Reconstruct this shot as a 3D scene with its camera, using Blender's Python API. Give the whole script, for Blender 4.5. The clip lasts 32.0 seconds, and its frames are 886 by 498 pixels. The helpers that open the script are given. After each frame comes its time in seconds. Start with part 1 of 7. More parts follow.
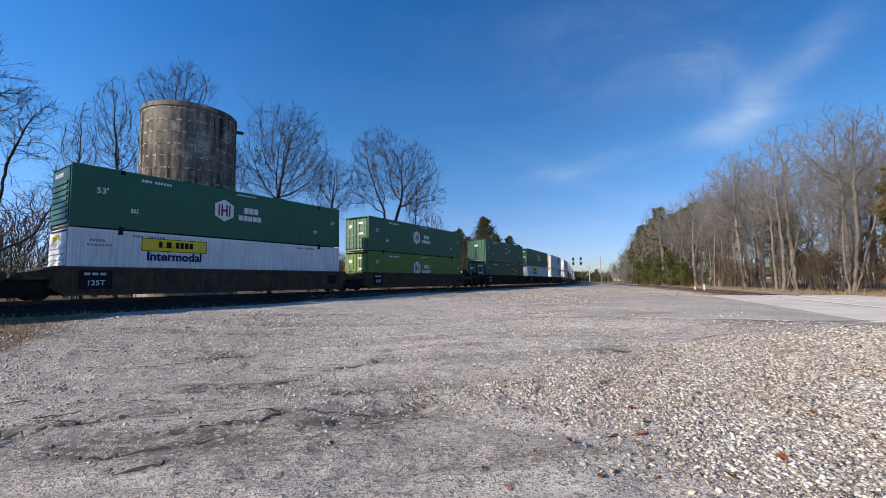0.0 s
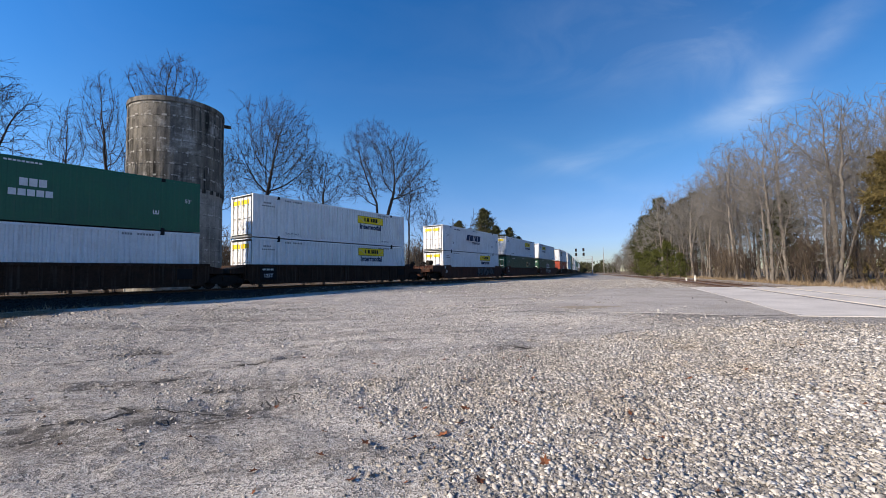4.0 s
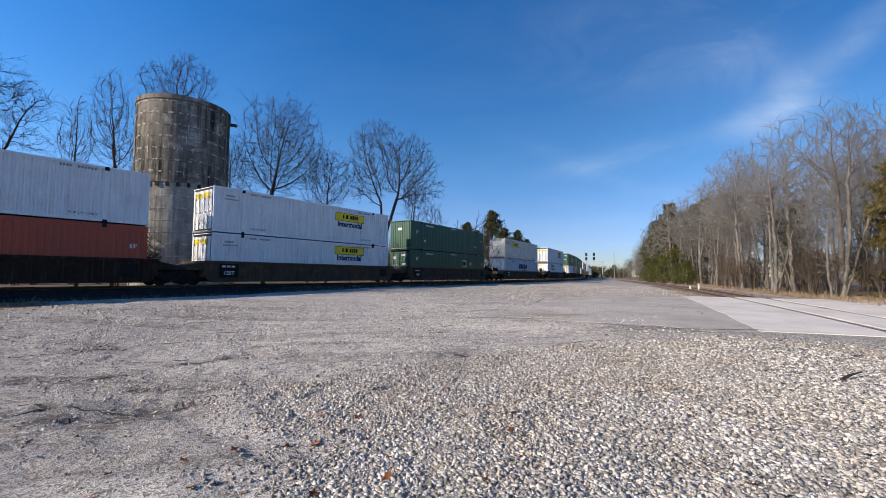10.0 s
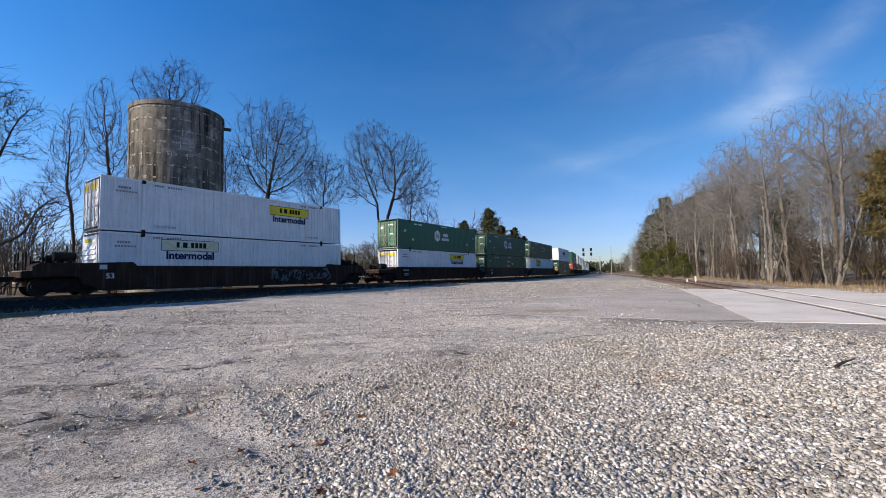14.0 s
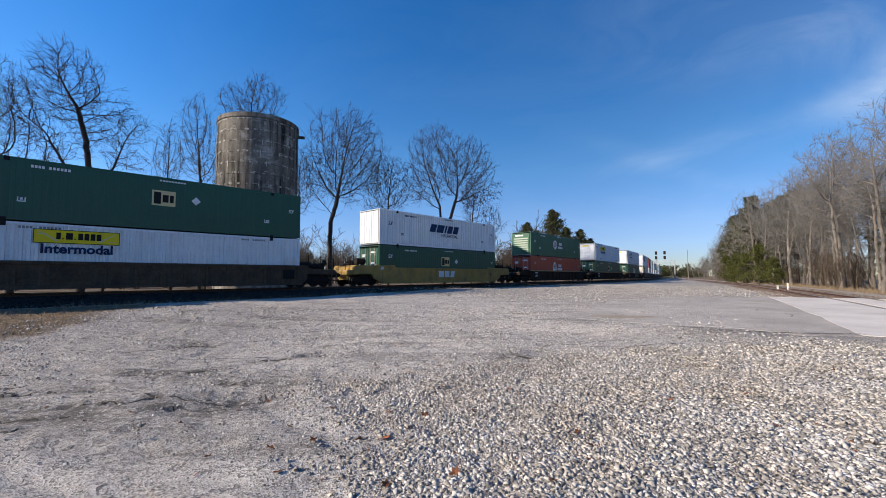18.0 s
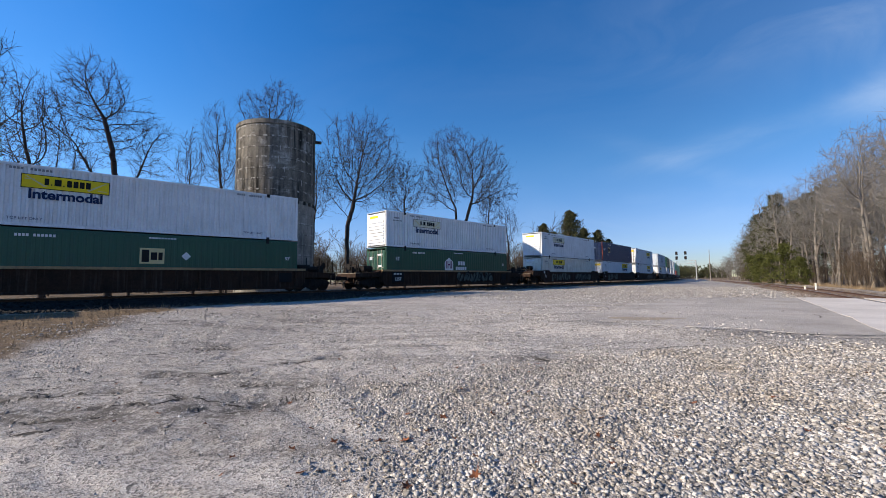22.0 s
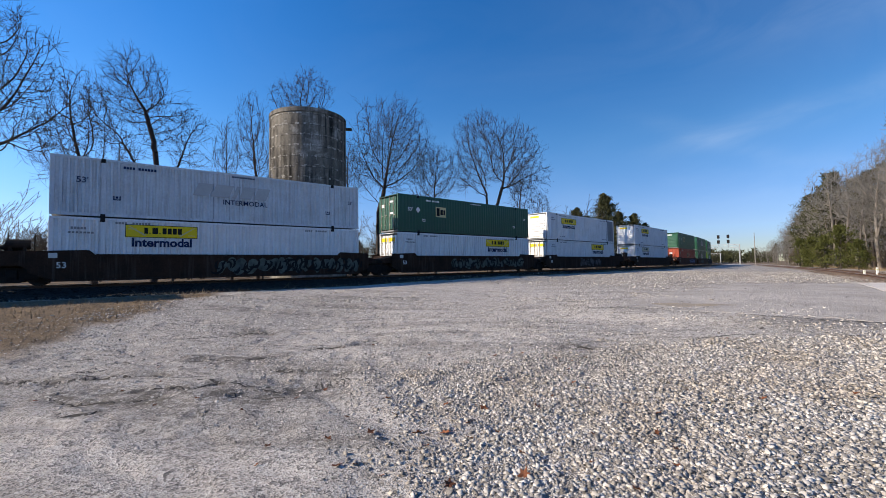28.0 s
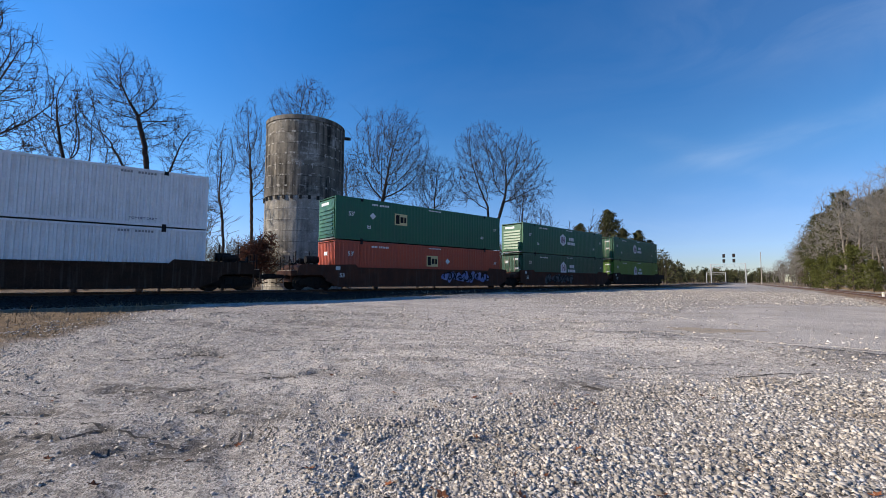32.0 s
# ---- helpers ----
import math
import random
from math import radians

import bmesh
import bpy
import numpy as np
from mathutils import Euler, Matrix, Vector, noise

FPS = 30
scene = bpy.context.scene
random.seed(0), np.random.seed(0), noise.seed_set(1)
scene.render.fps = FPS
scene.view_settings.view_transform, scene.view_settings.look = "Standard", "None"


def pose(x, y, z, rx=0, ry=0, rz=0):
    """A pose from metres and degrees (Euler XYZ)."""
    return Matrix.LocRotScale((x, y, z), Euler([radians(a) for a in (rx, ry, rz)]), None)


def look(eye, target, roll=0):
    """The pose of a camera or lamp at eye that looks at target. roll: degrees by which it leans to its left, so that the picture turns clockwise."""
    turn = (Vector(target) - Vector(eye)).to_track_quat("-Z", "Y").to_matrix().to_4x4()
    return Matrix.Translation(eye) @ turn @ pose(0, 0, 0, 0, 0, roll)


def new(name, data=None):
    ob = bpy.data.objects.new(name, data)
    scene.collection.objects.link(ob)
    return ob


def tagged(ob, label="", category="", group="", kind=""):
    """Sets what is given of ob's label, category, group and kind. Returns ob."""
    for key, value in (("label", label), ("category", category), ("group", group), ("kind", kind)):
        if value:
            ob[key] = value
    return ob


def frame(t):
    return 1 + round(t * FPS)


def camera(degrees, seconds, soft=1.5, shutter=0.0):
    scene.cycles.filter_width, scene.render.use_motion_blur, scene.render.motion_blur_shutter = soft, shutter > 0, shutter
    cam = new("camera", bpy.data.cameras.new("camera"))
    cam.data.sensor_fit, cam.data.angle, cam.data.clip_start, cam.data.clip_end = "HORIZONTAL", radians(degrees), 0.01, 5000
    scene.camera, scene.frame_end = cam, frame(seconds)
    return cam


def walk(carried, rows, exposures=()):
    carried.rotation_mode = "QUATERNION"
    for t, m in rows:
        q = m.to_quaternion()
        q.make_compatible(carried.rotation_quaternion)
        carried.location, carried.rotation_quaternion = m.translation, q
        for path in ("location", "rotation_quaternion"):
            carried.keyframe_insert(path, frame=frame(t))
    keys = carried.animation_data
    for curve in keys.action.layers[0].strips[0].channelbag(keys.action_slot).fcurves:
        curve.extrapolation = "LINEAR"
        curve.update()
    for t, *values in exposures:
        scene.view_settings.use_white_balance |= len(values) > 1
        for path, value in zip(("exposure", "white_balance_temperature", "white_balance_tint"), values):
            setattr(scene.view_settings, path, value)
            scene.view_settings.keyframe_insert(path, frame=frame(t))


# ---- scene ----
# The camera: carried over a gravel lot beside a railway.
cam = camera(92.716, 32.0, soft=0.55)
METRES, EYE, TILT, LEAN, TURN = 6.2476, 1.65, -2.115, -1.3132, 0.0
ROWS = [
    (0.0, 0.0, 0.0, 0.0, 0.26, 6.76, 2.19),
    (0.5, 0.0448, -0.0031, 0.0002, 0.26, 6.96, 2.36),
    (1.0, 0.0873, -0.0226, -0.0016, 0.1, 7.06, 2.47),
    (1.5, 0.1255, -0.0397, -0.0017, 0.04, 6.59, 2.37),
    (2.0, 0.1652, -0.0285, -0.0022, -0.37, 5.92, 2.4),
    (2.5, 0.1935, -0.0164, 0.0021, -0.69, 5.76, 1.89),
    (3.0, 0.2351, -0.0134, 0.0021, -0.47, 5.54, 2.47),
    (3.5, 0.2788, -0.0048, 0.0026, 0.82, 5.71, 2.98),
    (5.5, 0.4282, 0.0446, 0.0083, 1.83, 5.34, 0.5),
    (6.0, 0.4512, 0.0479, 0.0143, 1.82, 5.41, -0.37),
    (6.5, 0.4816, 0.0314, 0.012, 2.67, 5.44, -0.55),
    (7.0, 0.5069, 0.0179, 0.0133, 3.52, 5.18, -0.54),
    (7.5, 0.5232, 0.0292, 0.0126, 3.69, 5.21, 1.35),
    (8.0, 0.5301, 0.0308, 0.0132, 3.57, 5.33, 1.79),
    (8.5, 0.5286, 0.0191, 0.0133, 3.48, 5.38, 1.64),
    (9.0, 0.5237, 0.0129, 0.0138, 3.21, 5.59, 1.31),
    (9.5, 0.5285, 0.0149, 0.0134, 2.91, 5.72, 0.94),
    (10.0, 0.5333, 0.0157, 0.0132, 2.77, 5.8, 0.94),
    (10.5, 0.5324, 0.014, 0.0139, 2.79, 5.95, 1.29),
    (11.0, 0.5307, 0.0137, 0.0141, 2.96, 6.02, 1.41),
    (11.5, 0.5305, 0.0138, 0.0139, 3.19, 6.03, 1.41),
    (12.0, 0.5318, 0.0136, 0.0137, 3.34, 5.99, 1.47),
    (12.5, 0.534, 0.0148, 0.0119, 3.28, 5.75, 1.74),
    (13.0, 0.536, 0.0147, 0.0112, 3.05, 5.51, 1.98),
    (13.5, 0.5366, 0.0094, 0.0123, 2.58, 5.64, 2.15),
    (14.0, 0.5323, 0.0044, 0.0128, 2.55, 5.67, 2.4),
    (14.5, 0.5272, 0.0109, 0.0136, 3.36, 6.0, 2.65),
    (16.5, 0.5361, 0.0032, 0.0117, 7.28, 6.06, 2.39),
    (17.0, 0.5337, 0.0013, 0.0121, 8.48, 6.04, 1.77),
    (17.5, 0.5317, 0.0008, 0.0123, 9.84, 6.1, 1.25),
    (18.0, 0.5308, -0.0006, 0.0125, 10.85, 6.18, 1.18),
    (18.5, 0.5308, -0.0017, 0.0129, 11.41, 6.39, 1.43),
    (19.0, 0.5304, -0.0027, 0.0134, 11.68, 6.53, 1.53),
    (19.5, 0.5296, -0.0034, 0.0133, 11.87, 6.64, 1.43),
    (20.0, 0.5286, -0.0044, 0.0137, 12.06, 6.74, 1.17),
    (20.5, 0.5279, -0.0051, 0.0139, 12.25, 6.8, 0.96),
    (21.0, 0.5284, -0.0035, 0.013, 12.44, 6.75, 0.98),
    (21.5, 0.5284, -0.0039, 0.0133, 12.72, 6.7, 1.17),
    (22.0, 0.5285, -0.0036, 0.0131, 13.05, 6.54, 1.48),
    (22.5, 0.5287, -0.0038, 0.0129, 13.42, 6.4, 1.64),
    (23.0, 0.5293, -0.004, 0.0128, 13.73, 6.25, 1.68),
    (23.5, 0.5298, -0.0042, 0.0127, 13.98, 6.07, 1.78),
    (24.0, 0.5307, -0.0028, 0.0122, 14.15, 5.88, 1.93),
    (24.5, 0.5305, -0.0024, 0.0113, 14.2, 5.55, 1.87),
    (26.5, 0.5308, -0.0077, 0.0106, 14.98, 4.75, 1.24),
    (27.0, 0.5289, -0.006, 0.0109, 16.83, 4.54, 0.76),
    (27.5, 0.5146, 0.0167, 0.0114, 17.28, 4.66, 0.44),
    (28.0, 0.5008, 0.0421, 0.0113, 17.16, 4.74, 1.53),
    (28.5, 0.5081, 0.0701, 0.0106, 16.48, 4.99, 1.53),
    (29.0, 0.5258, 0.1105, 0.0124, 15.51, 4.8, 1.46),
    (29.5, 0.5228, 0.1573, 0.0129, 12.89, 4.67, 0.77),
    (30.0, 0.5245, 0.1919, 0.0135, 12.4, 5.09, 0.88),
    (30.5, 0.5383, 0.2238, 0.0165, 11.91, 5.83, 0.86),
    (31.0, 0.5366, 0.2517, 0.0174, 12.26, 6.02, 0.76),
    (31.5, 0.5126, 0.2783, 0.0184, 13.9, 6.37, 0.78),
    (32.0, 0.4975, 0.3001, 0.019, 17.43, 6.69, 0.49),
]
walk(cam, [(t, pose(0, 0, EYE, TILT, LEAN, TURN) @ pose(METRES * x, METRES * y, METRES * z, 90 + pitch, roll, yaw)) for t, x, y, z, yaw, pitch, roll in ROWS])

# ---- world and sun ----
SUN_AZ = math.atan2(-0.89, -0.455)      # bearing from +y towards +x
SUN_EL = radians(26)
world = bpy.data.worlds.new("world")
scene.world = world
world.use_nodes = True
wn, wl = world.node_tree.nodes, world.node_tree.links
wn.clear()
w_out = wn.new("ShaderNodeOutputWorld")
w_bg = wn.new("ShaderNodeBackground")
w_sky = wn.new("ShaderNodeTexSky")
w_sky.sky_type = "NISHITA"
w_sky.sun_disc = False
w_sky.sun_elevation = SUN_EL
w_sky.sun_rotation = SUN_AZ
w_sky.air_density, w_sky.dust_density, w_sky.ozone_density = 1.0, 0.1, 2.0
w_bg.inputs["Strength"].default_value = 0.104
# thin cirrus streaks over the open sky
w_tc = wn.new("ShaderNodeTexCoord")
w_map = wn.new("ShaderNodeMapping")
w_map.inputs["Rotation"].default_value = (0.25, 0.35, 0.5)
w_map.inputs["Scale"].default_value = (1.6, 4.2, 5.6)
w_n = wn.new("ShaderNodeTexNoise")
w_n.inputs["Scale"].default_value = 1.25
w_n.inputs["Detail"].default_value = 7.0
w_n.inputs["Roughness"].default_value = 0.58
w_n.inputs["Distortion"].default_value = 0.9
w_ramp = wn.new("ShaderNodeValToRGB")
w_ramp.color_ramp.elements[0].position = 0.40
w_ramp.color_ramp.elements[0].color = (0, 0, 0, 1)
w_ramp.color_ramp.elements[1].position = 0.74
w_ramp.color_ramp.elements[1].color = (0.62, 0.62, 0.62, 1)
w_mix = wn.new("ShaderNodeMix")
w_mix.data_type = "RGBA"
w_mix.inputs["B"].default_value = (6.3, 6.9, 7.6, 1)
wl.new(w_tc.outputs["Generated"], w_map.inputs["Vector"])
wl.new(w_map.outputs["Vector"], w_n.inputs["Vector"])
wl.new(w_n.outputs["Fac"], w_ramp.inputs["Fac"])
# the cloud gathers in a bent wisp over the woods, with fainter veils beside it
def w_math(op, a, b):
    nd = wn.new("ShaderNodeMath")
    nd.operation = op
    for slot, val in zip(nd.inputs, (a, b)):
        if isinstance(val, (int, float)):
            slot.default_value = val
        else:
            wl.new(val, slot)
    return nd.outputs["Value"]


def puff(a, b, long, wide, weight):
    """A soft streak of cloud from one bearing to another."""
    a, b = Vector(a).normalized(), Vector(b).normalized()
    c = (a + b).normalized()
    u = (b - a).normalized()
    total = None
    for axis_v, size in ((u, long), (c.cross(u), wide)):
        d = wn.new("ShaderNodeVectorMath")
        d.operation = "DOT_PRODUCT"
        d.inputs[1].default_value = axis_v / size
        wl.new(w_tc.outputs["Generated"], d.inputs[0])
        q = w_math("MULTIPLY", d.outputs["Value"], d.outputs["Value"])
        total = q if total is None else w_math("ADD", total, q)
    return w_math("MULTIPLY", w_math("POWER", 0.36788, total), weight)


w_cloud = None
for streak in (((0.64, 0.65, 0.40), (0.59, 0.731, 0.342), 0.075, 0.026, 0.9), ((0.59, 0.731, 0.342), (0.545, 0.78, 0.285), 0.06, 0.036, 1.0),
               ((0.57, 0.765, 0.295), (0.49, 0.82, 0.285), 0.065, 0.02, 0.6), ((0.54, 0.74, 0.37), (0.50, 0.76, 0.40), 0.11, 0.05, 0.45),
               ((0.197, 0.95, 0.235), (0.43, 0.865, 0.262), 0.15, 0.022, 0.5), ((0.22, 0.94, 0.26), (0.30, 0.92, 0.22), 0.10, 0.02, 0.35),
               ((0.25, 0.83, 0.48), (0.45, 0.78, 0.44), 0.22, 0.10, 0.32), ((0.1, 0.98, 0.12), (0.5, 0.85, 0.14), 0.4, 0.05, 0.3)):
    p_out = puff(*streak)
    w_cloud = p_out if w_cloud is None else w_math("ADD", w_cloud, p_out)
w_thin = w_math("MULTIPLY", w_math("ADD", w_cloud, 0.05), w_math("ADD", w_math("MULTIPLY", w_ramp.outputs["Color"], 0.47), 0.09))
wl.new(w_thin, w_mix.inputs["Factor"])
w_sat = wn.new("ShaderNodeHueSaturation")
w_sat.inputs["Hue"].default_value = 0.510
w_up = wn.new("ShaderNodeSeparateXYZ")
wl.new(w_tc.outputs["Generated"], w_up.inputs["Vector"])
w_sat.inputs["Saturation"].default_value = 1.42
wl.new(w_sky.outputs["Color"], w_sat.inputs["Color"])
# clear sky: a little paler round the sun's side, bluer and dimmer at the horizon
w_sun = wn.new("ShaderNodeVectorMath")
w_sun.operation = "DOT_PRODUCT"
w_sun.inputs[1].default_value = (math.sin(SUN_AZ) * math.cos(SUN_EL), math.cos(SUN_AZ) * math.cos(SUN_EL), math.sin(SUN_EL))
wl.new(w_tc.outputs["Generated"], w_sun.inputs[0])
w_glow = wn.new("ShaderNodeMapRange")
w_glow.inputs["From Min"].default_value, w_glow.inputs["From Max"].default_value = -0.45, 0.5
w_glow.inputs["To Min"].default_value, w_glow.inputs["To Max"].default_value = 0.89, 1.40
wl.new(w_sun.outputs["Value"], w_glow.inputs["Value"])
wl.new(w_glow.outputs["Result"], w_sat.inputs["Value"])
w_el = wn.new("ShaderNodeMapRange")
w_el.interpolation_type = "SMOOTHSTEP"
w_el.inputs["From Min"].default_value, w_el.inputs["From Max"].default_value = 0.0, 0.30
wl.new(w_up.outputs["Z"], w_el.inputs["Value"])
w_low = wn.new("ShaderNodeMix")
w_low.data_type = "RGBA"
w_low.inputs["A"].default_value = (0.53, 0.59, 0.98, 1)
w_low.inputs["B"].default_value = (1, 1, 1, 1)
wl.new(w_el.outputs["Result"], w_low.inputs["Factor"])
w_mul = wn.new("ShaderNodeMix")
w_mul.data_type = "RGBA"
w_mul.blend_type = "MULTIPLY"
w_mul.inputs["Factor"].default_value = 1.0
wl.new(w_sat.outputs["Color"], w_mul.inputs["A"])
wl.new(w_low.outputs["Result"], w_mul.inputs["B"])
wl.new(w_mul.outputs["Result"], w_mix.inputs["A"])
wl.new(w_mix.outputs["Result"], w_bg.inputs["Color"])
wl.new(w_bg.outputs["Background"], w_out.inputs["Surface"])

sun = new("sun", bpy.data.lights.new("sun", "SUN"))
sun.data.energy = 5.0
sun.data.angle = radians(0.53)
sun.data.color = (1.0, 0.87, 0.70)
sun_way = Vector((math.sin(SUN_AZ) * math.cos(SUN_EL), math.cos(SUN_AZ) * math.cos(SUN_EL), math.sin(SUN_EL)))
sun.matrix_world = look(sun_way * 60, (0, 0, 0))
scene.view_settings.exposure = 0.52


# ---- materials ----
def material(name, base, rough=0.8, metal=0.0, other=None, scale=3.0, amount=0.5, grain=40.0, grain_amount=0.25,
             bump=0.0, bump_scale=60.0, per_object=0.0, per_island=0.0, stretch=(1, 1, 1), spec=0.5, streak=0.0, streak_size=1.0):
    """Paint or mineral with a coarse stain towards other, a fine grain and a fine relief."""
    m = bpy.data.materials.new(name)
    m.use_nodes = True
    n, l = m.node_tree.nodes, m.node_tree.links
    b = n["Principled BSDF"]
    b.inputs["Roughness"].default_value = rough
    b.inputs["Metallic"].default_value = metal
    b.inputs["Specular IOR Level"].default_value = spec if "container" in name else 0.3 * spec
    tc = n.new("ShaderNodeTexCoord")
    mp = n.new("ShaderNodeMapping")
    mp.inputs["Scale"].default_value = stretch
    l.new(tc.outputs["Object"], mp.inputs["Vector"])
    a = n.new("ShaderNodeTexNoise")
    a.inputs["Scale"].default_value = scale
    a.inputs["Detail"].default_value = 6
    a.inputs["Roughness"].default_value = 0.62
    l.new(mp.outputs["Vector"], a.inputs["Vector"])
    ra = n.new("ShaderNodeMapRange")
    ra.inputs["From Min"].default_value, ra.inputs["From Max"].default_value = 0.38, 0.68
    ra.inputs["To Max"].default_value = amount
    l.new(a.outputs["Fac"], ra.inputs["Value"])
    mx = n.new("ShaderNodeMix")
    mx.data_type = "RGBA"
    mx.inputs["A"].default_value = (*base, 1)
    mx.inputs["B"].default_value = (*(other or [c * 0.6 for c in base]), 1)
    l.new(ra.outputs["Result"], mx.inputs["Factor"])
    out = mx.outputs["Result"]
    if streak:
        sm = n.new("ShaderNodeMapping")
        sm.inputs["Scale"].default_value = (5.0 / streak_size, 5.0 / streak_size, 0.25 / streak_size)
        l.new(tc.outputs["Object"], sm.inputs["Vector"])
        s = n.new("ShaderNodeTexNoise")
        s.inputs["Scale"].default_value = 1.6
        s.inputs["Detail"].default_value = 5
        l.new(sm.outputs["Vector"], s.inputs["Vector"])
        rs = n.new("ShaderNodeMapRange")
        rs.inputs["From Min"].default_value, rs.inputs["From Max"].default_value = 0.52, 0.75
        rs.inputs["To Max"].default_value = streak
        l.new(s.outputs["Fac"], rs.inputs["Value"])
        ms = n.new("ShaderNodeMix")
        ms.data_type = "RGBA"
        ms.inputs["B"].default_value = (0.12, 0.10, 0.085, 1)
        l.new(rs.outputs["Result"], ms.inputs["Factor"])
        l.new(out, ms.inputs["A"])
        out = ms.outputs["Result"]
    g = n.new("ShaderNodeTexNoise")
    g.inputs["Scale"].default_value = grain
    g.inputs["Detail"].default_value = 3
    l.new(tc.outputs["Object"], g.inputs["Vector"])
    value = n.new("ShaderNodeMapRange")
    value.inputs["From Min"].default_value, value.inputs["From Max"].default_value = 0.25, 0.75
    value.inputs["To Min"].default_value, value.inputs["To Max"].default_value = 1 - grain_amount, 1 + grain_amount
    l.new(g.outputs["Fac"], value.inputs["Value"])
    v = value.outputs["Result"]
    if per_object or per_island:
        src = n.new("ShaderNodeObjectInfo") if per_object else n.new("ShaderNodeNewGeometry")
        rr = n.new("ShaderNodeMapRange")
        k = per_object or per_island
        rr.inputs["To Min"].default_value, rr.inputs["To Max"].default_value = 1 - k, 1 + k
        l.new(src.outputs["Random" if per_object else "Random Per Island"], rr.inputs["Value"])
        mu = n.new("ShaderNodeMath")
        mu.operation = "MULTIPLY"
        l.new(v, mu.inputs[0])
        l.new(rr.outputs["Result"], mu.inputs[1])
        v = mu.outputs["Value"]
    hs = n.new("ShaderNodeHueSaturation")
    l.new(out, hs.inputs["Color"])
    l.new(v, hs.inputs["Value"])
    l.new(hs.outputs["Color"], b.inputs["Base Color"])
    if bump:
        bn = n.new("ShaderNodeTexNoise")
        bn.inputs["Scale"].default_value = bump_scale
        bn.inputs["Detail"].default_value = 4
        l.new(tc.outputs["Object"], bn.inputs["Vector"])
        bp = n.new("ShaderNodeBump")
        bp.inputs["Strength"].default_value = bump
        bp.inputs["Distance"].default_value = 0.02
        l.new(bn.outputs["Fac"], bp.inputs["Height"])
        l.new(bp.outputs["Normal"], b.inputs["Normal"])
    return m


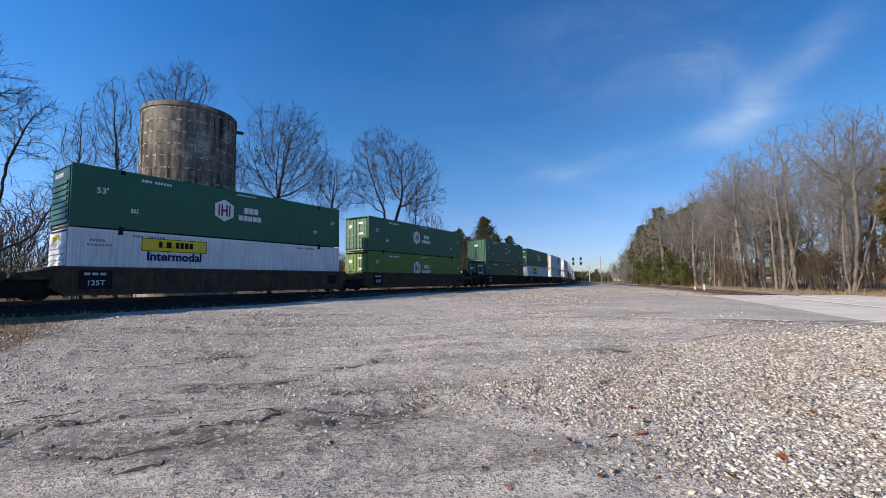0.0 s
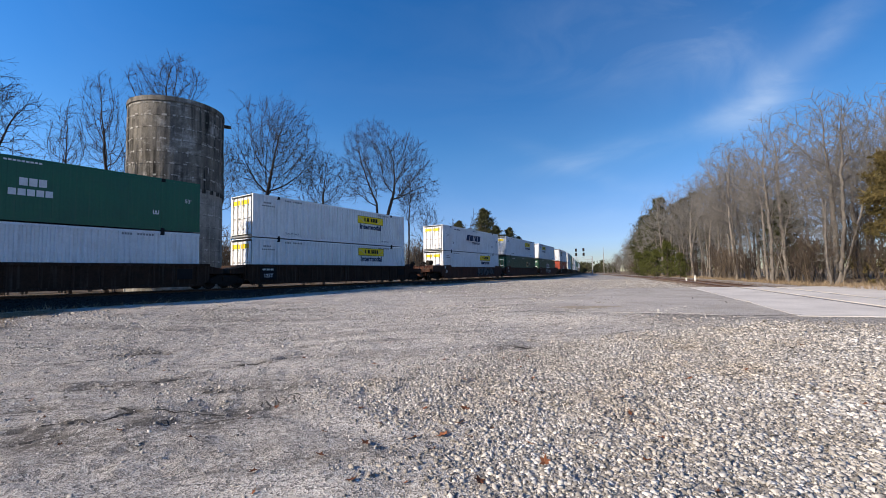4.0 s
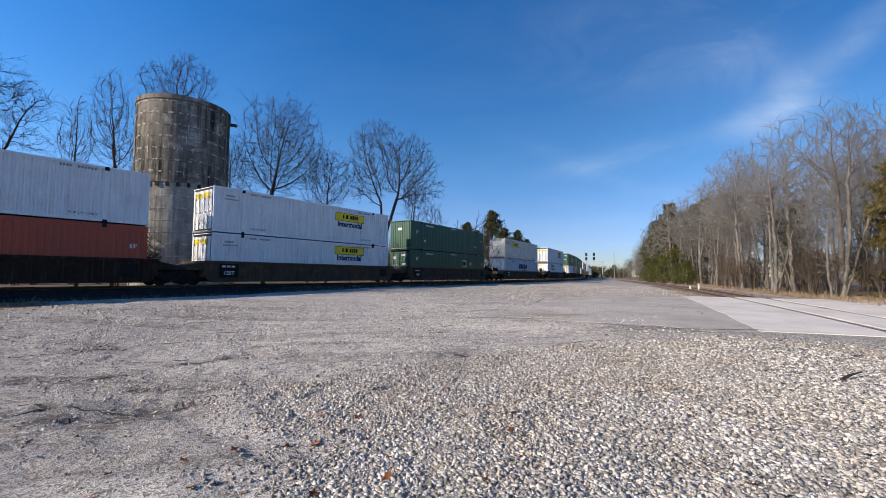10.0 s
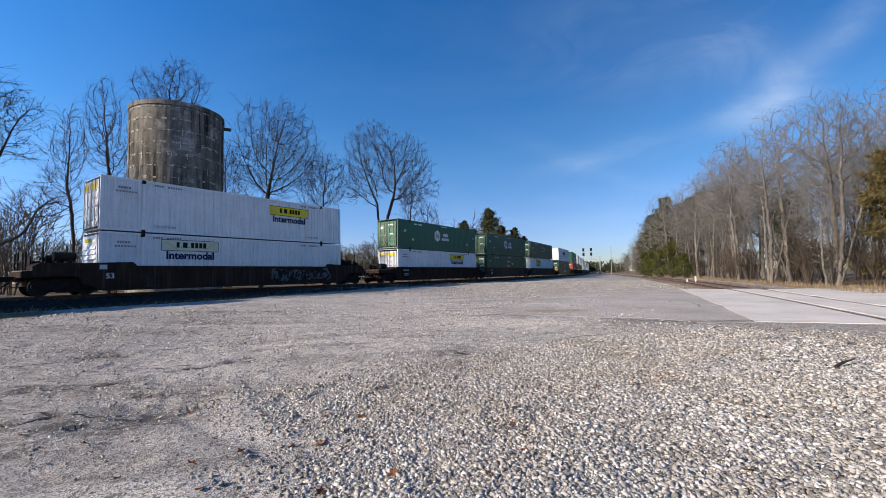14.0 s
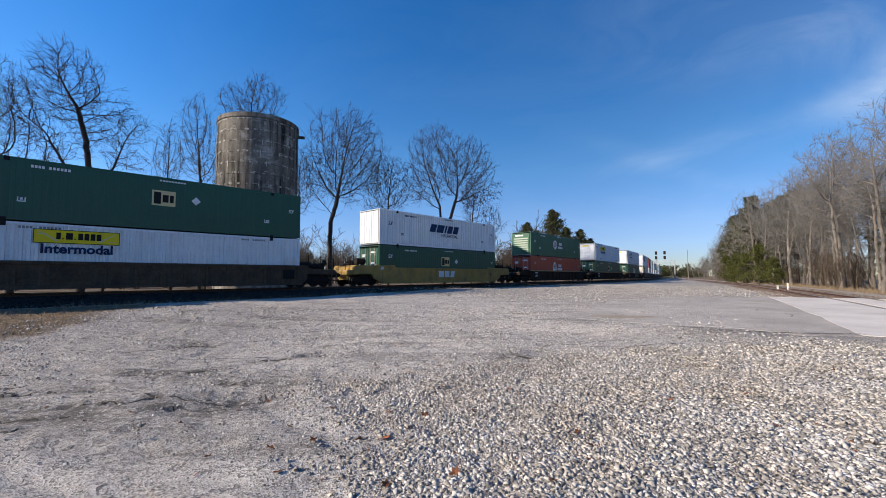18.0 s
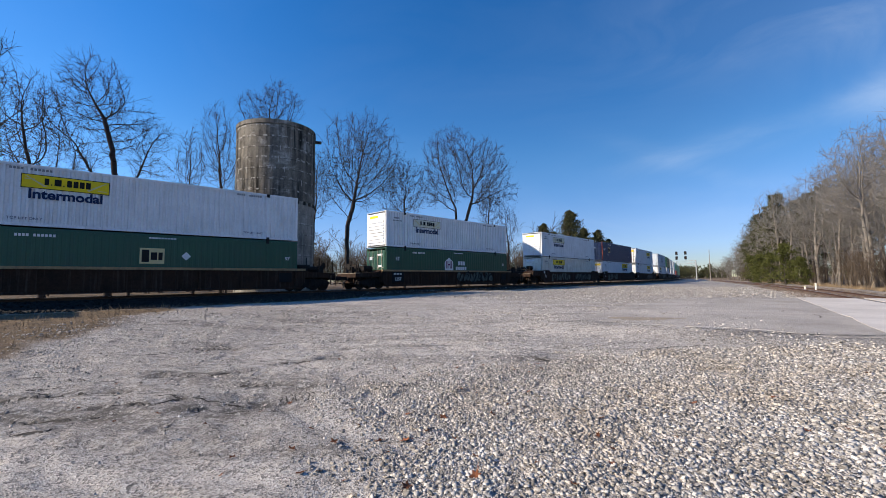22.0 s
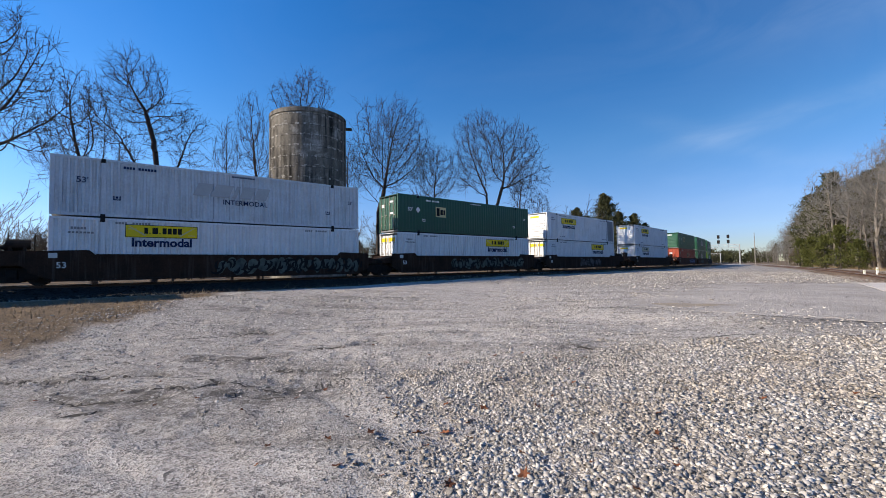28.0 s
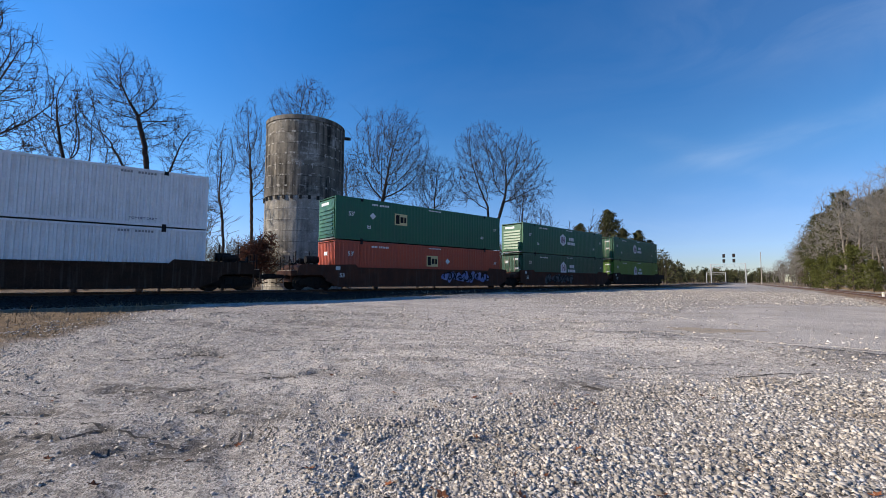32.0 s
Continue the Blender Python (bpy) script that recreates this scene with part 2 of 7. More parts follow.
M = {
    "white": material("white_container_paint", (0.74, 0.75, 0.76), 0.5, other=(0.55, 0.55, 0.54), scale=0.9, amount=0.5, grain=9, grain_amount=0.06, streak=0.25),
    "cream": material("aged_white_paint", (0.72, 0.70, 0.63), 0.55, other=(0.50, 0.42, 0.30), scale=1.4, amount=0.55, grain=9, grain_amount=0.08, streak=0.35),
    "palegrey": material("weathered_pale_blue_paint", (0.56, 0.61, 0.65), 0.6, other=(0.42, 0.45, 0.47), scale=1.0, amount=0.6, grain=9, grain_amount=0.08, streak=0.4),
    "grey": material("bare_grey_steel_paint", (0.26, 0.27, 0.28), 0.6, scale=1.0, grain_amount=0.1, streak=0.3),
    "green": material("dark_green_container_paint", (0.008, 0.10, 0.044), 0.42, other=(0.012, 0.078, 0.042), scale=0.8, amount=0.7, grain=8, grain_amount=0.08, streak=0.12),
    "deepgreen": material("deep_green_container_paint", (0.006, 0.072, 0.036), 0.42, other=(0.010, 0.056, 0.033), scale=0.8, amount=0.7, grain=8, grain_amount=0.08, streak=0.12),
    "lime": material("lime_green_container_paint", (0.085, 0.19, 0.015), 0.45, other=(0.06, 0.14, 0.02), scale=0.8, amount=0.7, grain=8, grain_amount=0.08, streak=0.12),
    "orange": material("faded_red_orange_container_paint", (0.40, 0.06, 0.022), 0.5, other=(0.29, 0.055, 0.03), scale=0.8, amount=0.7, grain=8, grain_amount=0.08, streak=0.2),
    "blue": material("navy_blue_container_paint", (0.008, 0.035, 0.105), 0.42, other=(0.012, 0.033, 0.08), scale=0.8, amount=0.7, grain=8, grain_amount=0.08, streak=0.12),
    "yellow": material("yellow_decal", (0.78, 0.58, 0.01), 0.5, other=(0.65, 0.50, 0.05), scale=2, amount=0.5, grain_amount=0.08),
    "paleyellow": material("faded_yellow_decal", (0.55, 0.52, 0.16), 0.55, other=(0.5, 0.5, 0.28), scale=2, amount=0.6, grain_amount=0.08),
    "fadewhite": material("peeled_white_decal", (0.60, 0.61, 0.58), 0.55, other=(0.42, 0.44, 0.42), scale=2, amount=0.6, grain_amount=0.1),
    "navy": material("navy_lettering", (0.012, 0.03, 0.09), 0.5, scale=3, grain_amount=0.1),
    "black": material("black_lettering", (0.012, 0.012, 0.012), 0.55, scale=3, grain_amount=0.1),
    "letterwhite": material("white_lettering", (0.68, 0.70, 0.70), 0.5, other=(0.5, 0.52, 0.5), scale=3, grain_amount=0.1),
    "tan": material("tan_decal", (0.60, 0.51, 0.26), 0.5, other=(0.45, 0.40, 0.25), scale=3, grain_amount=0.1),
    "purple": material("dark_purple_decal", (0.12, 0.02, 0.09), 0.5, scale=3, grain_amount=0.1),
    "rust": material("rusty_lock_bar_steel", (0.30, 0.22, 0.14), 0.7, other=(0.55, 0.52, 0.46), scale=4, amount=0.8, grain_amount=0.2),
    "wellbrown": material("dark_brown_wagon_paint", (0.044, 0.023, 0.014), 0.85, other=(0.02, 0.0125, 0.009), scale=1.4, amount=0.8, grain=14, grain_amount=0.2, streak=0.4, bump=0.15),
    "wellgrey": material("dusty_grey_brown_wagon_paint", (0.10, 0.066, 0.041), 0.8, other=(0.045, 0.034, 0.025), scale=1.4, amount=0.8, grain=14, grain_amount=0.2, streak=0.4, bump=0.15),
    "wellred": material("oxide_red_wagon_paint", (0.09, 0.035, 0.02), 0.75, other=(0.045, 0.024, 0.018), scale=1.4, amount=0.7, grain=14, grain_amount=0.2, streak=0.35, bump=0.15),
    "wellyellow": material("dirty_yellow_wagon_paint", (0.42, 0.26, 0.07), 0.7, other=(0.24, 0.155, 0.06), scale=1.2, amount=0.8, grain=14, grain_amount=0.18, streak=0.5, bump=0.1),
    "welltan": material("dirty_sunlit_tan_wagon_paint", (0.40, 0.265, 0.13), 0.75, other=(0.22, 0.15, 0.085), scale=1.2, amount=0.8, grain=14, grain_amount=0.18, streak=0.5, bump=0.1),
    "bogie": material("greasy_black_bogie_steel", (0.014, 0.012, 0.011), 0.75, other=(0.03, 0.022, 0.017), scale=4, amount=0.7, grain_amount=0.25, bump=0.2),
    "wheel": material("worn_wheel_steel", (0.04, 0.034, 0.03), 0.55, 0.4, scale=5, grain_amount=0.2),
    "graffitiwhite": material("white_spray_paint", (0.42, 0.43, 0.45), 0.6, other=(0.28, 0.30, 0.32), scale=2, amount=0.8, grain_amount=0.2),
    "graffiti": material("pale_spray_paint", (0.13, 0.13, 0.135), 0.6, other=(0.045, 0.045, 0.05), scale=2, amount=0.8, grain_amount=0.2),
    "graffitiblue": material("blue_spray_paint", (0.13, 0.17, 0.42), 0.6, other=(0.35, 0.36, 0.5), scale=2, amount=0.8, grain_amount=0.2),
    "graffitigreen": material("dull_green_spray_paint", (0.12, 0.145, 0.12), 0.6, other=(0.035, 0.035, 0.032), scale=2, amount=0.8, grain_amount=0.2),
    "rail": material("rusty_rail_steel", (0.13, 0.075, 0.05), 0.6, 0.3, other=(0.07, 0.045, 0.035), scale=6, grain_amount=0.2),
    "railtop": material("polished_rail_head", (0.45, 0.43, 0.41), 0.28, 0.9, scale=6, grain_amount=0.1),
    "tie": material("creosoted_wooden_sleeper", (0.10, 0.065, 0.045), 0.9, other=(0.05, 0.04, 0.035), scale=5, amount=0.8, grain=30, grain_amount=0.3, bump=0.4, per_object=0.25, stretch=(1, 6, 1)),
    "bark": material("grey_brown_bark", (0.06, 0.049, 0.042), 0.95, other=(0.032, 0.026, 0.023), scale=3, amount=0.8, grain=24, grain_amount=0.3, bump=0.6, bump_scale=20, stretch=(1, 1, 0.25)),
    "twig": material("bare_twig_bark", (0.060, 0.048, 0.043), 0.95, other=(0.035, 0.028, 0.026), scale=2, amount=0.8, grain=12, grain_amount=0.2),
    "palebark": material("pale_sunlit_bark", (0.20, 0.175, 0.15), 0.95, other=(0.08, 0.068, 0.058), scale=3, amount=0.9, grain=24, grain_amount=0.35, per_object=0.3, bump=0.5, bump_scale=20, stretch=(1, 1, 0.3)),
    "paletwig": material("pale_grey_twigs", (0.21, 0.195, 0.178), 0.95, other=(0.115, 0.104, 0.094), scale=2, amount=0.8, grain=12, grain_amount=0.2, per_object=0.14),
    "needle": material("pine_needles", (0.070, 0.070, 0.030), 0.85, other=(0.044, 0.048, 0.023), scale=1.2, amount=0.8, grain=6, grain_amount=0.35, per_island=0.35),
    "yellowneedle": material("yellow_green_leaves", (0.085, 0.09, 0.022), 0.8, other=(0.05, 0.058, 0.018), scale=1.2, amount=0.8, grain=6, grain_amount=0.35, per_island=0.35),
    "cedar": material("browned_cedar_foliage", (0.118, 0.088, 0.032), 0.85, other=(0.07, 0.062, 0.025), scale=2.0, amount=0.8, grain=6, grain_amount=0.35, per_island=0.35),
    "brush": material("dry_brown_brush", (0.10, 0.076, 0.056), 0.95, other=(0.055, 0.043, 0.034), scale=1.5, amount=0.8, grain=8, grain_amount=0.3, per_object=0.25),
    "deadleaf": material("dead_red_brown_leaves", (0.12, 0.045, 0.028), 0.85, other=(0.07, 0.04, 0.025), scale=2, amount=0.8, grain=8, grain_amount=0.3, per_island=0.4),
    "grass": material("dry_straw_grass", (0.27, 0.20, 0.125), 0.95, other=(0.17, 0.125, 0.08), scale=1.0, amount=0.9, grain=6, grain_amount=0.3, per_island=0.35),
    "stone": material("pale_crushed_stone", (0.405, 0.376, 0.338), 0.9, other=(0.325, 0.275, 0.215), scale=0.9, amount=0.8, grain=45, grain_amount=0.22, per_island=0.6),
    "ballast": material("shadow_black_ballast_stone", (0.030, 0.028, 0.026), 0.92, other=(0.018, 0.017, 0.015), scale=1.0, amount=0.8, grain=30, grain_amount=0.2, per_island=0.5),
    "ghostwhite": material("bleached_sign_film", (0.60, 0.61, 0.52), 0.55, other=(0.55, 0.54, 0.33), scale=1.2, amount=0.6, grain_amount=0.1),
    "ghost": material("peeled_grey_decal", (0.40, 0.42, 0.43), 0.6, other=(0.33, 0.35, 0.36), scale=2, amount=0.6, grain_amount=0.1),
    "brownballast": material("rust_stained_ballast", (0.19, 0.135, 0.10), 0.92, other=(0.11, 0.08, 0.06), scale=1.0, amount=0.8, grain=30, grain_amount=0.2, per_island=0.5),
    "steel": material("galvanised_steel", (0.30, 0.31, 0.32), 0.45, 0.6, scale=5, grain_amount=0.12),
    "signal": material("black_signal_housing", (0.012, 0.012, 0.013), 0.6, scale=5, grain_amount=0.15),
    "lens": material("dark_signal_lens", (0.04, 0.01, 0.01), 0.2, scale=5, grain_amount=0.1),
    "pole": material("weathered_pole_wood", (0.30, 0.27, 0.24), 0.9, scale=3, grain_amount=0.2),
    "marker": material("white_post_plastic", (0.78, 0.76, 0.70), 0.5, scale=5, grain_amount=0.1),
    "leaf": material("fallen_oak_leaf", (0.20, 0.075, 0.035), 0.7, other=(0.14, 0.055, 0.025), scale=25, amount=0.7, grain=90, grain_amount=0.3, per_object=0.4),
    "crack": material("shaded_crack_dark", (0.075, 0.067, 0.058), 0.95, scale=8, grain_amount=0.3),
    "sand": material("pale_tan_sand", (0.36, 0.295, 0.21), 0.95, other=(0.29, 0.255, 0.215), scale=1.8, amount=0.8, grain=60, grain_amount=0.3, bump=0.4, bump_scale=90),
    "concrete": material("worn_crossing_concrete", (0.64, 0.585, 0.52), 0.85, other=(0.47, 0.425, 0.375), scale=0.7, amount=0.8, grain=45, grain_amount=0.16, bump=0.2, bump_scale=90),
    "asphalt": material("bleached_crossing_asphalt", (0.48, 0.432, 0.378), 0.9, other=(0.34, 0.304, 0.264), scale=0.55, amount=0.9, grain=70, grain_amount=0.45, bump=0.8, bump_scale=120),
}


# ---- mesh helpers ----
class Shape:
    """Collects vertices and faces of one mesh."""

    def __init__(self):
        self.v, self.f = [], []

    def add(self, verts, faces):
        k = len(self.v)
        self.v += [tuple(p) for p in verts]
        self.f += [tuple(i + k for i in f) for f in faces]
        return self

    def box(self, x0, x1, y0, y1, z0, z1, taper=0.0):
        t = taper
        return self.add([(x0, y0, z0), (x1, y0, z0), (x1, y1, z0), (x0, y1, z0), (x0 + t, y0 + t, z1), (x1 - t, y0 + t, z1), (x1 - t, y1 - t, z1), (x0 + t, y1 - t, z1)],
                        [(3, 2, 1, 0), (4, 5, 6, 7), (0, 1, 5, 4), (1, 2, 6, 5), (2, 3, 7, 6), (3, 0, 4, 7)])

    def rounded(self, x0, x1, y0, y1, z0, z1, r=0.02):
        """A box with its upright and top edges bevelled."""
        ring = [(x0 + r, y0), (x1 - r, y0), (x1, y0 + r), (x1, y1 - r), (x1 - r, y1), (x0 + r, y1), (x0, y1 - r), (x0, y0 + r)]
        top = [(x0 + 2 * r, y0 + r), (x1 - 2 * r, y0 + r), (x1 - r, y0 + 2 * r), (x1 - r, y1 - 2 * r), (x1 - 2 * r, y1 - r), (x0 + 2 * r, y1 - r), (x0 + r, y1 - 2 * r), (x0 + r, y0 + 2 * r)]
        v = [(x, y, z0) for x, y in ring] + [(x, y, z1 - r) for x, y in ring] + [(x, y, z1) for x, y in top]
        f = [tuple(range(7, -1, -1)), tuple(range(16, 24))]
        for a in (0, 8):
            f += [(a + i, a + (i + 1) % 8, a + 8 + (i + 1) % 8, a + 8 + i) for i in range(8)]
        return self.add(v, f)

    def prism(self, outline, y0, y1):
        """An outline in x and z, drawn out along y."""
        n = len(outline)
        v = [(x, y0, z) for x, z in outline] + [(x, y1, z) for x, z in outline]
        f = [tuple(range(n)), tuple(range(2 * n - 1, n - 1, -1))] + [(i, i + n, (i + 1) % n + n, (i + 1) % n) for i in range(n)]
        return self.add(v, f)

    def tube(self, a, b, ra, rb=None, n=8, caps=True):
        a, b, rb = Vector(a), Vector(b), ra if rb is None else rb
        w = (b - a).normalized()
        u = w.orthogonal().normalized()
        s = w.cross(u)
        v = []
        for c, r in ((a, ra), (b, rb)):
            v += [c + r * (math.cos(2 * math.pi * i / n) * u + math.sin(2 * math.pi * i / n) * s) for i in range(n)]
        f = [(i, (i + 1) % n, (i + 1) % n + n, i + n) for i in range(n)]
        if caps:
            f += [tuple(range(n - 1, -1, -1)), tuple(range(n, 2 * n))]
        return self.add(v, f)

    def mesh(self, name, mat, smooth=False):
        me = bpy.data.meshes.new(name)
        me.from_pydata(self.v, [], self.f)
        me.materials.append(mat)
        if smooth:
            me.shade_smooth()
        me.update()
        return me


def part(name, data, parent, label="", at=None):
    """Links a mesh as one object under a thing or a part."""
    ob = new(name, data)
    ob.parent = parent
    if at is not None:
        ob.matrix_basis = at
    if name in ("marking", "emblem_blocks", "sign_blocks", "sign_scroll", "emblem_bars", "sign_border", "spray_tag", "lettering"):
        ob["kind"] = "stuff"
    return tagged(ob, label)


def empty(name, m=None, **tags):
    ob = new(name)
    ob.empty_display_size = 0.2
    if m is not None:
        ob.matrix_basis = m
    return tagged(ob, **tags)


def raw_mesh(name, verts, faces, mat, smooth=False):
    """A mesh from numpy arrays; faces all have the same number of corners."""
    me = bpy.data.meshes.new(name)
    verts, faces = np.asarray(verts, np.float32), np.asarray(faces, np.int32)
    n, k = faces.shape
    me.vertices.add(len(verts))
    me.vertices.foreach_set("co", verts.ravel())
    me.loops.add(n * k)
    me.loops.foreach_set("vertex_index", faces.ravel())
    me.polygons.add(n)
    me.polygons.foreach_set("loop_start", np.arange(0, n * k, k, dtype=np.int32))
    if smooth:
        me.polygons.foreach_set("use_smooth", np.ones(n, bool))
    me.materials.append(mat)
    me.update(calc_edges=True)
    return me


rng = np.random.default_rng(7)


def smooth_step(a, b, x):
    t = np.clip((np.asarray(x, float) - a) / (b - a), 0, 1)
    return t * t * (3 - 2 * t)


# ---- the two tracks in plan ----
HEAD_A, BEND_A, STRAIGHT_A, SIDE_A = 0.6480, 0.0022, 155.0, -30.408


def arc(start, head, bend, straight, s):
    """Point and heading after s metres on an arc that bends to the left and then runs straight."""
    c = min(s, straight)
    x = start[0] + (math.cos(head - bend * c) - math.cos(head)) / bend
    y = start[1] + (math.sin(head) - math.sin(head - bend * c)) / bend
    h = head - bend * c
    return x + (s - c) * math.sin(h), y + (s - c) * math.cos(h), h


def side_a(s):
    return arc((SIDE_A, 0.0), HEAD_A, BEND_A, STRAIGHT_A, s)


def line_a(s):
    x, y, h = side_a(s)
    return x - 1.3 * math.cos(h), y + 1.3 * math.sin(h), h


def line_b(s):
    # near stretch passes the paved crossing
    return arc((5.9, -7.6), 0.425, 0.00155, 95.0, s)


RAIL_A, RAIL_B = 1.15, 0.62
SA = np.arange(-620, 900, 1.0)
PA = np.array([line_a(s) for s in SA])
SB = np.arange(-120, 900, 1.0)
PB = np.array([line_b(s) for s in SB])


def to_track(px, py, P, S):
    """Distance to the right of a track's centre line, and the place along it."""
    px, py = np.asarray(px, float).ravel(), np.asarray(py, float).ravel()
    d, s = np.empty(len(px)), np.empty(len(px))
    for a in range(0, len(px), 8000):
        q = slice(a, a + 8000)
        i = np.argmin((px[q, None] - P[None, ::8, 0]) ** 2 + (py[q, None] - P[None, ::8, 1]) ** 2, axis=1) * 8
        near = np.clip(i[:, None] + np.arange(-8, 9)[None], 0, len(P) - 1)
        dx, dy = px[q, None] - P[near, 0], py[q, None] - P[near, 1]
        k = np.argmin(dx * dx + dy * dy, axis=1)
        r = np.arange(len(k))
        i, dx, dy = near[r, k], dx[r, k], dy[r, k]
        h = P[i, 2]
        d[q] = dx * np.cos(h) - dy * np.sin(h)
        s[q] = S[i] + dx * np.sin(h) + dy * np.cos(h)
    return d, s


def waves(x, y, size, seed):
    """Cheap smooth noise, about -1 to 1."""
    r = np.random.default_rng(seed)
    out = 0
    for _ in range(7):
        a, ph, k = r.uniform(0, 6.28), r.uniform(0, 6.28), r.uniform(0.6, 1.8) * 6.28 / size
        out = out + np.sin(k * (x * math.cos(a) + y * math.sin(a)) + ph)
    return out / 3.6


def crossing(x, y):
    """1 inside the paved crossing over the second track, as a soft mask."""
    d, s = to_track(x, y, PB, SB)
    w = smooth_step(15.5, 16.6, s + 0.10 * d) * (1 - smooth_step(35.0, 37.5, s - 0.25 * d))
    return w * smooth_step(-10.5, -8.6, d + 0.9 * waves(s, s, 6, 5) - 0.10 * (s - 27)) * (1 - smooth_step(6.0, 7.5, d)), d, s


# breaks in the old bound surface: course, half width
BREAKS = [
    ([(-3.0, 5.0), (-2.75, 5.15), (-2.2, 5.12), (-2.13, 5.42), (-1.96, 5.48)], 0.036),
    ([(-6.2, 4.9), (-5.6, 5.1), (-5.0, 5.15), (-4.4, 5.45), (-3.94, 5.73), (-3.6, 5.86)], 0.04),
    ([(-4.2, 4.5), (-3.6, 4.37), (-3.0, 4.45), (-2.3, 4.75)], 0.022),
    ([(-2.95, 3.93), (-2.65, 4.05), (-2.68, 4.27)], 0.026),
    ([(-3.8, 6.8), (-3.0, 6.86), (-2.7, 7.08), (-2.3, 7.34)], 0.028),
    ([(-2.1, 7.9), (-1.4, 8.25), (-1.17, 8.85)], 0.03),
    ([(-1.85, 6.3), (-0.9, 6.38), (-0.3, 6.33)], 0.028),
    ([(-5.2, 9.06), (-4.3, 9.4)], 0.03),
    ([(-12.6, 15.6), (-11.2, 16.5), (-10.4, 17.0)], 0.06),
    ([(-1.5, 4.98), (-1.0, 5.0), (-0.2, 5.13)], 0.014),
    ([(6.5, 11.4), (7.3, 10.7), (8.0, 10.25), (9.0, 10.05), (10.2, 10.1)], 0.05),
    ([(3.0, 8.1), (3.75, 8.04), (4.4, 8.2)], 0.03),
]


def break_relief(x, y):
    """Trough along each break and a low lip on its far side."""
    z = np.zeros_like(x)
    for pts, w in BREAKS:
        near, side = np.full_like(x, 9.0), np.zeros_like(x)
        for (ax, ay), (bx, by) in zip(pts, pts[1:]):
            dx, dy = bx - ax, by - ay
            t = np.clip(((x - ax) * dx + (y - ay) * dy) / (dx * dx + dy * dy), 0, 1)
            ox, oy = x - ax - t * dx, y - ay - t * dy
            d = np.hypot(ox, oy)
            sgn = np.where(dx * oy - dy * ox > 0, 1.0, -1.0)
            side = np.where(d < near, sgn, side)
            near = np.minimum(near, d)
        z = z - 1.1 * w * np.exp(-(near / (1.6 * w + 0.03)) ** 2) + 0.7 * w * np.exp(-near / 0.35) * (side > 0)
    return z


def break_near(x, y):
    """Distance to the nearest break."""
    near = np.full_like(x, 99.0)
    for pts, w in BREAKS:
        for (ax, ay), (bx, by) in zip(pts, pts[1:]):
            dx, dy = bx - ax, by - ay
            t = np.clip(((x - ax) * dx + (y - ay) * dy) / (dx * dx + dy * dy), 0, 1)
            near = np.minimum(near, np.hypot(x - ax - t * dx, y - ay - t * dy))
    return near


def height(x, y, detail=True):
    x, y = np.asarray(x, float), np.asarray(y, float)
    sh = x.shape
    x, y = x.ravel(), y.ravel()
    da, sa = to_track(x, y, PA, SA)
    cr, db, sb = crossing(x, y)
    da = da - 1.3
    lot = np.clip(-0.05 + 0.035 * x + 0.03 * y, -0.12, 0.66)
    toe = 0.60 + 0.24 * smooth_step(22, 45, sa)
    z = lot + (toe - lot) * (1 - smooth_step(6.0, 18.0, da))
    if detail:
        z = z + 0.02 * waves(x, y, 3.2, 1) + 0.012 * waves(x, y, 1.1, 2) + 0.03 * waves(x, y, 9, 3)
        # broken edges of the old top layer
        t = 1.6 * waves(x * 0.30 + 0.16 * y, y * 0.9 - 0.1 * x, 4.2, 6) + 0.25 * waves(x, y, 0.8, 7)
        step = t - np.floor(t)
        z = z + 0.035 * smooth_step(0.0, 0.12, step) * (1 - smooth_step(0.3, 1.0, step)) * (1 - smooth_step(16, 22, y)) * (1 - smooth_step(3, 6, x))
        # shallow pothole with tyre marks
        z = z - 0.08 * np.exp(-(((x + 0.72) / 0.85) ** 4 + ((y - 5.6) / 0.45) ** 4))
        z = z + break_relief(x, y)
    # stone bed of the first track
    bed = 0.99 - 0.33 * smooth_step(1.0, 3.4, np.abs(da + 1.3) - 0.6)
    z = np.where(da < 4.6, np.maximum(bed, z * smooth_step(-8, 3, da) + 0.3 * (1 - smooth_step(-8, 3, da))), z)
    # bed of the second track
    flat = 0.47 + (0.60 - 0.47) * cr
    k = 1 - smooth_step(1.5, 4.6, np.abs(db))
    z = z + (flat - z) * k
    z = np.where(db > 3, 0.42 + 0.1 * waves(x, y, 14, 4) * smooth_step(3, 8, db) + (z - 0.42) * (1 - smooth_step(3, 5, db)), z)
    z = z + (0.605 - z) * cr
    far = smooth_step(120, 400, np.hypot(x, y))
    z = z * (1 - far) + 0.55 * far
    return z.reshape(sh)


def ground_z(x, y):
    return float(height(np.array([x]), np.array([y]))[0])


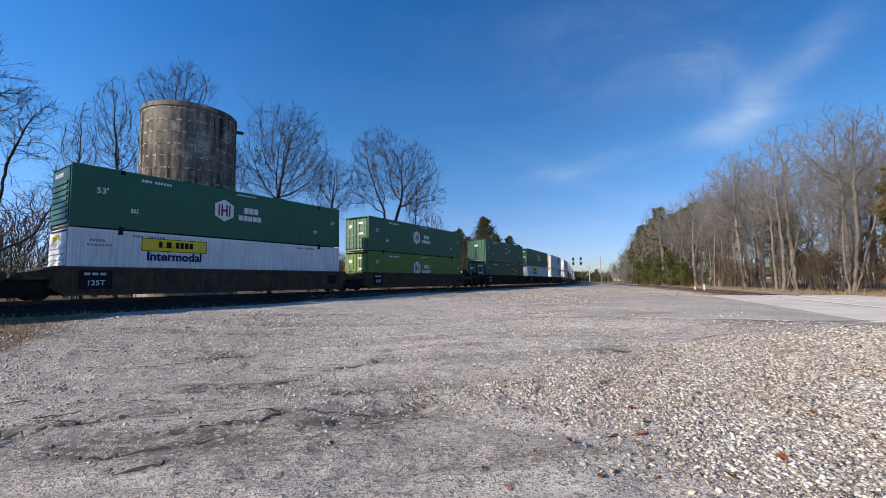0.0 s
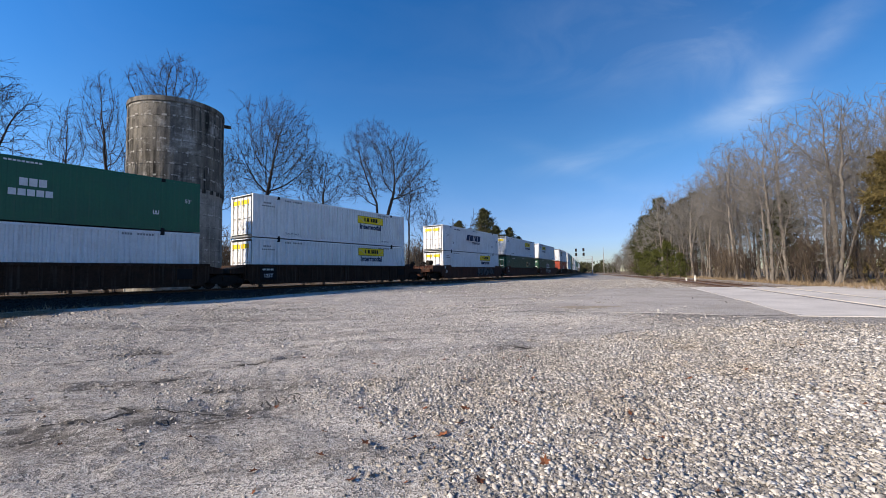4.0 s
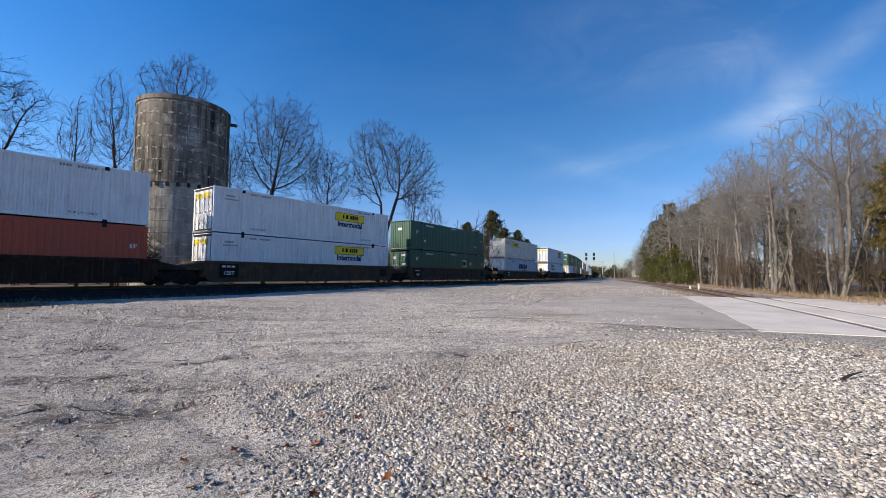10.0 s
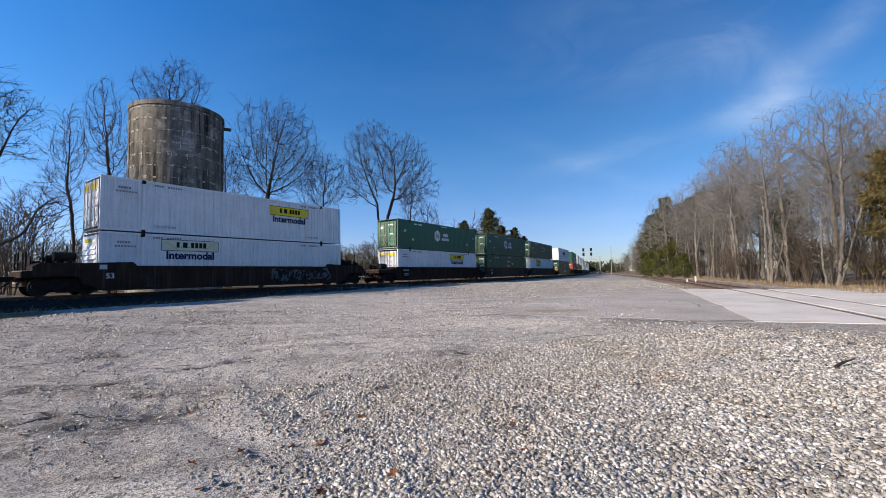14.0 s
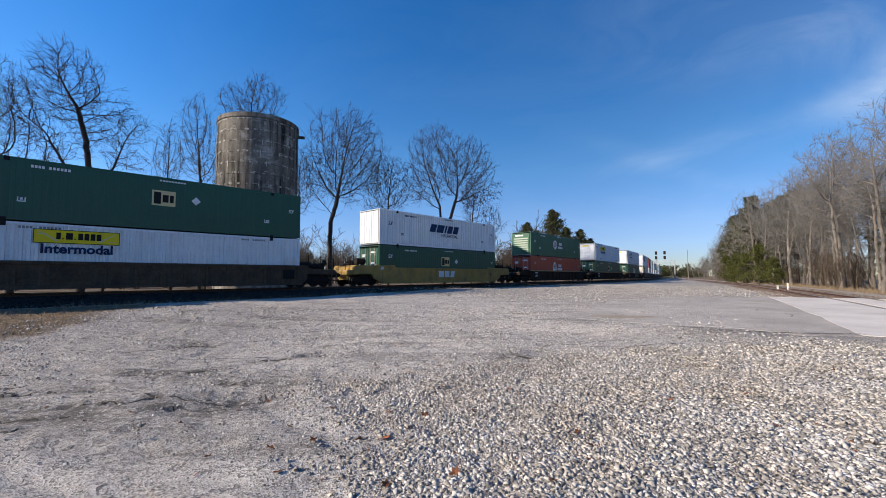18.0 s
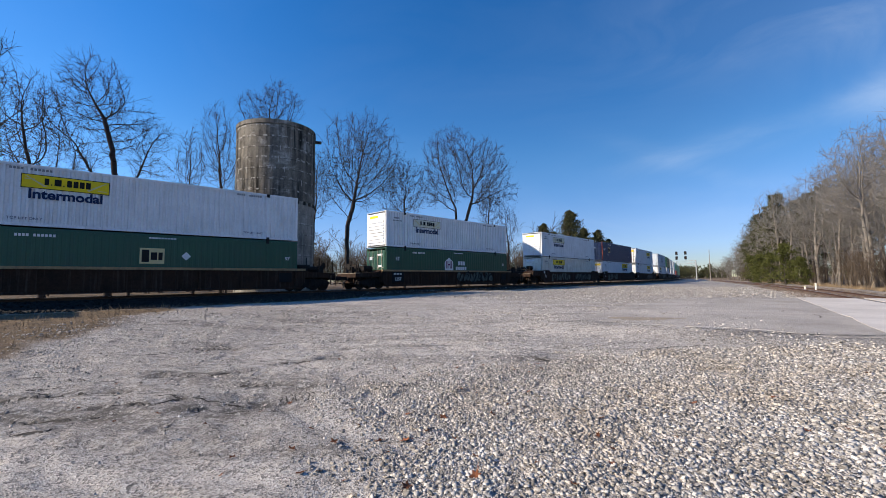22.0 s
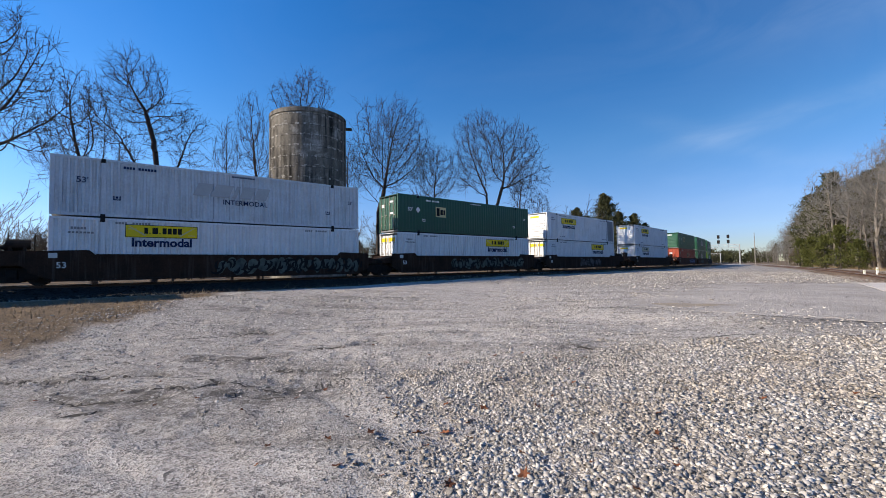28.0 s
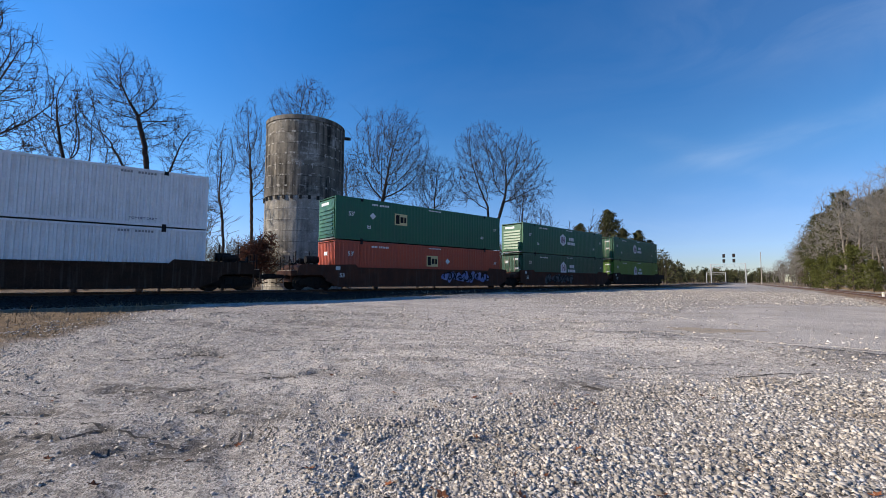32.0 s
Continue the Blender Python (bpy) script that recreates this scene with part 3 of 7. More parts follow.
# ---- ground ----
def ground_material():
    m = bpy.data.materials.new("worn_lot_ground")
    m.use_nodes = True
    n, l = m.node_tree.nodes, m.node_tree.links
    b = n["Principled BSDF"]
    b.inputs["Roughness"].default_value = 0.95
    b.inputs["Specular IOR Level"].default_value = 0.25
    tc = n.new("ShaderNodeTexCoord")
    zone = n.new("ShaderNodeVertexColor")
    zone.layer_name = "zone"
    sep = n.new("ShaderNodeSeparateColor")
    l.new(zone.outputs["Color"], sep.inputs["Color"])

    def noise_tex(scale, detail=5, rough=0.6):
        t = n.new("ShaderNodeTexNoise")
        t.inputs["Scale"].default_value, t.inputs["Detail"].default_value, t.inputs["Roughness"].default_value = scale, detail, rough
        l.new(tc.outputs["Object"], t.inputs["Vector"])
        return t.outputs["Fac"]

    def ramp(src, lo, hi, a, c):
        r = n.new("ShaderNodeMapRange")
        for key, val in (("From Min", lo), ("From Max", hi), ("To Min", a), ("To Max", c)):
            r.inputs[key].default_value = val
        l.new(src, r.inputs["Value"])
        return r.outputs["Result"]

    def mix(fac, a, c):
        x = n.new("ShaderNodeMix")
        x.data_type = "RGBA"
        l.new(fac, x.inputs["Factor"])
        for key, val in (("A", a), ("B", c)):
            if isinstance(val, tuple):
                x.inputs[key].default_value = (*val, 1)
            else:
                l.new(val, x.inputs[key])
        return x.outputs["Result"]

    vor = n.new("ShaderNodeTexVoronoi")
    vor.inputs["Scale"].default_value = 58
    l.new(tc.outputs["Object"], vor.inputs["Vector"])
    bw = n.new("ShaderNodeSeparateColor")
    l.new(vor.outputs["Color"], bw.inputs["Color"])
    chips = bw.outputs["Red"]
    # old bound surface with pale chips showing
    lot = mix(ramp(noise_tex(0.55, 7), 0.35, 0.65, 0, 1), (0.60, 0.535, 0.465), (0.47, 0.415, 0.36))
    lot = mix(ramp(chips, 0.5, 0.98, 0.0, 0.9), lot, (0.70, 0.66, 0.605))
    lot = mix(ramp(bw.outputs["Green"], 0.5, 0.95, 0.0, 0.8), lot, (0.10, 0.093, 0.086))
    lot = mix(ramp(noise_tex(2.3, 6), 0.55, 0.72, 0, 0.3), lot, (0.17, 0.155, 0.14))
    long_way = n.new("ShaderNodeMapping")
    long_way.inputs["Rotation"].default_value = (0, 0, -0.22)
    long_way.inputs["Scale"].default_value = (0.42, 2.6, 1)
    l.new(tc.outputs["Object"], long_way.inputs["Vector"])
    drag = n.new("ShaderNodeTexNoise")
    drag.inputs["Scale"].default_value, drag.inputs["Detail"].default_value, drag.inputs["Roughness"].default_value = 1.3, 8, 0.68
    l.new(long_way.outputs["Vector"], drag.inputs["Vector"])
    lot = mix(ramp(drag.outputs["Fac"], 0.55, 0.66, 0, 0.6), lot, (0.115, 0.103, 0.09))
    lot = mix(ramp(drag.outputs["Fac"], 0.47, 0.36, 0, 0.5), lot, (0.54, 0.505, 0.46))
    mark = n.new("ShaderNodeMath")
    mark.operation = "MULTIPLY"
    l.new(zone.outputs["Alpha"], mark.inputs[0])
    l.new(ramp(noise_tex(3.2, 6, 0.7), 0.30, 0.55, 0.0, 0.9), mark.inputs[1])
    lot = mix(mark.outputs["Value"], lot, (0.10, 0.087, 0.074))
    coarse = n.new("ShaderNodeTexVoronoi")
    coarse.inputs["Scale"].default_value = 24
    l.new(tc.outputs["Object"], coarse.inputs["Vector"])
    cs = n.new("ShaderNodeSeparateColor")
    l.new(coarse.outputs["Color"], cs.inputs["Color"])
    lot = mix(ramp(cs.outputs["Red"], 0.80, 0.97, 0, 0.55), lot, (0.62, 0.585, 0.535))
    lot = mix(ramp(cs.outputs["Green"], 0.80, 0.97, 0, 0.6), lot, (0.10, 0.092, 0.083))
    # crushed stone bedding
    vg = n.new("ShaderNodeTexVoronoi")
    vg.inputs["Scale"].default_value = 34
    l.new(tc.outputs["Object"], vg.inputs["Vector"])
    sg = n.new("ShaderNodeSeparateColor")
    l.new(vg.outputs["Color"], sg.inputs["Color"])
    gravel = mix(ramp(sg.outputs["Green"], 0.1, 0.95, 0, 1), (0.20, 0.18, 0.157), (0.56, 0.505, 0.44))
    gravel = mix(ramp(noise_tex(1.1, 5), 0.5, 0.75, 0, 0.25), gravel, (0.27, 0.215, 0.16))
    soil = mix(ramp(noise_tex(3.0, 6), 0.35, 0.65, 0, 1), (0.24, 0.165, 0.095), (0.14, 0.10, 0.062))
    edge = n.new("ShaderNodeMath")
    edge.operation = "ADD"
    l.new(sep.outputs["Red"], edge.inputs[0])
    l.new(ramp(noise_tex(2.2, 6, 0.7), 0.3, 0.7, -0.35, 0.35), edge.inputs[1])
    col = mix(ramp(edge.outputs["Value"], 0.3, 0.7, 0, 1), lot, gravel)
    col = mix(sep.outputs["Green"], col, soil)
    # near-black in place of pale stone: the train's shadow put into the bed's colour
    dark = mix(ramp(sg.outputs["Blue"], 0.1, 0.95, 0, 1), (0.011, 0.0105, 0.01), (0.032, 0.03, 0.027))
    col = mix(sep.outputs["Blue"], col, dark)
    l.new(col, b.inputs["Base Color"])
    bp = n.new("ShaderNodeBump")
    bp.inputs["Strength"].default_value = 0.8
    bp.inputs["Distance"].default_value = 0.02
    l.new(vor.outputs["Distance"], bp.inputs["Height"])
    bp2 = n.new("ShaderNodeBump")
    bp2.inputs["Strength"].default_value = 0.8
    bp2.inputs["Distance"].default_value = 0.045
    l.new(noise_tex(7, 8, 0.75), bp2.inputs["Height"])
    l.new(bp.outputs["Normal"], bp2.inputs["Normal"])
    bp3 = n.new("ShaderNodeBump")
    bp3.inputs["Strength"].default_value = 0.7
    bp3.inputs["Distance"].default_value = 0.12
    l.new(drag.outputs["Fac"], bp3.inputs["Height"])
    l.new(bp2.outputs["Normal"], bp3.inputs["Normal"])
    l.new(bp3.outputs["Normal"], b.inputs["Normal"])
    return m


def gravel_share(x, y):
    """How much loose stone lies at a place of the lot, 0 to 1."""
    x, y = np.asarray(x, float), np.asarray(y, float)
    side = np.interp(y, (0.2, 3.4, 4.6, 5.1, 5.4, 6.1, 7.0, 7.5, 8.2, 9.0, 9.3), (4.2, 2.1, 2.0, 1.4, 0.7, 0.55, 1.5, 2.6, 4.2, 5.2, 8.0))
    g = smooth_step(-0.75, 0.85, x - side + 0.45 * waves(x, y, 1.9, 21) + 0.25 * waves(x, y, 0.7, 23))
    g = g * smooth_step(-0.5, 0.6, 9.5 + 0.22 * np.maximum(0, x - 9.0) - y + 0.35 * waves(x, y, 2.0, 22))
    # thinner drifts towards the pothole
    drift = 0.55 * np.exp(-((x + 0.2) / 1.3) ** 2 - ((y - 7.2) / 0.9) ** 2) * smooth_step(-0.5, 0.5, waves(x, y, 1.1, 27))
    return np.maximum(g, drift) * (0.78 + 0.22 * smooth_step(-0.6, 0.3, waves(x, y, 1.6, 24)))


def verge_share(x, y, da):
    """Dry grass strip between the lot and the first track."""
    edge = -8.8 - 0.50 * (y - 7.5) - x + 0.5 * waves(x, y, 2.4, 25)
    return smooth_step(-0.7, 0.7, edge) * smooth_step(4.6, 5.6, da) * (1 - smooth_step(14, 19, da))


def axis(lo, hi, step, reach, grow=1.22):
    a = list(np.arange(lo, hi + step / 2, step))
    d = step
    while a[-1] < reach:
        d *= grow
        a.append(a[-1] + d)
    d = step
    while a[0] > -reach:
        d *= grow
        a.insert(0, a[0] - d)
    return np.array(a)


def build_ground():
    gx, gy = axis(-8, 10, 0.08, 3200, 1.07), axis(1.5, 13, 0.08, 3200, 1.07)
    X, Y = np.meshgrid(gx, gy)
    Z = height(X, Y)
    v = np.stack([X, Y, Z], -1).reshape(-1, 3)
    nx, ny = len(gx), len(gy)
    i = (np.arange(ny - 1)[:, None] * nx + np.arange(nx - 1)[None, :]).ravel()
    f = np.stack([i, i + 1, i + 1 + nx, i + nx], -1)
    me = raw_mesh("ground", v, f, ground_material(), True)
    da, sa = to_track(v[:, 0], v[:, 1], PA, SA)
    db, sb = to_track(v[:, 0], v[:, 1], PB, SB)
    r = gravel_share(v[:, 0], v[:, 1])
    # stony ground between the lot and the junction
    r = np.maximum(r, 0.9 * smooth_step(21, 27, v[:, 1] + 0.35 * v[:, 0]))
    verge = verge_share(v[:, 0], v[:, 1], da)
    sand = 0.6 * np.exp(-(((v[:, 0] - 6.2) / 1.5) ** 2 + ((v[:, 1] - 13.5) / 0.8) ** 2))
    wood = np.maximum(smooth_step(3.0, 4.8, db), smooth_step(-3.5, -6, da))
    g = np.clip(np.maximum(np.maximum(verge, wood), np.maximum(sand, 0.75 * (1 - smooth_step(1.6, 3.0, np.abs(db))) * smooth_step(30, 36, sb))), 0, 1)
    # strip beside the first track that takes the shadow colour
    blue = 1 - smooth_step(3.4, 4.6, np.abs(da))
    x, y = v[:, 0], v[:, 1]
    stain = 1.1 * np.exp(-(((x + 0.8) / 0.95) ** 2 + ((y - 5.55) / 0.5) ** 2)) + 0.55 * np.exp(-(((x + 3.2) / 1.3) ** 2 + ((y - 4.75) / 0.4) ** 2)) + 0.8 * np.exp(-(((x - 8.8) / 2.6) ** 2 + ((y - 10.3) / 0.5) ** 2))
    stain = stain + 0.45 * smooth_step(0.25, 0.8, waves(x * 0.45 + 0.2 * y, y * 1.5, 3.4, 26)) * (1 - r)
    stain = stain + 0.6 * np.exp(-(break_near(x, y) / 0.24) ** 2) * (x < 5)
    stain = stain + 0.32 * smooth_step(-1.5, -5.0, x) * (1 - smooth_step(14, 20, y))
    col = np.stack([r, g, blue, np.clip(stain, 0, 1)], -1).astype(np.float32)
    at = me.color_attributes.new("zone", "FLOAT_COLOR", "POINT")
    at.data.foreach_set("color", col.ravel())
    return tagged(new("ground", me), "worn grey gravel and asphalt lot beside the railway", "ground", kind="structure")


ground = build_ground()


# ---- tracks ----
def sweep(line, s_list, profile, z, name, mat):
    """A closed profile (across, up) swept along a track line."""
    v, f, n = [], [], len(profile)
    for s in s_list:
        x, y, h = line(s)
        v += [(x + a * math.cos(h), y - a * math.sin(h), z + u) for a, u in profile]
    for j in range(len(s_list) - 1):
        f += [(j * n + i, j * n + (i + 1) % n, (j + 1) * n + (i + 1) % n, (j + 1) * n + i) for i in range(n)]
    return raw_mesh(name, v, f, mat)


RAIL_FOOT = [(-0.075, -0.17), (0.075, -0.17), (0.075, -0.15), (0.012, -0.13), (0.012, -0.045), (0.036, -0.035), (0.036, -0.006), (-0.036, -0.006), (-0.036, -0.035), (-0.012, -0.045), (-0.012, -0.13), (-0.075, -0.15)]
RAIL_HEAD = [(-0.034, -0.008), (0.034, -0.008), (0.030, 0.0), (-0.030, 0.0)]


def build_track(name, line, rail_z, s0, s1, ties, label):
    track = empty(name, label=label, category="railway track", kind="structure")
    steps = list(np.arange(s0, min(s1, 170), 2.0)) + list(np.arange(max(s0, 170), s1, 12.0))
    for off in (-0.7535, 0.7535):
        part("rail", sweep(line, steps, [(a + off, u) for a, u in RAIL_FOOT], rail_z, "rail", M["rail"]), track)
        part("rail_head", sweep(line, steps, [(a + off, u) for a, u in RAIL_HEAD], rail_z + 0.001, "rail_head", M["railtop"]), track, "worn bright running surface")
    tie = Shape().rounded(-0.115, 0.115, -1.3, 1.3, -0.36, -0.165, 0.012).mesh("sleeper", M["tie"])
    rest = Shape()
    for i, s in enumerate(np.arange(max(s0, -60), min(s1, 260), 0.55)):
        x, y, h = line(s)
        m = pose(x, y, rail_z + random.uniform(-0.01, 0.006), 0, 0, 90 - math.degrees(h) + random.uniform(-1.2, 1.2))
        if ties[0] <= s <= ties[1]:
            part("sleeper", tie, track, at=m)
        else:
            q = [m @ Vector(p) for p in ((-.115, -1.3, -.3), (.115, -1.3, -.3), (.115, 1.3, -.3), (-.115, 1.3, -.3), (-.115, -1.3, -.165), (.115, -1.3, -.165), (.115, 1.3, -.165), (-.115, 1.3, -.165))]
            rest.add(q, [(4, 5, 6, 7), (0, 1, 5, 4), (1, 2, 6, 5), (2, 3, 7, 6), (3, 0, 4, 7)])
    tagged(part("sleepers", rest.mesh("sleepers", M["tie"]), track), kind="stuff")
    return track


build_track("track_1", line_a, RAIL_A, -600, 800, (8, 90), "railway track on a raised stone bed coloured for shadow")
build_track("track_2", line_b, RAIL_B, -25, 800, (35, 110), "rusty railway track leading through the crossing")


def build_crossing():
    road = empty("road_crossing", label="worn paved level crossing of grey asphalt and concrete", category="road", kind="structure")

    def panel(d0, d1, s0, s1, lift, mat, name, skew=(0, 0), wav=0.0):
        nd, ns = max(2, int((d1 - d0) / 0.5) + 1), max(2, int((s1 - s0) / 0.5))
        v, f = [], []
        for j in range(ns + 1):
            for i in range(nd + 1):
                u, w = i / nd, j / ns
                d = d0 + (d1 - d0) * u
                s = s0 + (s1 - s0) * w + skew[0] * (1 - w) * (d - d1) + skew[1] * w * (d - d1)
                s += wav * (1 - w) * float(waves(np.array(d), np.array(0.0), 2.2, 31)) + wav * w * float(waves(np.array(d), np.array(9.0), 2.6, 32))
                if i == 0:
                    d += 1.4 * wav * float(waves(np.array(s), np.array(3.0), 3.0, 33))
                x, y, h = line_b(s)
                v.append((x + d * math.cos(h), y - d * math.sin(h), lift + 0.004 * float(waves(np.array(x), np.array(y), 2.5, 34))))
        for j in range(ns):
            for i in range(nd):
                a = j * (nd + 1) + i
                f.append((a, a + 1, a + nd + 2, a + nd + 1))
        k = len(v)
        edge = [i for i in range(nd + 1)] + [j * (nd + 1) + nd for j in range(1, ns + 1)] + [ns * (nd + 1) + i for i in range(nd - 1, -1, -1)] + [j * (nd + 1) for j in range(ns - 1, 0, -1)]
        v += [(v[e][0], v[e][1], v[e][2] - 0.25) for e in edge]
        f += [(edge[i], k + i, k + (i + 1) % len(edge), edge[(i + 1) % len(edge)]) for i in range(len(edge))]
        return part(name, Shape().add(v, f).mesh(name, mat), road)

    panel(-9.6, -3.3, 17.5, 36.0, 0.614, M["asphalt"], "asphalt_apron", (-0.12, -0.15), 0.35)
    panel(-3.29, -0.88, 17.8, 36.0, 0.622, M["concrete"], "concrete_panel", (0.05, -0.1), 0.05)
    panel(-0.60, 0.60, 17.8, 36.0, 0.632, M["concrete"], "concrete_panel")
    panel(0.88, 6.0, 17.8, 36.0, 0.632, M["concrete"], "concrete_panel", (0.05, 0.1), 0.1)


build_crossing()


# ---- water tower ----
def concrete_material(name, base, dark, lime, stain):
    """Board-marked concrete: sooty runs down the wall, massed to darken its shaded side, pour joints with broken lime
    deposits, mottled patches.
    """
    m = bpy.data.materials.new(name)
    m.use_nodes = True
    n, l = m.node_tree.nodes, m.node_tree.links
    b = n["Principled BSDF"]
    b.inputs["Roughness"].default_value, b.inputs["Specular IOR Level"].default_value = 0.95, 0.12
    tc = n.new("ShaderNodeTexCoord")

    def noise_at(size, detail=5, rough=0.6, at=(0, 0, 0)):
        mp = n.new("ShaderNodeMapping")
        mp.inputs["Scale"].default_value, mp.inputs["Location"].default_value = size, at
        l.new(tc.outputs["Object"], mp.inputs["Vector"])
        t = n.new("ShaderNodeTexNoise")
        t.inputs["Scale"].default_value, t.inputs["Detail"].default_value, t.inputs["Roughness"].default_value = 1.0, detail, rough
        l.new(mp.outputs["Vector"], t.inputs["Vector"])
        return t.outputs["Fac"]

    def ramp(src, lo, hi, a, c):
        q = n.new("ShaderNodeMapRange")
        for key, val in (("From Min", lo), ("From Max", hi), ("To Min", a), ("To Max", c)):
            q.inputs[key].default_value = val
        l.new(src, q.inputs["Value"])
        return q.outputs["Result"]

    def calc(op, a, c):
        q = n.new("ShaderNodeMath")
        q.operation = op
        for slot, val in zip(q.inputs, (a, c)):
            if isinstance(val, (int, float)):
                slot.default_value = val
            else:
                l.new(val, slot)
        return q.outputs["Value"]

    def mix(fac, a, c):
        q = n.new("ShaderNodeMix")
        q.data_type = "RGBA"
        l.new(fac, q.inputs["Factor"])
        for key, val in (("A", a), ("B", c)):
            if isinstance(val, tuple):
                q.inputs[key].default_value = (*val, 1)
            else:
                l.new(val, q.inputs[key])
        return q.outputs["Result"]

    up = n.new("ShaderNodeSeparateXYZ")
    l.new(tc.outputs["Object"], up.inputs["Vector"])
    col = mix(ramp(noise_at((0.9, 0.9, 0.6), 7, 0.65), 0.38, 0.62, 0, 1), base, tuple(0.62 * c for c in base))
    # pale washed patches
    col = mix(ramp(noise_at((0.55, 0.55, 0.75), 8, 0.7, (3, 7, 1)), 0.53, 0.66, 0, 0.75), col, lime)
    # runs of soot; noise shifted so the dark deepens the shaded centre-right side
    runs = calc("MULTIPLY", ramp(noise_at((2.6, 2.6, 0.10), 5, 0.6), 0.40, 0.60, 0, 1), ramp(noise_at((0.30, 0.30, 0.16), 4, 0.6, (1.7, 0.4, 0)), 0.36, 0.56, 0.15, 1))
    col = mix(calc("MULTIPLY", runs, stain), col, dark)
    # pour joints
    saw = calc("FRACT", calc("DIVIDE", up.outputs["Z"], 1.12), 0)
    line = calc("LESS_THAN", saw, 0.045)
    band = calc("LESS_THAN", saw, 0.16)
    spots = ramp(noise_at((2.2, 2.2, 0.9), 6, 0.7, (5, 2, 8)), 0.52, 0.60, 0, 0.8)
    col = mix(calc("MULTIPLY", band, spots), col, lime)
    col = mix(calc("MULTIPLY", line, ramp(noise_at((1.5, 1.5, 0.5), 4), 0.40, 0.55, 0.1, 0.7)), col, dark)
    fine_n = noise_at((14, 14, 14), 4, 0.65)
    hs = n.new("ShaderNodeHueSaturation")
    l.new(col, hs.inputs["Color"])
    l.new(ramp(fine_n, 0.3, 0.7, 0.72, 1.25), hs.inputs["Value"])
    l.new(hs.outputs["Color"], b.inputs["Base Color"])
    bp = n.new("ShaderNodeBump")
    bp.inputs["Strength"].default_value, bp.inputs["Distance"].default_value = 0.6, 0.05
    l.new(calc("ADD", noise_at((5, 5, 5), 6, 0.7), calc("MULTIPLY", line, -0.6)), bp.inputs["Height"])
    l.new(bp.outputs["Normal"], b.inputs["Normal"])
    return m


def build_tower():
    cx, cy, R = -25.2, 41.2, 4.12
    z0, z1, ring = 0.0, 18.65, 10.35
    tower = empty("water_tower", pose(cx, cy, 0), label="tall weathered concrete water tower with dark stains", category="tower")
    conc = concrete_material("sooty_shade_toned_board_concrete", (0.225, 0.202, 0.168), (0.019, 0.018, 0.016), (0.47, 0.45, 0.405), 0.97)
    pale = concrete_material("pale_streaked_concrete", (0.37, 0.345, 0.30), (0.07, 0.063, 0.055), (0.50, 0.47, 0.42), 0.55)
    n = 72

    def shell(r0, r1, a, b, name, rows=1, rough=0.0, cover=None):
        v, f = [], []
        for j in range(rows + 1):
            z = a + (b - a) * j / rows
            r = r0 + (r1 - r0) * j / rows
            for i in range(n):
                k = r + rough * random.uniform(-1, 1)
                v.append((k * math.cos(6.28318 * i / n), k * math.sin(6.28318 * i / n), z))
        for j in range(rows):
            f += [(j * n + i, j * n + (i + 1) % n, (j + 1) * n + (i + 1) % n, (j + 1) * n + i) for i in range(n)]
        f.append(tuple(range(rows * n, rows * n + n)))
        return part(name, Shape().add(v, f).mesh(name, cover or conc), tower)

    shell(R - 0.06, R - 0.06, z0, ring, "lower_wall", 6, 0.01, pale)
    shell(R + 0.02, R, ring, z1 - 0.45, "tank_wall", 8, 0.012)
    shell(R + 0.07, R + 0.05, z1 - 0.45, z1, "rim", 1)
    # corbel blocks under the tank
    block = Shape().rounded(-0.14, 0.14, -0.09, 0.09, -0.38, 0.0, 0.02).mesh("corbel", conc)
    for i in range(30):
        a = 6.28318 * i / 30
        part("corbel", block, tower, at=pose(R * math.cos(a), R * math.sin(a), ring, 0, 0, math.degrees(a) + 90))
    # pour joints and plaster patches
    lift = material("pale_lime_streak", (0.50, 0.47, 0.42), 0.95, other=(0.36, 0.33, 0.29), scale=3, amount=0.8)
    for i in range(70):
        a, z = random.uniform(3.3, 6.6), random.choice([11.4, 12.6, 13.7, 14.8, 15.9, 17.0]) + random.uniform(-0.06, 0.06)
        w = random.uniform(0.08, 0.5) / R
        hgt = random.uniform(0.02, 0.07) if random.random() < 0.7 else random.uniform(0.3, 0.8)
        w = w if hgt < 0.1 else 0.012
        v = []
        for k in range(4):
            b = a + w * (k / 3 - 0.5)
            v += [((R + 0.035) * math.cos(b), (R + 0.035) * math.sin(b), z - hgt * random.uniform(0.7, 1)), ((R + 0.035) * math.cos(b), (R + 0.035) * math.sin(b), z)]
        part("lime_streak", Shape().add(v, [(2 * k, 2 * k + 2, 2 * k + 3, 2 * k + 1) for k in range(3)]).mesh("lime_streak", lift), tower)
    part("ledge_bracket", Shape().rounded(-0.45, 0.45, -0.25, 0.25, -0.12, 0.1, 0.03).mesh("ledge_bracket", conc), tower, at=pose((R + 0.25) * math.cos(0.58), (R + 0.25) * math.sin(0.58), z1 - 0.75, 0, 0, 33))
    return tower


build_tower()


# ---- the train: double-stacked well wagons ----
LENGTH, WIDTH, TALL = 16.15, 2.6, 2.9
HX = LENGTH / 2
STACK_TOP, STACK_SEAM = 7.39, 4.49
STACK_FLOOR = STACK_SEAM - TALL
mesh_cache = {}


def cached(key, maker):
    if key not in mesh_cache:
        mesh_cache[key] = maker()
    return mesh_cache[key]


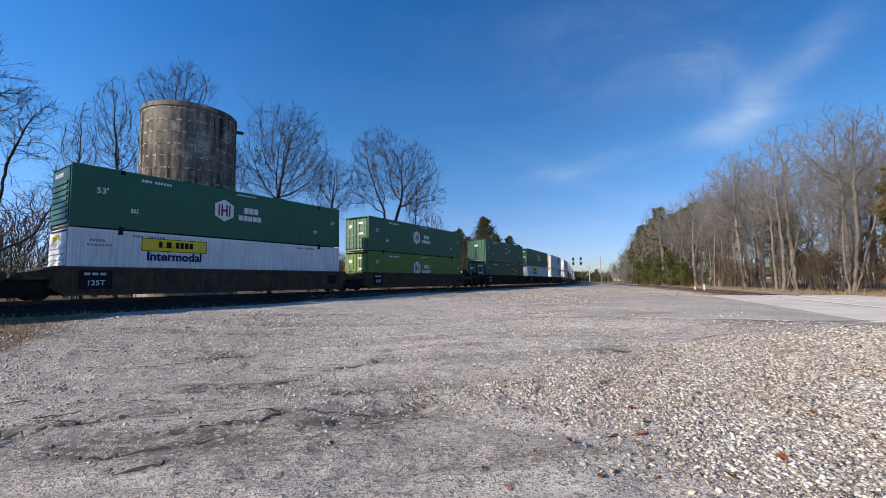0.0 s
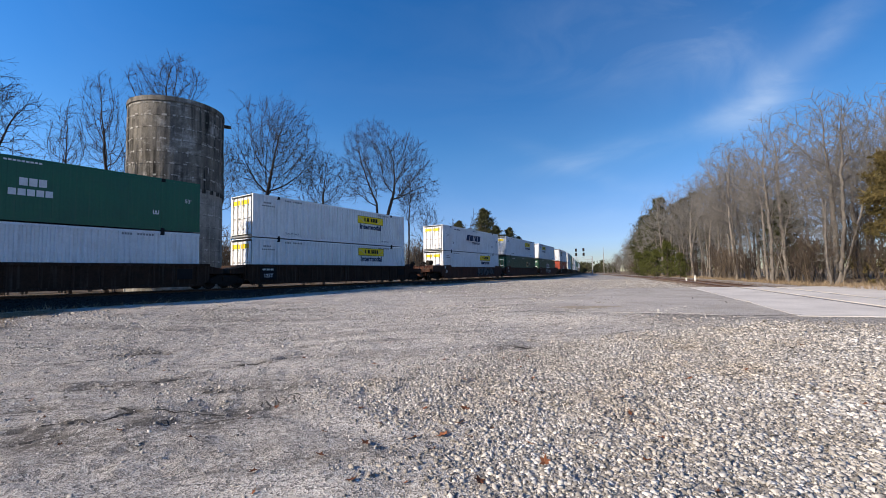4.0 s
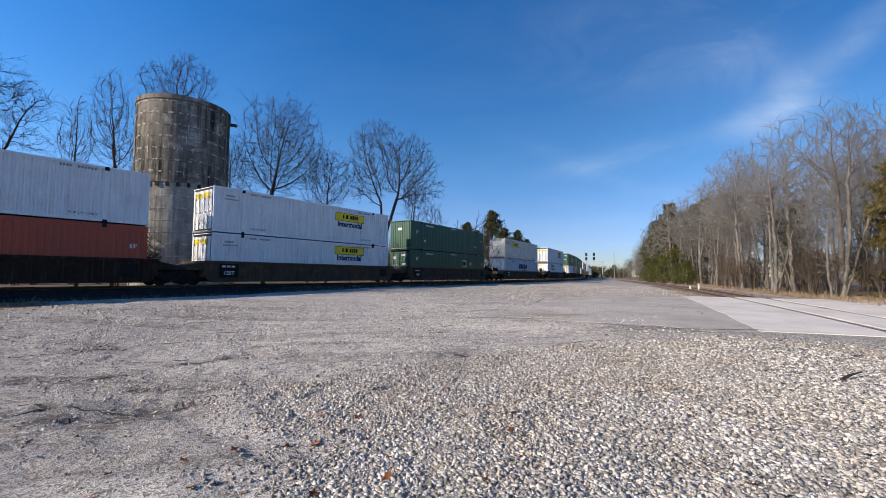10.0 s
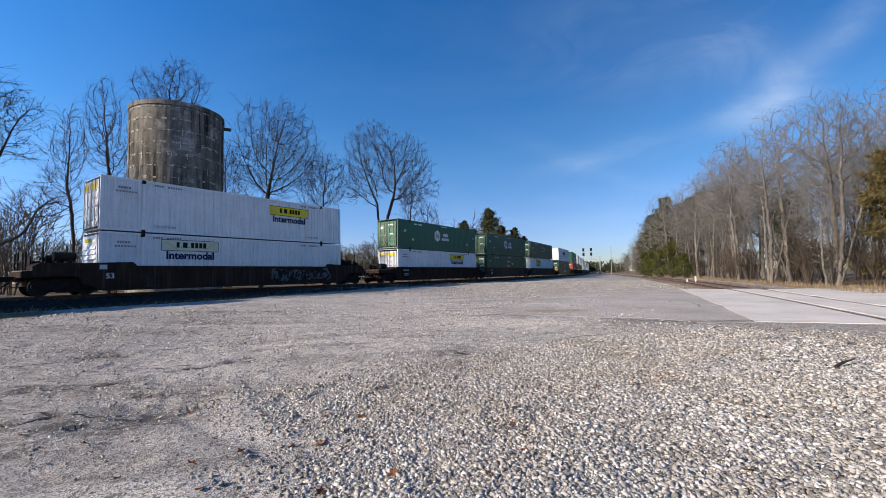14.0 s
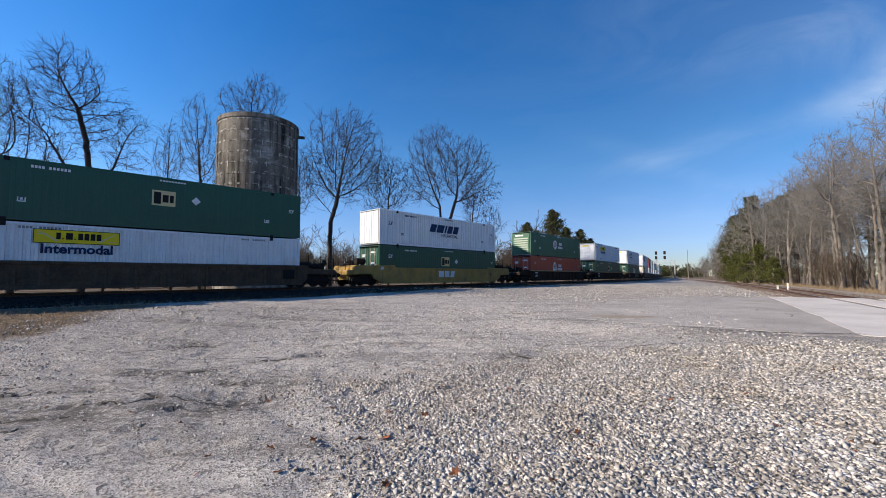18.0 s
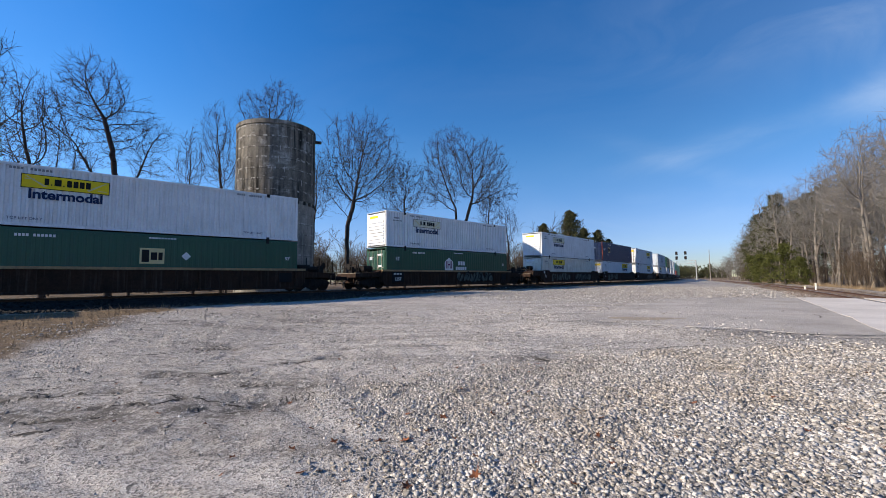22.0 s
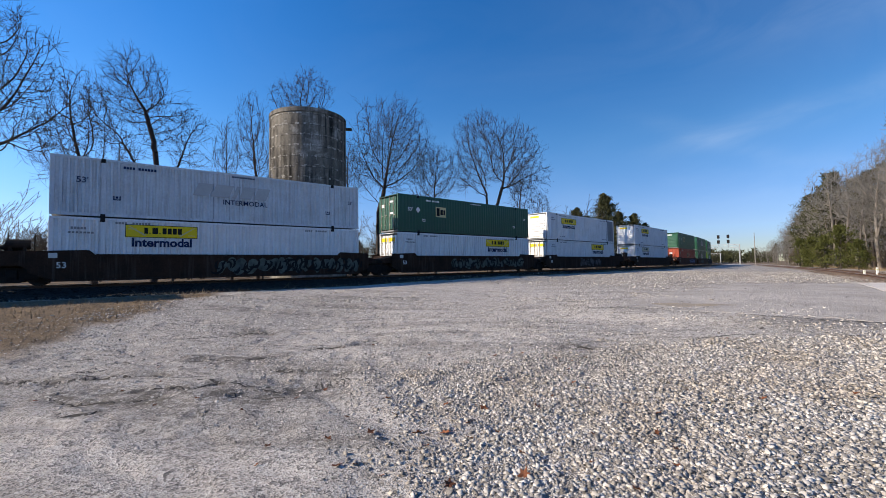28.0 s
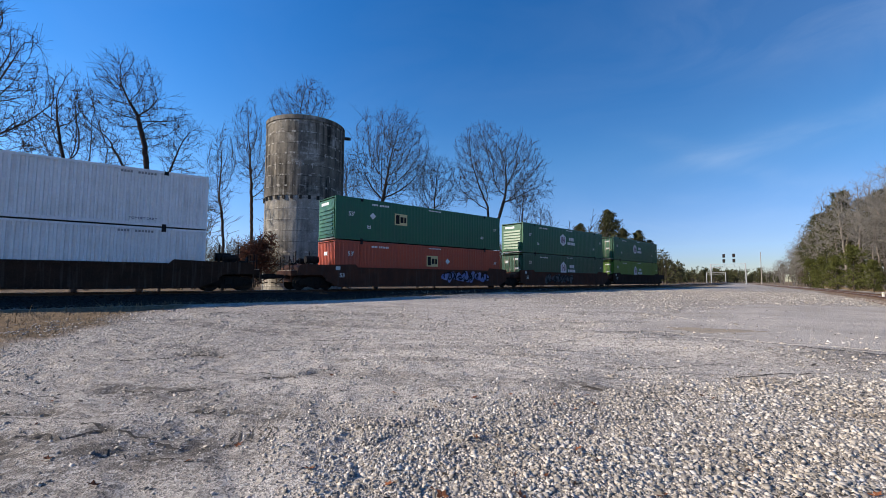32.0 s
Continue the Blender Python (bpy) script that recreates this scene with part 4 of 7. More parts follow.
def words(text, size, mat, bold=0.0):
    """Lettering as a thin mesh that faces -y, centred on its origin."""
    def make():
        cu = bpy.data.curves.new("lettering", "FONT")
        cu.body, cu.size, cu.align_x, cu.align_y = text, size, "CENTER", "CENTER"
        cu.extrude, cu.offset, cu.resolution_u = 0.002, bold, 3
        ob = new("lettering", cu)
        bpy.context.view_layer.update()
        me = bpy.data.meshes.new_from_object(ob)
        bpy.data.objects.remove(ob)
        me.transform(Matrix.Rotation(math.pi / 2, 4, "X"))
        me.materials.clear()
        me.materials.append(mat)
        me.name = "lettering"
        return me
    return cached(("words", text, size, mat.name, bold), make)


def plate(outlines, mat, thick=0.006, name="decal"):
    """Flat shapes in x and z that face -y, centred on their origin."""
    sh = Shape()
    for o in outlines:
        sh.prism(o, -thick, 0.0)
    return sh.mesh(name, mat)


def rect(x0, x1, z0, z1, slant=0.0):
    return [(x0, z0), (x1, z0), (x1 + slant, z1), (x0 + slant, z1)]


def row_of_blocks(n, w, h, gap=0.25, slant=0.0, x0=0.0, z0=0.0):
    """n plain blocks side by side, in place of lettering."""
    step = w / n
    return [rect(x0 + i * step, x0 + i * step + step * (1 - gap), z0, z0 + h, slant) for i in range(n)]


def corrugated(key, mat, amp, pitch, x0, x1, z0, z1):
    """A wall sheet with trapezoid folds, whose crests lie at y = 0 and face -y."""
    def make():
        v, f = [], []
        xs = [(x0, 0.0)]
        n = max(1, round((x1 - x0) / pitch))
        p = (x1 - x0) / n
        for i in range(n):
            a = x0 + i * p
            xs += [(a + 0.22 * p, 0.0), (a + 0.34 * p, amp), (a + 0.78 * p, amp), (a + 0.90 * p, 0.0)]
        xs.append((x1, 0.0))
        for x, y in xs:
            v += [(x, y, z0), (x, y, z1), (x, y + 0.03, z0), (x, y + 0.03, z1)]
        for i in range(len(xs) - 1):
            a = 4 * i
            f += [(a, a + 4, a + 5, a + 1), (a + 6, a + 2, a + 3, a + 7), (a + 1, a + 5, a + 7, a + 3), (a, a + 2, a + 6, a + 4)]
        return Shape().add(v, f).mesh("wall_sheet", mat)
    return cached(("corr", key, mat.name, amp, pitch, x0, x1, z0, z1), make)


PAINT = {"white": ("white", 0.065, 0.275), "cream": ("cream", 0.065, 0.275), "palegrey": ("palegrey", 0.065, 0.275), "green": ("green", 0.010, 0.30), "deepgreen": ("deepgreen", 0.010, 0.30),
         "lime": ("lime", 0.010, 0.30), "orange": ("orange", 0.022, 0.28), "blue": ("blue", 0.012, 0.30)}
TONE = {"white": "white painted", "cream": "yellowed white painted", "palegrey": "weathered pale grey", "green": "green painted", "deepgreen": "dark green painted",
        "lime": "lime green painted", "orange": "faded red-orange painted", "blue": "navy blue painted"}
MARK = {"panel": "with a yellow sign panel", "panelpale": "with a bleached sign panel", "hexagon": "with a white hexagon emblem", "house": "with a white house-shaped emblem",
        "square": "with a tan square emblem", "slant": "with slanted navy emblem", "slantpale": "with slanted pale emblem", "none": "with small white markings", "panelshort": "with a yellow sign panel"}


def emblem(box, kind, x, low):
    """The sign or emblem on the near side of a container. x: metres from its leading end."""
    y = -1.313
    cx = x - HX
    if kind in ("panel", "panelpale", "panelshort"):
        zc = 2.30 if low else 2.12
        ground_mat = M["yellow"] if kind != "panelpale" else M["ghostwhite"]
        at = pose(cx, y, zc)
        part("sign_panel", cached(("pnp", kind), lambda: plate([rect(-1.62, 1.62, -0.33, 0.33)], ground_mat, name="sign_panel")), box, "yellow sign panel" if kind != "panelpale" else "bleached sign panel", at)
        at2 = pose(cx, y - 0.008, zc)
        part("sign_border", cached("pnb", lambda: plate([rect(-1.62, 1.62, 0.30, 0.33), rect(-1.62, 1.62, -0.33, -0.30), rect(-1.62, -1.59, -0.30, 0.30), rect(1.59, 1.62, -0.30, 0.30)], M["black"], 0.003)), box, "", at2)
        part("sign_pattern", cached("pnl", lambda: plate([rect(-0.82, -0.66, -0.13, 0.19), rect(-0.60, -0.55, -0.13, -0.07), rect(-0.47, -0.22, -0.13, 0.19), rect(-0.16, -0.11, -0.13, -0.07)]
             + [rect(-0.02 + i * 0.235, 0.165 + i * 0.235, -0.13, 0.19) for i in range(4)], M["black"], 0.003)), box, "black block pattern", at2)
        part("sign_scroll", cached("pns", lambda: plate([[(-1.5, 0.24), (-1.42, 0.24), (-0.72, -0.2), (-0.82, -0.24)], [(1.5, 0.24), (0.82, -0.24), (0.72, -0.2), (1.42, 0.24)], rect(-1.5, -1.15, 0.08, 0.12), rect(1.15, 1.5, -0.2, -0.16)], M["tan"] if kind != "panelpale" else M["fadewhite"], 0.003)), box, "", at2)
        if kind != "panelshort":
            part("lettering", words("Intermodal", 0.62, M["navy"], 0.020), box, "navy lettering", pose(cx, y, zc - 0.61))
        part("lettering", words("TOP LIFT ONLY", 0.17, M["navy"]), box, "", pose(-5.0, y, 0.34))
        part("lettering", words("TOP LIFT ONLY", 0.17, M["navy"]), box, "", pose(5.2, y, 0.34))
        part("marking", cached("marks_n", lambda: plate(row_of_blocks(4, 0.5, 0.11) + row_of_blocks(6, 0.8, 0.11, 0.3, 0, 0.7, 0), M["grey"], 0.003)), box, "", pose(-5.6, y, 2.62))
        part("marking", cached("marks_n2", lambda: plate(row_of_blocks(5, 0.6, 0.12) + row_of_blocks(7, 1.0, 0.09, 0.3, 0, -0.1, -0.2), M["grey"], 0.003)), box, "", pose(-7.3, y, 2.30))
        part("marking", cached("marks_n", None), box, "", pose(4.2, y, 2.62))
        return
    if kind in ("hexagon", "house"):
        at = pose(cx, y, 1.62)
        six = [(0.0, -0.66), (0.56, -0.34), (0.56, 0.34), (0.0, 0.66), (-0.56, 0.34), (-0.56, -0.34)]
        house = [(-0.56, -0.62), (0.56, -0.62), (0.56, 0.25), (0.0, 0.66), (-0.56, 0.25)]
        part("emblem", cached(("hexp", kind), lambda: plate([six if kind == "hexagon" else house], M["letterwhite"], name="emblem")), box, "white emblem", at)
        part("emblem_bars", cached("hexh", lambda: plate([rect(-0.36, -0.28, -0.34, 0.34), rect(-0.19, -0.10, -0.34, 0.34), rect(0.10, 0.19, -0.34, 0.34), rect(0.28, 0.36, -0.34, 0.34), rect(-0.10, 0.10, -0.06, 0.06)], M["purple"], 0.003)), box, "dark bars", pose(cx, y - 0.008, 1.62))
        part("emblem_pattern", cached("hexb", lambda: plate(row_of_blocks(3, 0.98, 0.36, 0.16, 0, 0.35, 0.05) + row_of_blocks(5, 1.55, 0.30, 0.16, 0, 0.0, -0.40), M["letterwhite"])), box, "white block pattern", pose(cx + 0.9, y, 1.55))
    elif kind == "square":
        part("emblem", cached("sqp", lambda: plate([rect(-0.56, 0.56, -0.42, 0.42)], M["tan"], name="emblem")), box, "tan square", pose(cx, y, 1.72))
        part("emblem_pattern", cached("sqb", lambda: plate([rect(-0.47, -0.14, -0.33, 0.33), rect(-0.06, 0.22, -0.22, 0.2), rect(0.28, 0.47, -0.22, 0.2)], M["black"], 0.003)), box, "dark bars", pose(cx, y - 0.008, 1.72))
        part("diamond_mark", cached("diam", lambda: plate([[(0, -0.24), (0.24, 0), (0, 0.24), (-0.24, 0)]], M["letterwhite"], 0.004)), box, "white diamond", pose(cx + (1.6 if x > 7 else -2.4), y, 1.75))
    elif kind in ("slant", "slantpale"):
        mat = M["navy"] if kind == "slant" else M["ghost"]
        part("emblem_pattern", cached(("slf", kind), lambda: plate([
            rect(-1.72, -0.95, -0.36, 0.36, 0.28), rect(-0.82, 0.12, -0.36, 0.36, 0.28), rect(0.28, 0.50, -0.36, 0.36, 0.28), rect(0.66, 1.34, -0.36, 0.36, 0.28), rect(1.48, 2.2, -0.36, 0.36, 0.28)], mat, name="emblem")), box, "slanted block emblem", pose(cx - 0.3, y, 1.80))
        part("lettering", words("INTERMODAL", 0.40, M["navy"], 0.004), box, "navy lettering", pose(cx + 0.75, y, 1.16))
    # markings common to the coloured containers
    light = M["letterwhite"] if kind not in ("slant", "slantpale") else M["navy"]
    part("lettering", words("53'", 0.40, light, 0.006), box, "", pose(-6.9, y, 1.75 if not low else 2.0))
    part("lettering", words("53'", 0.30, light, 0.006), box, "", pose(7.4, y, 1.75))
    part("marking", cached(("mk", light.name), lambda: plate(row_of_blocks(4, 0.5, 0.13) + row_of_blocks(6, 0.82, 0.13, 0.3, 0, 0.62, 0), light, 0.003)), box, "", pose(-5.3, y, 2.5))
    part("marking", cached(("mk2", light.name), lambda: plate(row_of_blocks(9, 1.3, 0.08), light, 0.003)), box, "", pose(-0.2, y, 2.66))
    part("marking", cached(("mk3", light.name), lambda: plate([rect(0, 0.3, 0, 0.05), rect(0, 0.05, 0.05, 0.22), rect(0.25, 0.3, 0.05, 0.22), rect(0.1, 0.2, 0.09, 0.2)], light, 0.003)), box, "", pose(-5.7, y, 0.85))
    part("marking", cached(("mk3", light.name), None), box, "", pose(5.6, y, 0.85))


def end_face(box, paint, kind, low):
    """The leading end: doors with lock bars, a ribbed bulkhead or plain folds. It faces -x."""
    mat = M[PAINT[paint][0]]
    turn = pose(-HX, 0, 0, 0, 0, -90)
    if kind == "door":
        for a in (-1, 1):
            door = part("door", cached(("door", paint), lambda: Shape().rounded(-0.56, 0.56, -0.035, 0.0, 0.18, 2.68, 0.012).mesh("door", mat)), box, "", turn @ pose(0.58 * a, -0.005, 0))
            fold = cached(("dfold", paint), lambda: Shape().box(-0.50, 0.50, -0.026, 0.001, 0, 0.24, 0.014).mesh("door_fold", mat))
            for z in (0.28, 0.75, 1.22, 1.69, 2.16):
                part("door_fold", fold, door, "", pose(0, -0.035, z))
            for b in (-0.26, 0.26):
                part("lock_bar", cached("lock", lambda: (lambda s: s.tube((0, -0.09, 0.12), (0, -0.09, 2.76), 0.022, n=6).box(-0.05, 0.05, -0.11, -0.03, 0.5, 0.58).box(-0.05, 0.05, -0.11, -0.03, 2.1, 2.18).box(-0.02, 0.22, -0.10, -0.07, 1.25, 1.30))(Shape()).mesh("lock_bar", M["rust"])), door, "", pose(b, 0, 0))
        if paint in ("white", "cream"):
            part("label_panel", cached("dl", lambda: plate([rect(-0.95, -0.1, 2.2, 2.5), rect(0.1, 0.95, 2.2, 2.5)], M["yellow"], 0.004)), box, "yellow label", turn @ pose(0, -0.068, 0))
        else:
            part("label_panel", cached("dl2", lambda: plate([rect(-0.9, -0.45, 1.95, 2.2), rect(0.2, 0.9, 2.25, 2.4), rect(0.3, 0.8, 1.35, 1.5)], M["letterwhite"], 0.004)), box, "white label", turn @ pose(0, -0.068, 0))
    elif kind == "louvre":
        part("front_sheet", cached(("fs", paint), lambda: Shape().box(-1.15, 1.15, -0.03, 0.0, 0.15, 2.72).mesh("front_sheet", mat)), box, "", turn @ pose(0, -0.002, 0))
        rib = cached(("rib", paint), lambda: Shape().box(-1.02, 1.02, -0.06, 0.0, 0.0, 0.17, 0.028).mesh("rib", mat))
        for i in range(7):
            part("rib", rib, box, "", turn @ pose(0, -0.03, 0.35 + 0.27 * i))
        lab = M["yellow"] if paint == "white" else M["letterwhite"]
        part("label_panel", cached(("fl", lab.name), lambda: plate([rect(-0.8, 0.3, 2.36, 2.56)], lab, 0.004)), box, "", turn @ pose(0, -0.034, 0))
    else:
        part("front_sheet", corrugated("plain", mat, 0.035, 0.23, -1.15, 1.15, 0.12, 2.76), box, "", turn @ pose(0, -0.02, 0))
        part("label_panel", cached("pl", lambda: plate([rect(-0.25, 0.25, 1.9, 2.15)], M["yellow" if paint == "orange" else "letterwhite"], 0.004)), box, "", turn @ pose(0, -0.026, 0))


def build_container(paint, kind, x, end, low=False, tail=False):
    """A 53-foot container. Origin: the middle of its floor. The leading end is at -x, the seen side at -y."""
    key, amp, pitch = PAINT[paint]
    mat = M[key]
    box = empty("container", label=f"{TONE[paint]} {'lower' if low else 'upper'} container {MARK[kind]}", category="container", group="containers on the train")
    cut = 5.85 if tail else HX - 0.1
    for side, m in ((-1, pose(0, -1.3, 0)), (1, pose(0, 1.3, 0, 0, 0, 180))):
        if tail and side == -1:
            part("side_wall", corrugated("s", mat, amp, pitch, -HX + 0.1, cut, 0.14, 2.80), box, "", m)
            part("side_wall", corrugated("s", M["grey"], 0.05, 0.26, cut, HX - 0.1, 0.14, 2.80), box, "bare dark grey end section", m)
        else:
            part("side_wall", corrugated("s", mat, amp, pitch, -HX + 0.1, HX - 0.1, 0.14, 2.80), box, "", m)
        part("top_rail", cached(("tr", key), lambda: Shape().box(-HX, HX, -0.006, 0.09, 2.78, TALL, 0.01).mesh("top_rail", mat)), box, "", m)
        part("bottom_rail", cached(("br", key), lambda: Shape().box(-HX, HX, -0.006, 0.09, 0.0, 0.15).mesh("bottom_rail", mat)), box, "", m)
        for px in (-HX, HX - 0.16, -6.16, 6.04):
            edge = "orange" if paint == "blue" and abs(px) > 7 else key
            part("post", cached(("po", edge), lambda: Shape().box(0, 0.14, -0.008, 0.10, 0.03, 2.87, 0.004).mesh("post", M[edge])), box, "", m @ pose(px, 0, 0))
    part("roof", cached(("rf", key), lambda: (lambda s: [s.box(-HX + 0.05, HX - 0.05, -1.26, 1.26, 2.84, 2.885)] + [s.box(-HX + 0.3 + i * 0.55, -HX + 0.55 + i * 0.55, -1.15, 1.15, 2.884, 2.898, 0.006) for i in range(28)] and s)(Shape()).mesh("roof", mat)), box)
    part("floor", cached("fl", lambda: Shape().box(-HX + 0.05, HX - 0.05, -1.25, 1.25, 0.02, 0.12).mesh("floor", M["grey"])), box)
    for a in (-1, 1):
        for z in (0.0, TALL - 0.12):
            part("lift_casting", cached("cast", lambda: Shape().rounded(-0.10, 0.10, -0.012, 0.10, -0.085, 0.12, 0.01).mesh("lift_casting", M["signal"])), box, "dark steel casting", pose(6.1 * a, -1.302, z))
    end_face(box, paint, end, low)
    part("rear_sheet", cached(("rs", key), lambda: Shape().box(HX - 0.04, HX - 0.005, -1.2, 1.2, 0.14, 2.8).mesh("rear_sheet", mat)), box)
    emblem(box, kind, x, low)
    return box


# ---- wagons ----
def wheel_mesh():
    s = Shape()
    ring = [(0.0, 0.0), (0.40, 0.0), (0.455, -0.02), (0.455, 0.02), (0.42, 0.03), (0.415, 0.13), (0.36, 0.13), (0.33, 0.08), (0.12, 0.09), (0.10, 0.14), (0.0, 0.14)]
    n = 20
    v, f = [], []
    for r, y in ring[1:-1]:
        v += [(r * math.cos(6.28318 * i / n), y, r * math.sin(6.28318 * i / n)) for i in range(n)]
    k = len(ring) - 2
    for j in range(k - 1):
        f += [(j * n + i, (j + 1) * n + i, (j + 1) * n + (i + 1) % n, j * n + (i + 1) % n) for i in range(n)]
    f += [tuple(range(n)), tuple(range((k - 1) * n + n - 1, (k - 1) * n - 1, -1))]
    return s.add(v, f).mesh("wheel", M["wheel"])


def build_bogie(car, x):
    bogie = part("bogie", cached("bolster", lambda: Shape().rounded(-0.22, 0.22, -1.15, 1.15, 0.42, 0.78, 0.04).tube((0, 0, 0.7), (0, 0, 0.95), 0.28, n=12).mesh("bolster", M["bogie"])), car, "black two-axle bogie", pose(x, 0, 0))
    frame_side = cached("sideframe", lambda: (lambda s: s.prism([(-1.22, 0.42), (-0.95, 0.30), (-0.45, 0.30), (-0.30, 0.16), (0.30, 0.16), (0.45, 0.30), (0.95, 0.30), (1.22, 0.42), (1.22, 0.60), (0.92, 0.66), (0.40, 0.86), (-0.40, 0.86), (-0.92, 0.66), (-1.22, 0.60)], -0.07, 0.07).tube((-0.14, 0, 0.3), (-0.14, 0, 0.62), 0.13, n=10).tube((0.14, 0, 0.3), (0.14, 0, 0.62), 0.13, n=10).tube((-0.89, -0.16, 0.455), (-0.89, 0.1, 0.455), 0.13, n=10).tube((0.89, -0.16, 0.455), (0.89, 0.1, 0.455), 0.13, n=10))(Shape()).mesh("side_frame", M["bogie"]))
    for a in (-1, 1):
        part("side_frame", frame_side, bogie, "", pose(0, 1.0 * a, 0, 0, 0, 0 if a < 0 else 180))
        for b in (-0.89, 0.89):
            part("wheel", cached("wheel", wheel_mesh), bogie, "worn steel wheel", pose(b, -0.72 if a < 0 else 0.72, 0.455, 0, 0, 180 if a < 0 else 0))
    for b in (-0.89, 0.89):
        part("axle", cached("axle", lambda: Shape().tube((0, -0.98, 0), (0, 0.98, 0), 0.08, n=8).mesh("axle", M["bogie"])), bogie, "", pose(b, 0, 0.455))


def spray(car, place, kind, rs):
    """A sprayed tag on the wagon's side: overlapping rounded strokes."""
    def make():
        s = Shape()
        r = random.Random(rs)

        # overlapping bulging fields
        for i in range(9):
            cx, cz = -2.3 + 0.57 * i + r.uniform(-0.1, 0.1), r.uniform(-0.08, 0.08)
            w, h, lean, ph = r.uniform(0.26, 0.42), r.uniform(0.30, 0.46), r.uniform(-0.2, 0.3), r.uniform(0, 6.28)
            ring = []
            for k in range(14):
                a = 6.28318 * k / 14
                q = 1 + 0.22 * math.sin(2 * a + ph) + 0.13 * math.sin(3 * a - ph)
                ring.append((cx + q * w * math.cos(a) + lean * h * math.sin(a), -0.0008 * i, max(-0.52, min(0.52, cz + q * h * math.sin(a)))))
            s.add(ring, [tuple(range(14))])
        return s.mesh("spray_tag", M[kind])

    def make_lines():
        s = Shape()
        r = random.Random(rs + 5)
        # dark loops, wedges and gaps over the fields, no writing
        for i in range(26):
            cx, cz = -2.5 + 0.2 * i + r.uniform(-0.1, 0.1), r.uniform(-0.15, 0.15)
            w, h, a0, turn_a, y = r.uniform(0.12, 0.34), r.uniform(0.18, 0.42), r.uniform(0, 6.28), r.uniform(1.6, 3.8), -0.0005 * i
            pts = [(cx + w * math.cos(a0 + turn_a * k / 8) + 0.2 * h * math.sin(a0 + turn_a * k / 8), cz + h * math.sin(a0 + turn_a * k / 8)) for k in range(9)]
            for k, ((ax, az), (bx, bz)) in enumerate(zip(pts, pts[1:])):
                L = math.hypot(bx - ax, bz - az) or 1
                t0, t1 = 0.07 * math.sin(0.35 * k + 0.15), 0.07 * math.sin(0.35 * (k + 1) + 0.15)
                nx, nz = -(bz - az) / L, (bx - ax) / L
                s.add([(ax - nx * t0, y, az - nz * t0), (bx - nx * t1, y, bz - nz * t1), (bx + nx * t1, y, bz + nz * t1), (ax + nx * t0, y, az + nz * t0)], [(0, 1, 2, 3)])
        return s.mesh("spray_tag", M["signal"])
    part("spray_tag", cached(("tag", kind, rs), make), car, "spray-painted tag of bulging fields", place)
    part("spray_tag", cached(("tagline", rs), make_lines), car, "black outlines of a sprayed tag", place @ pose(0, -0.010, 0))


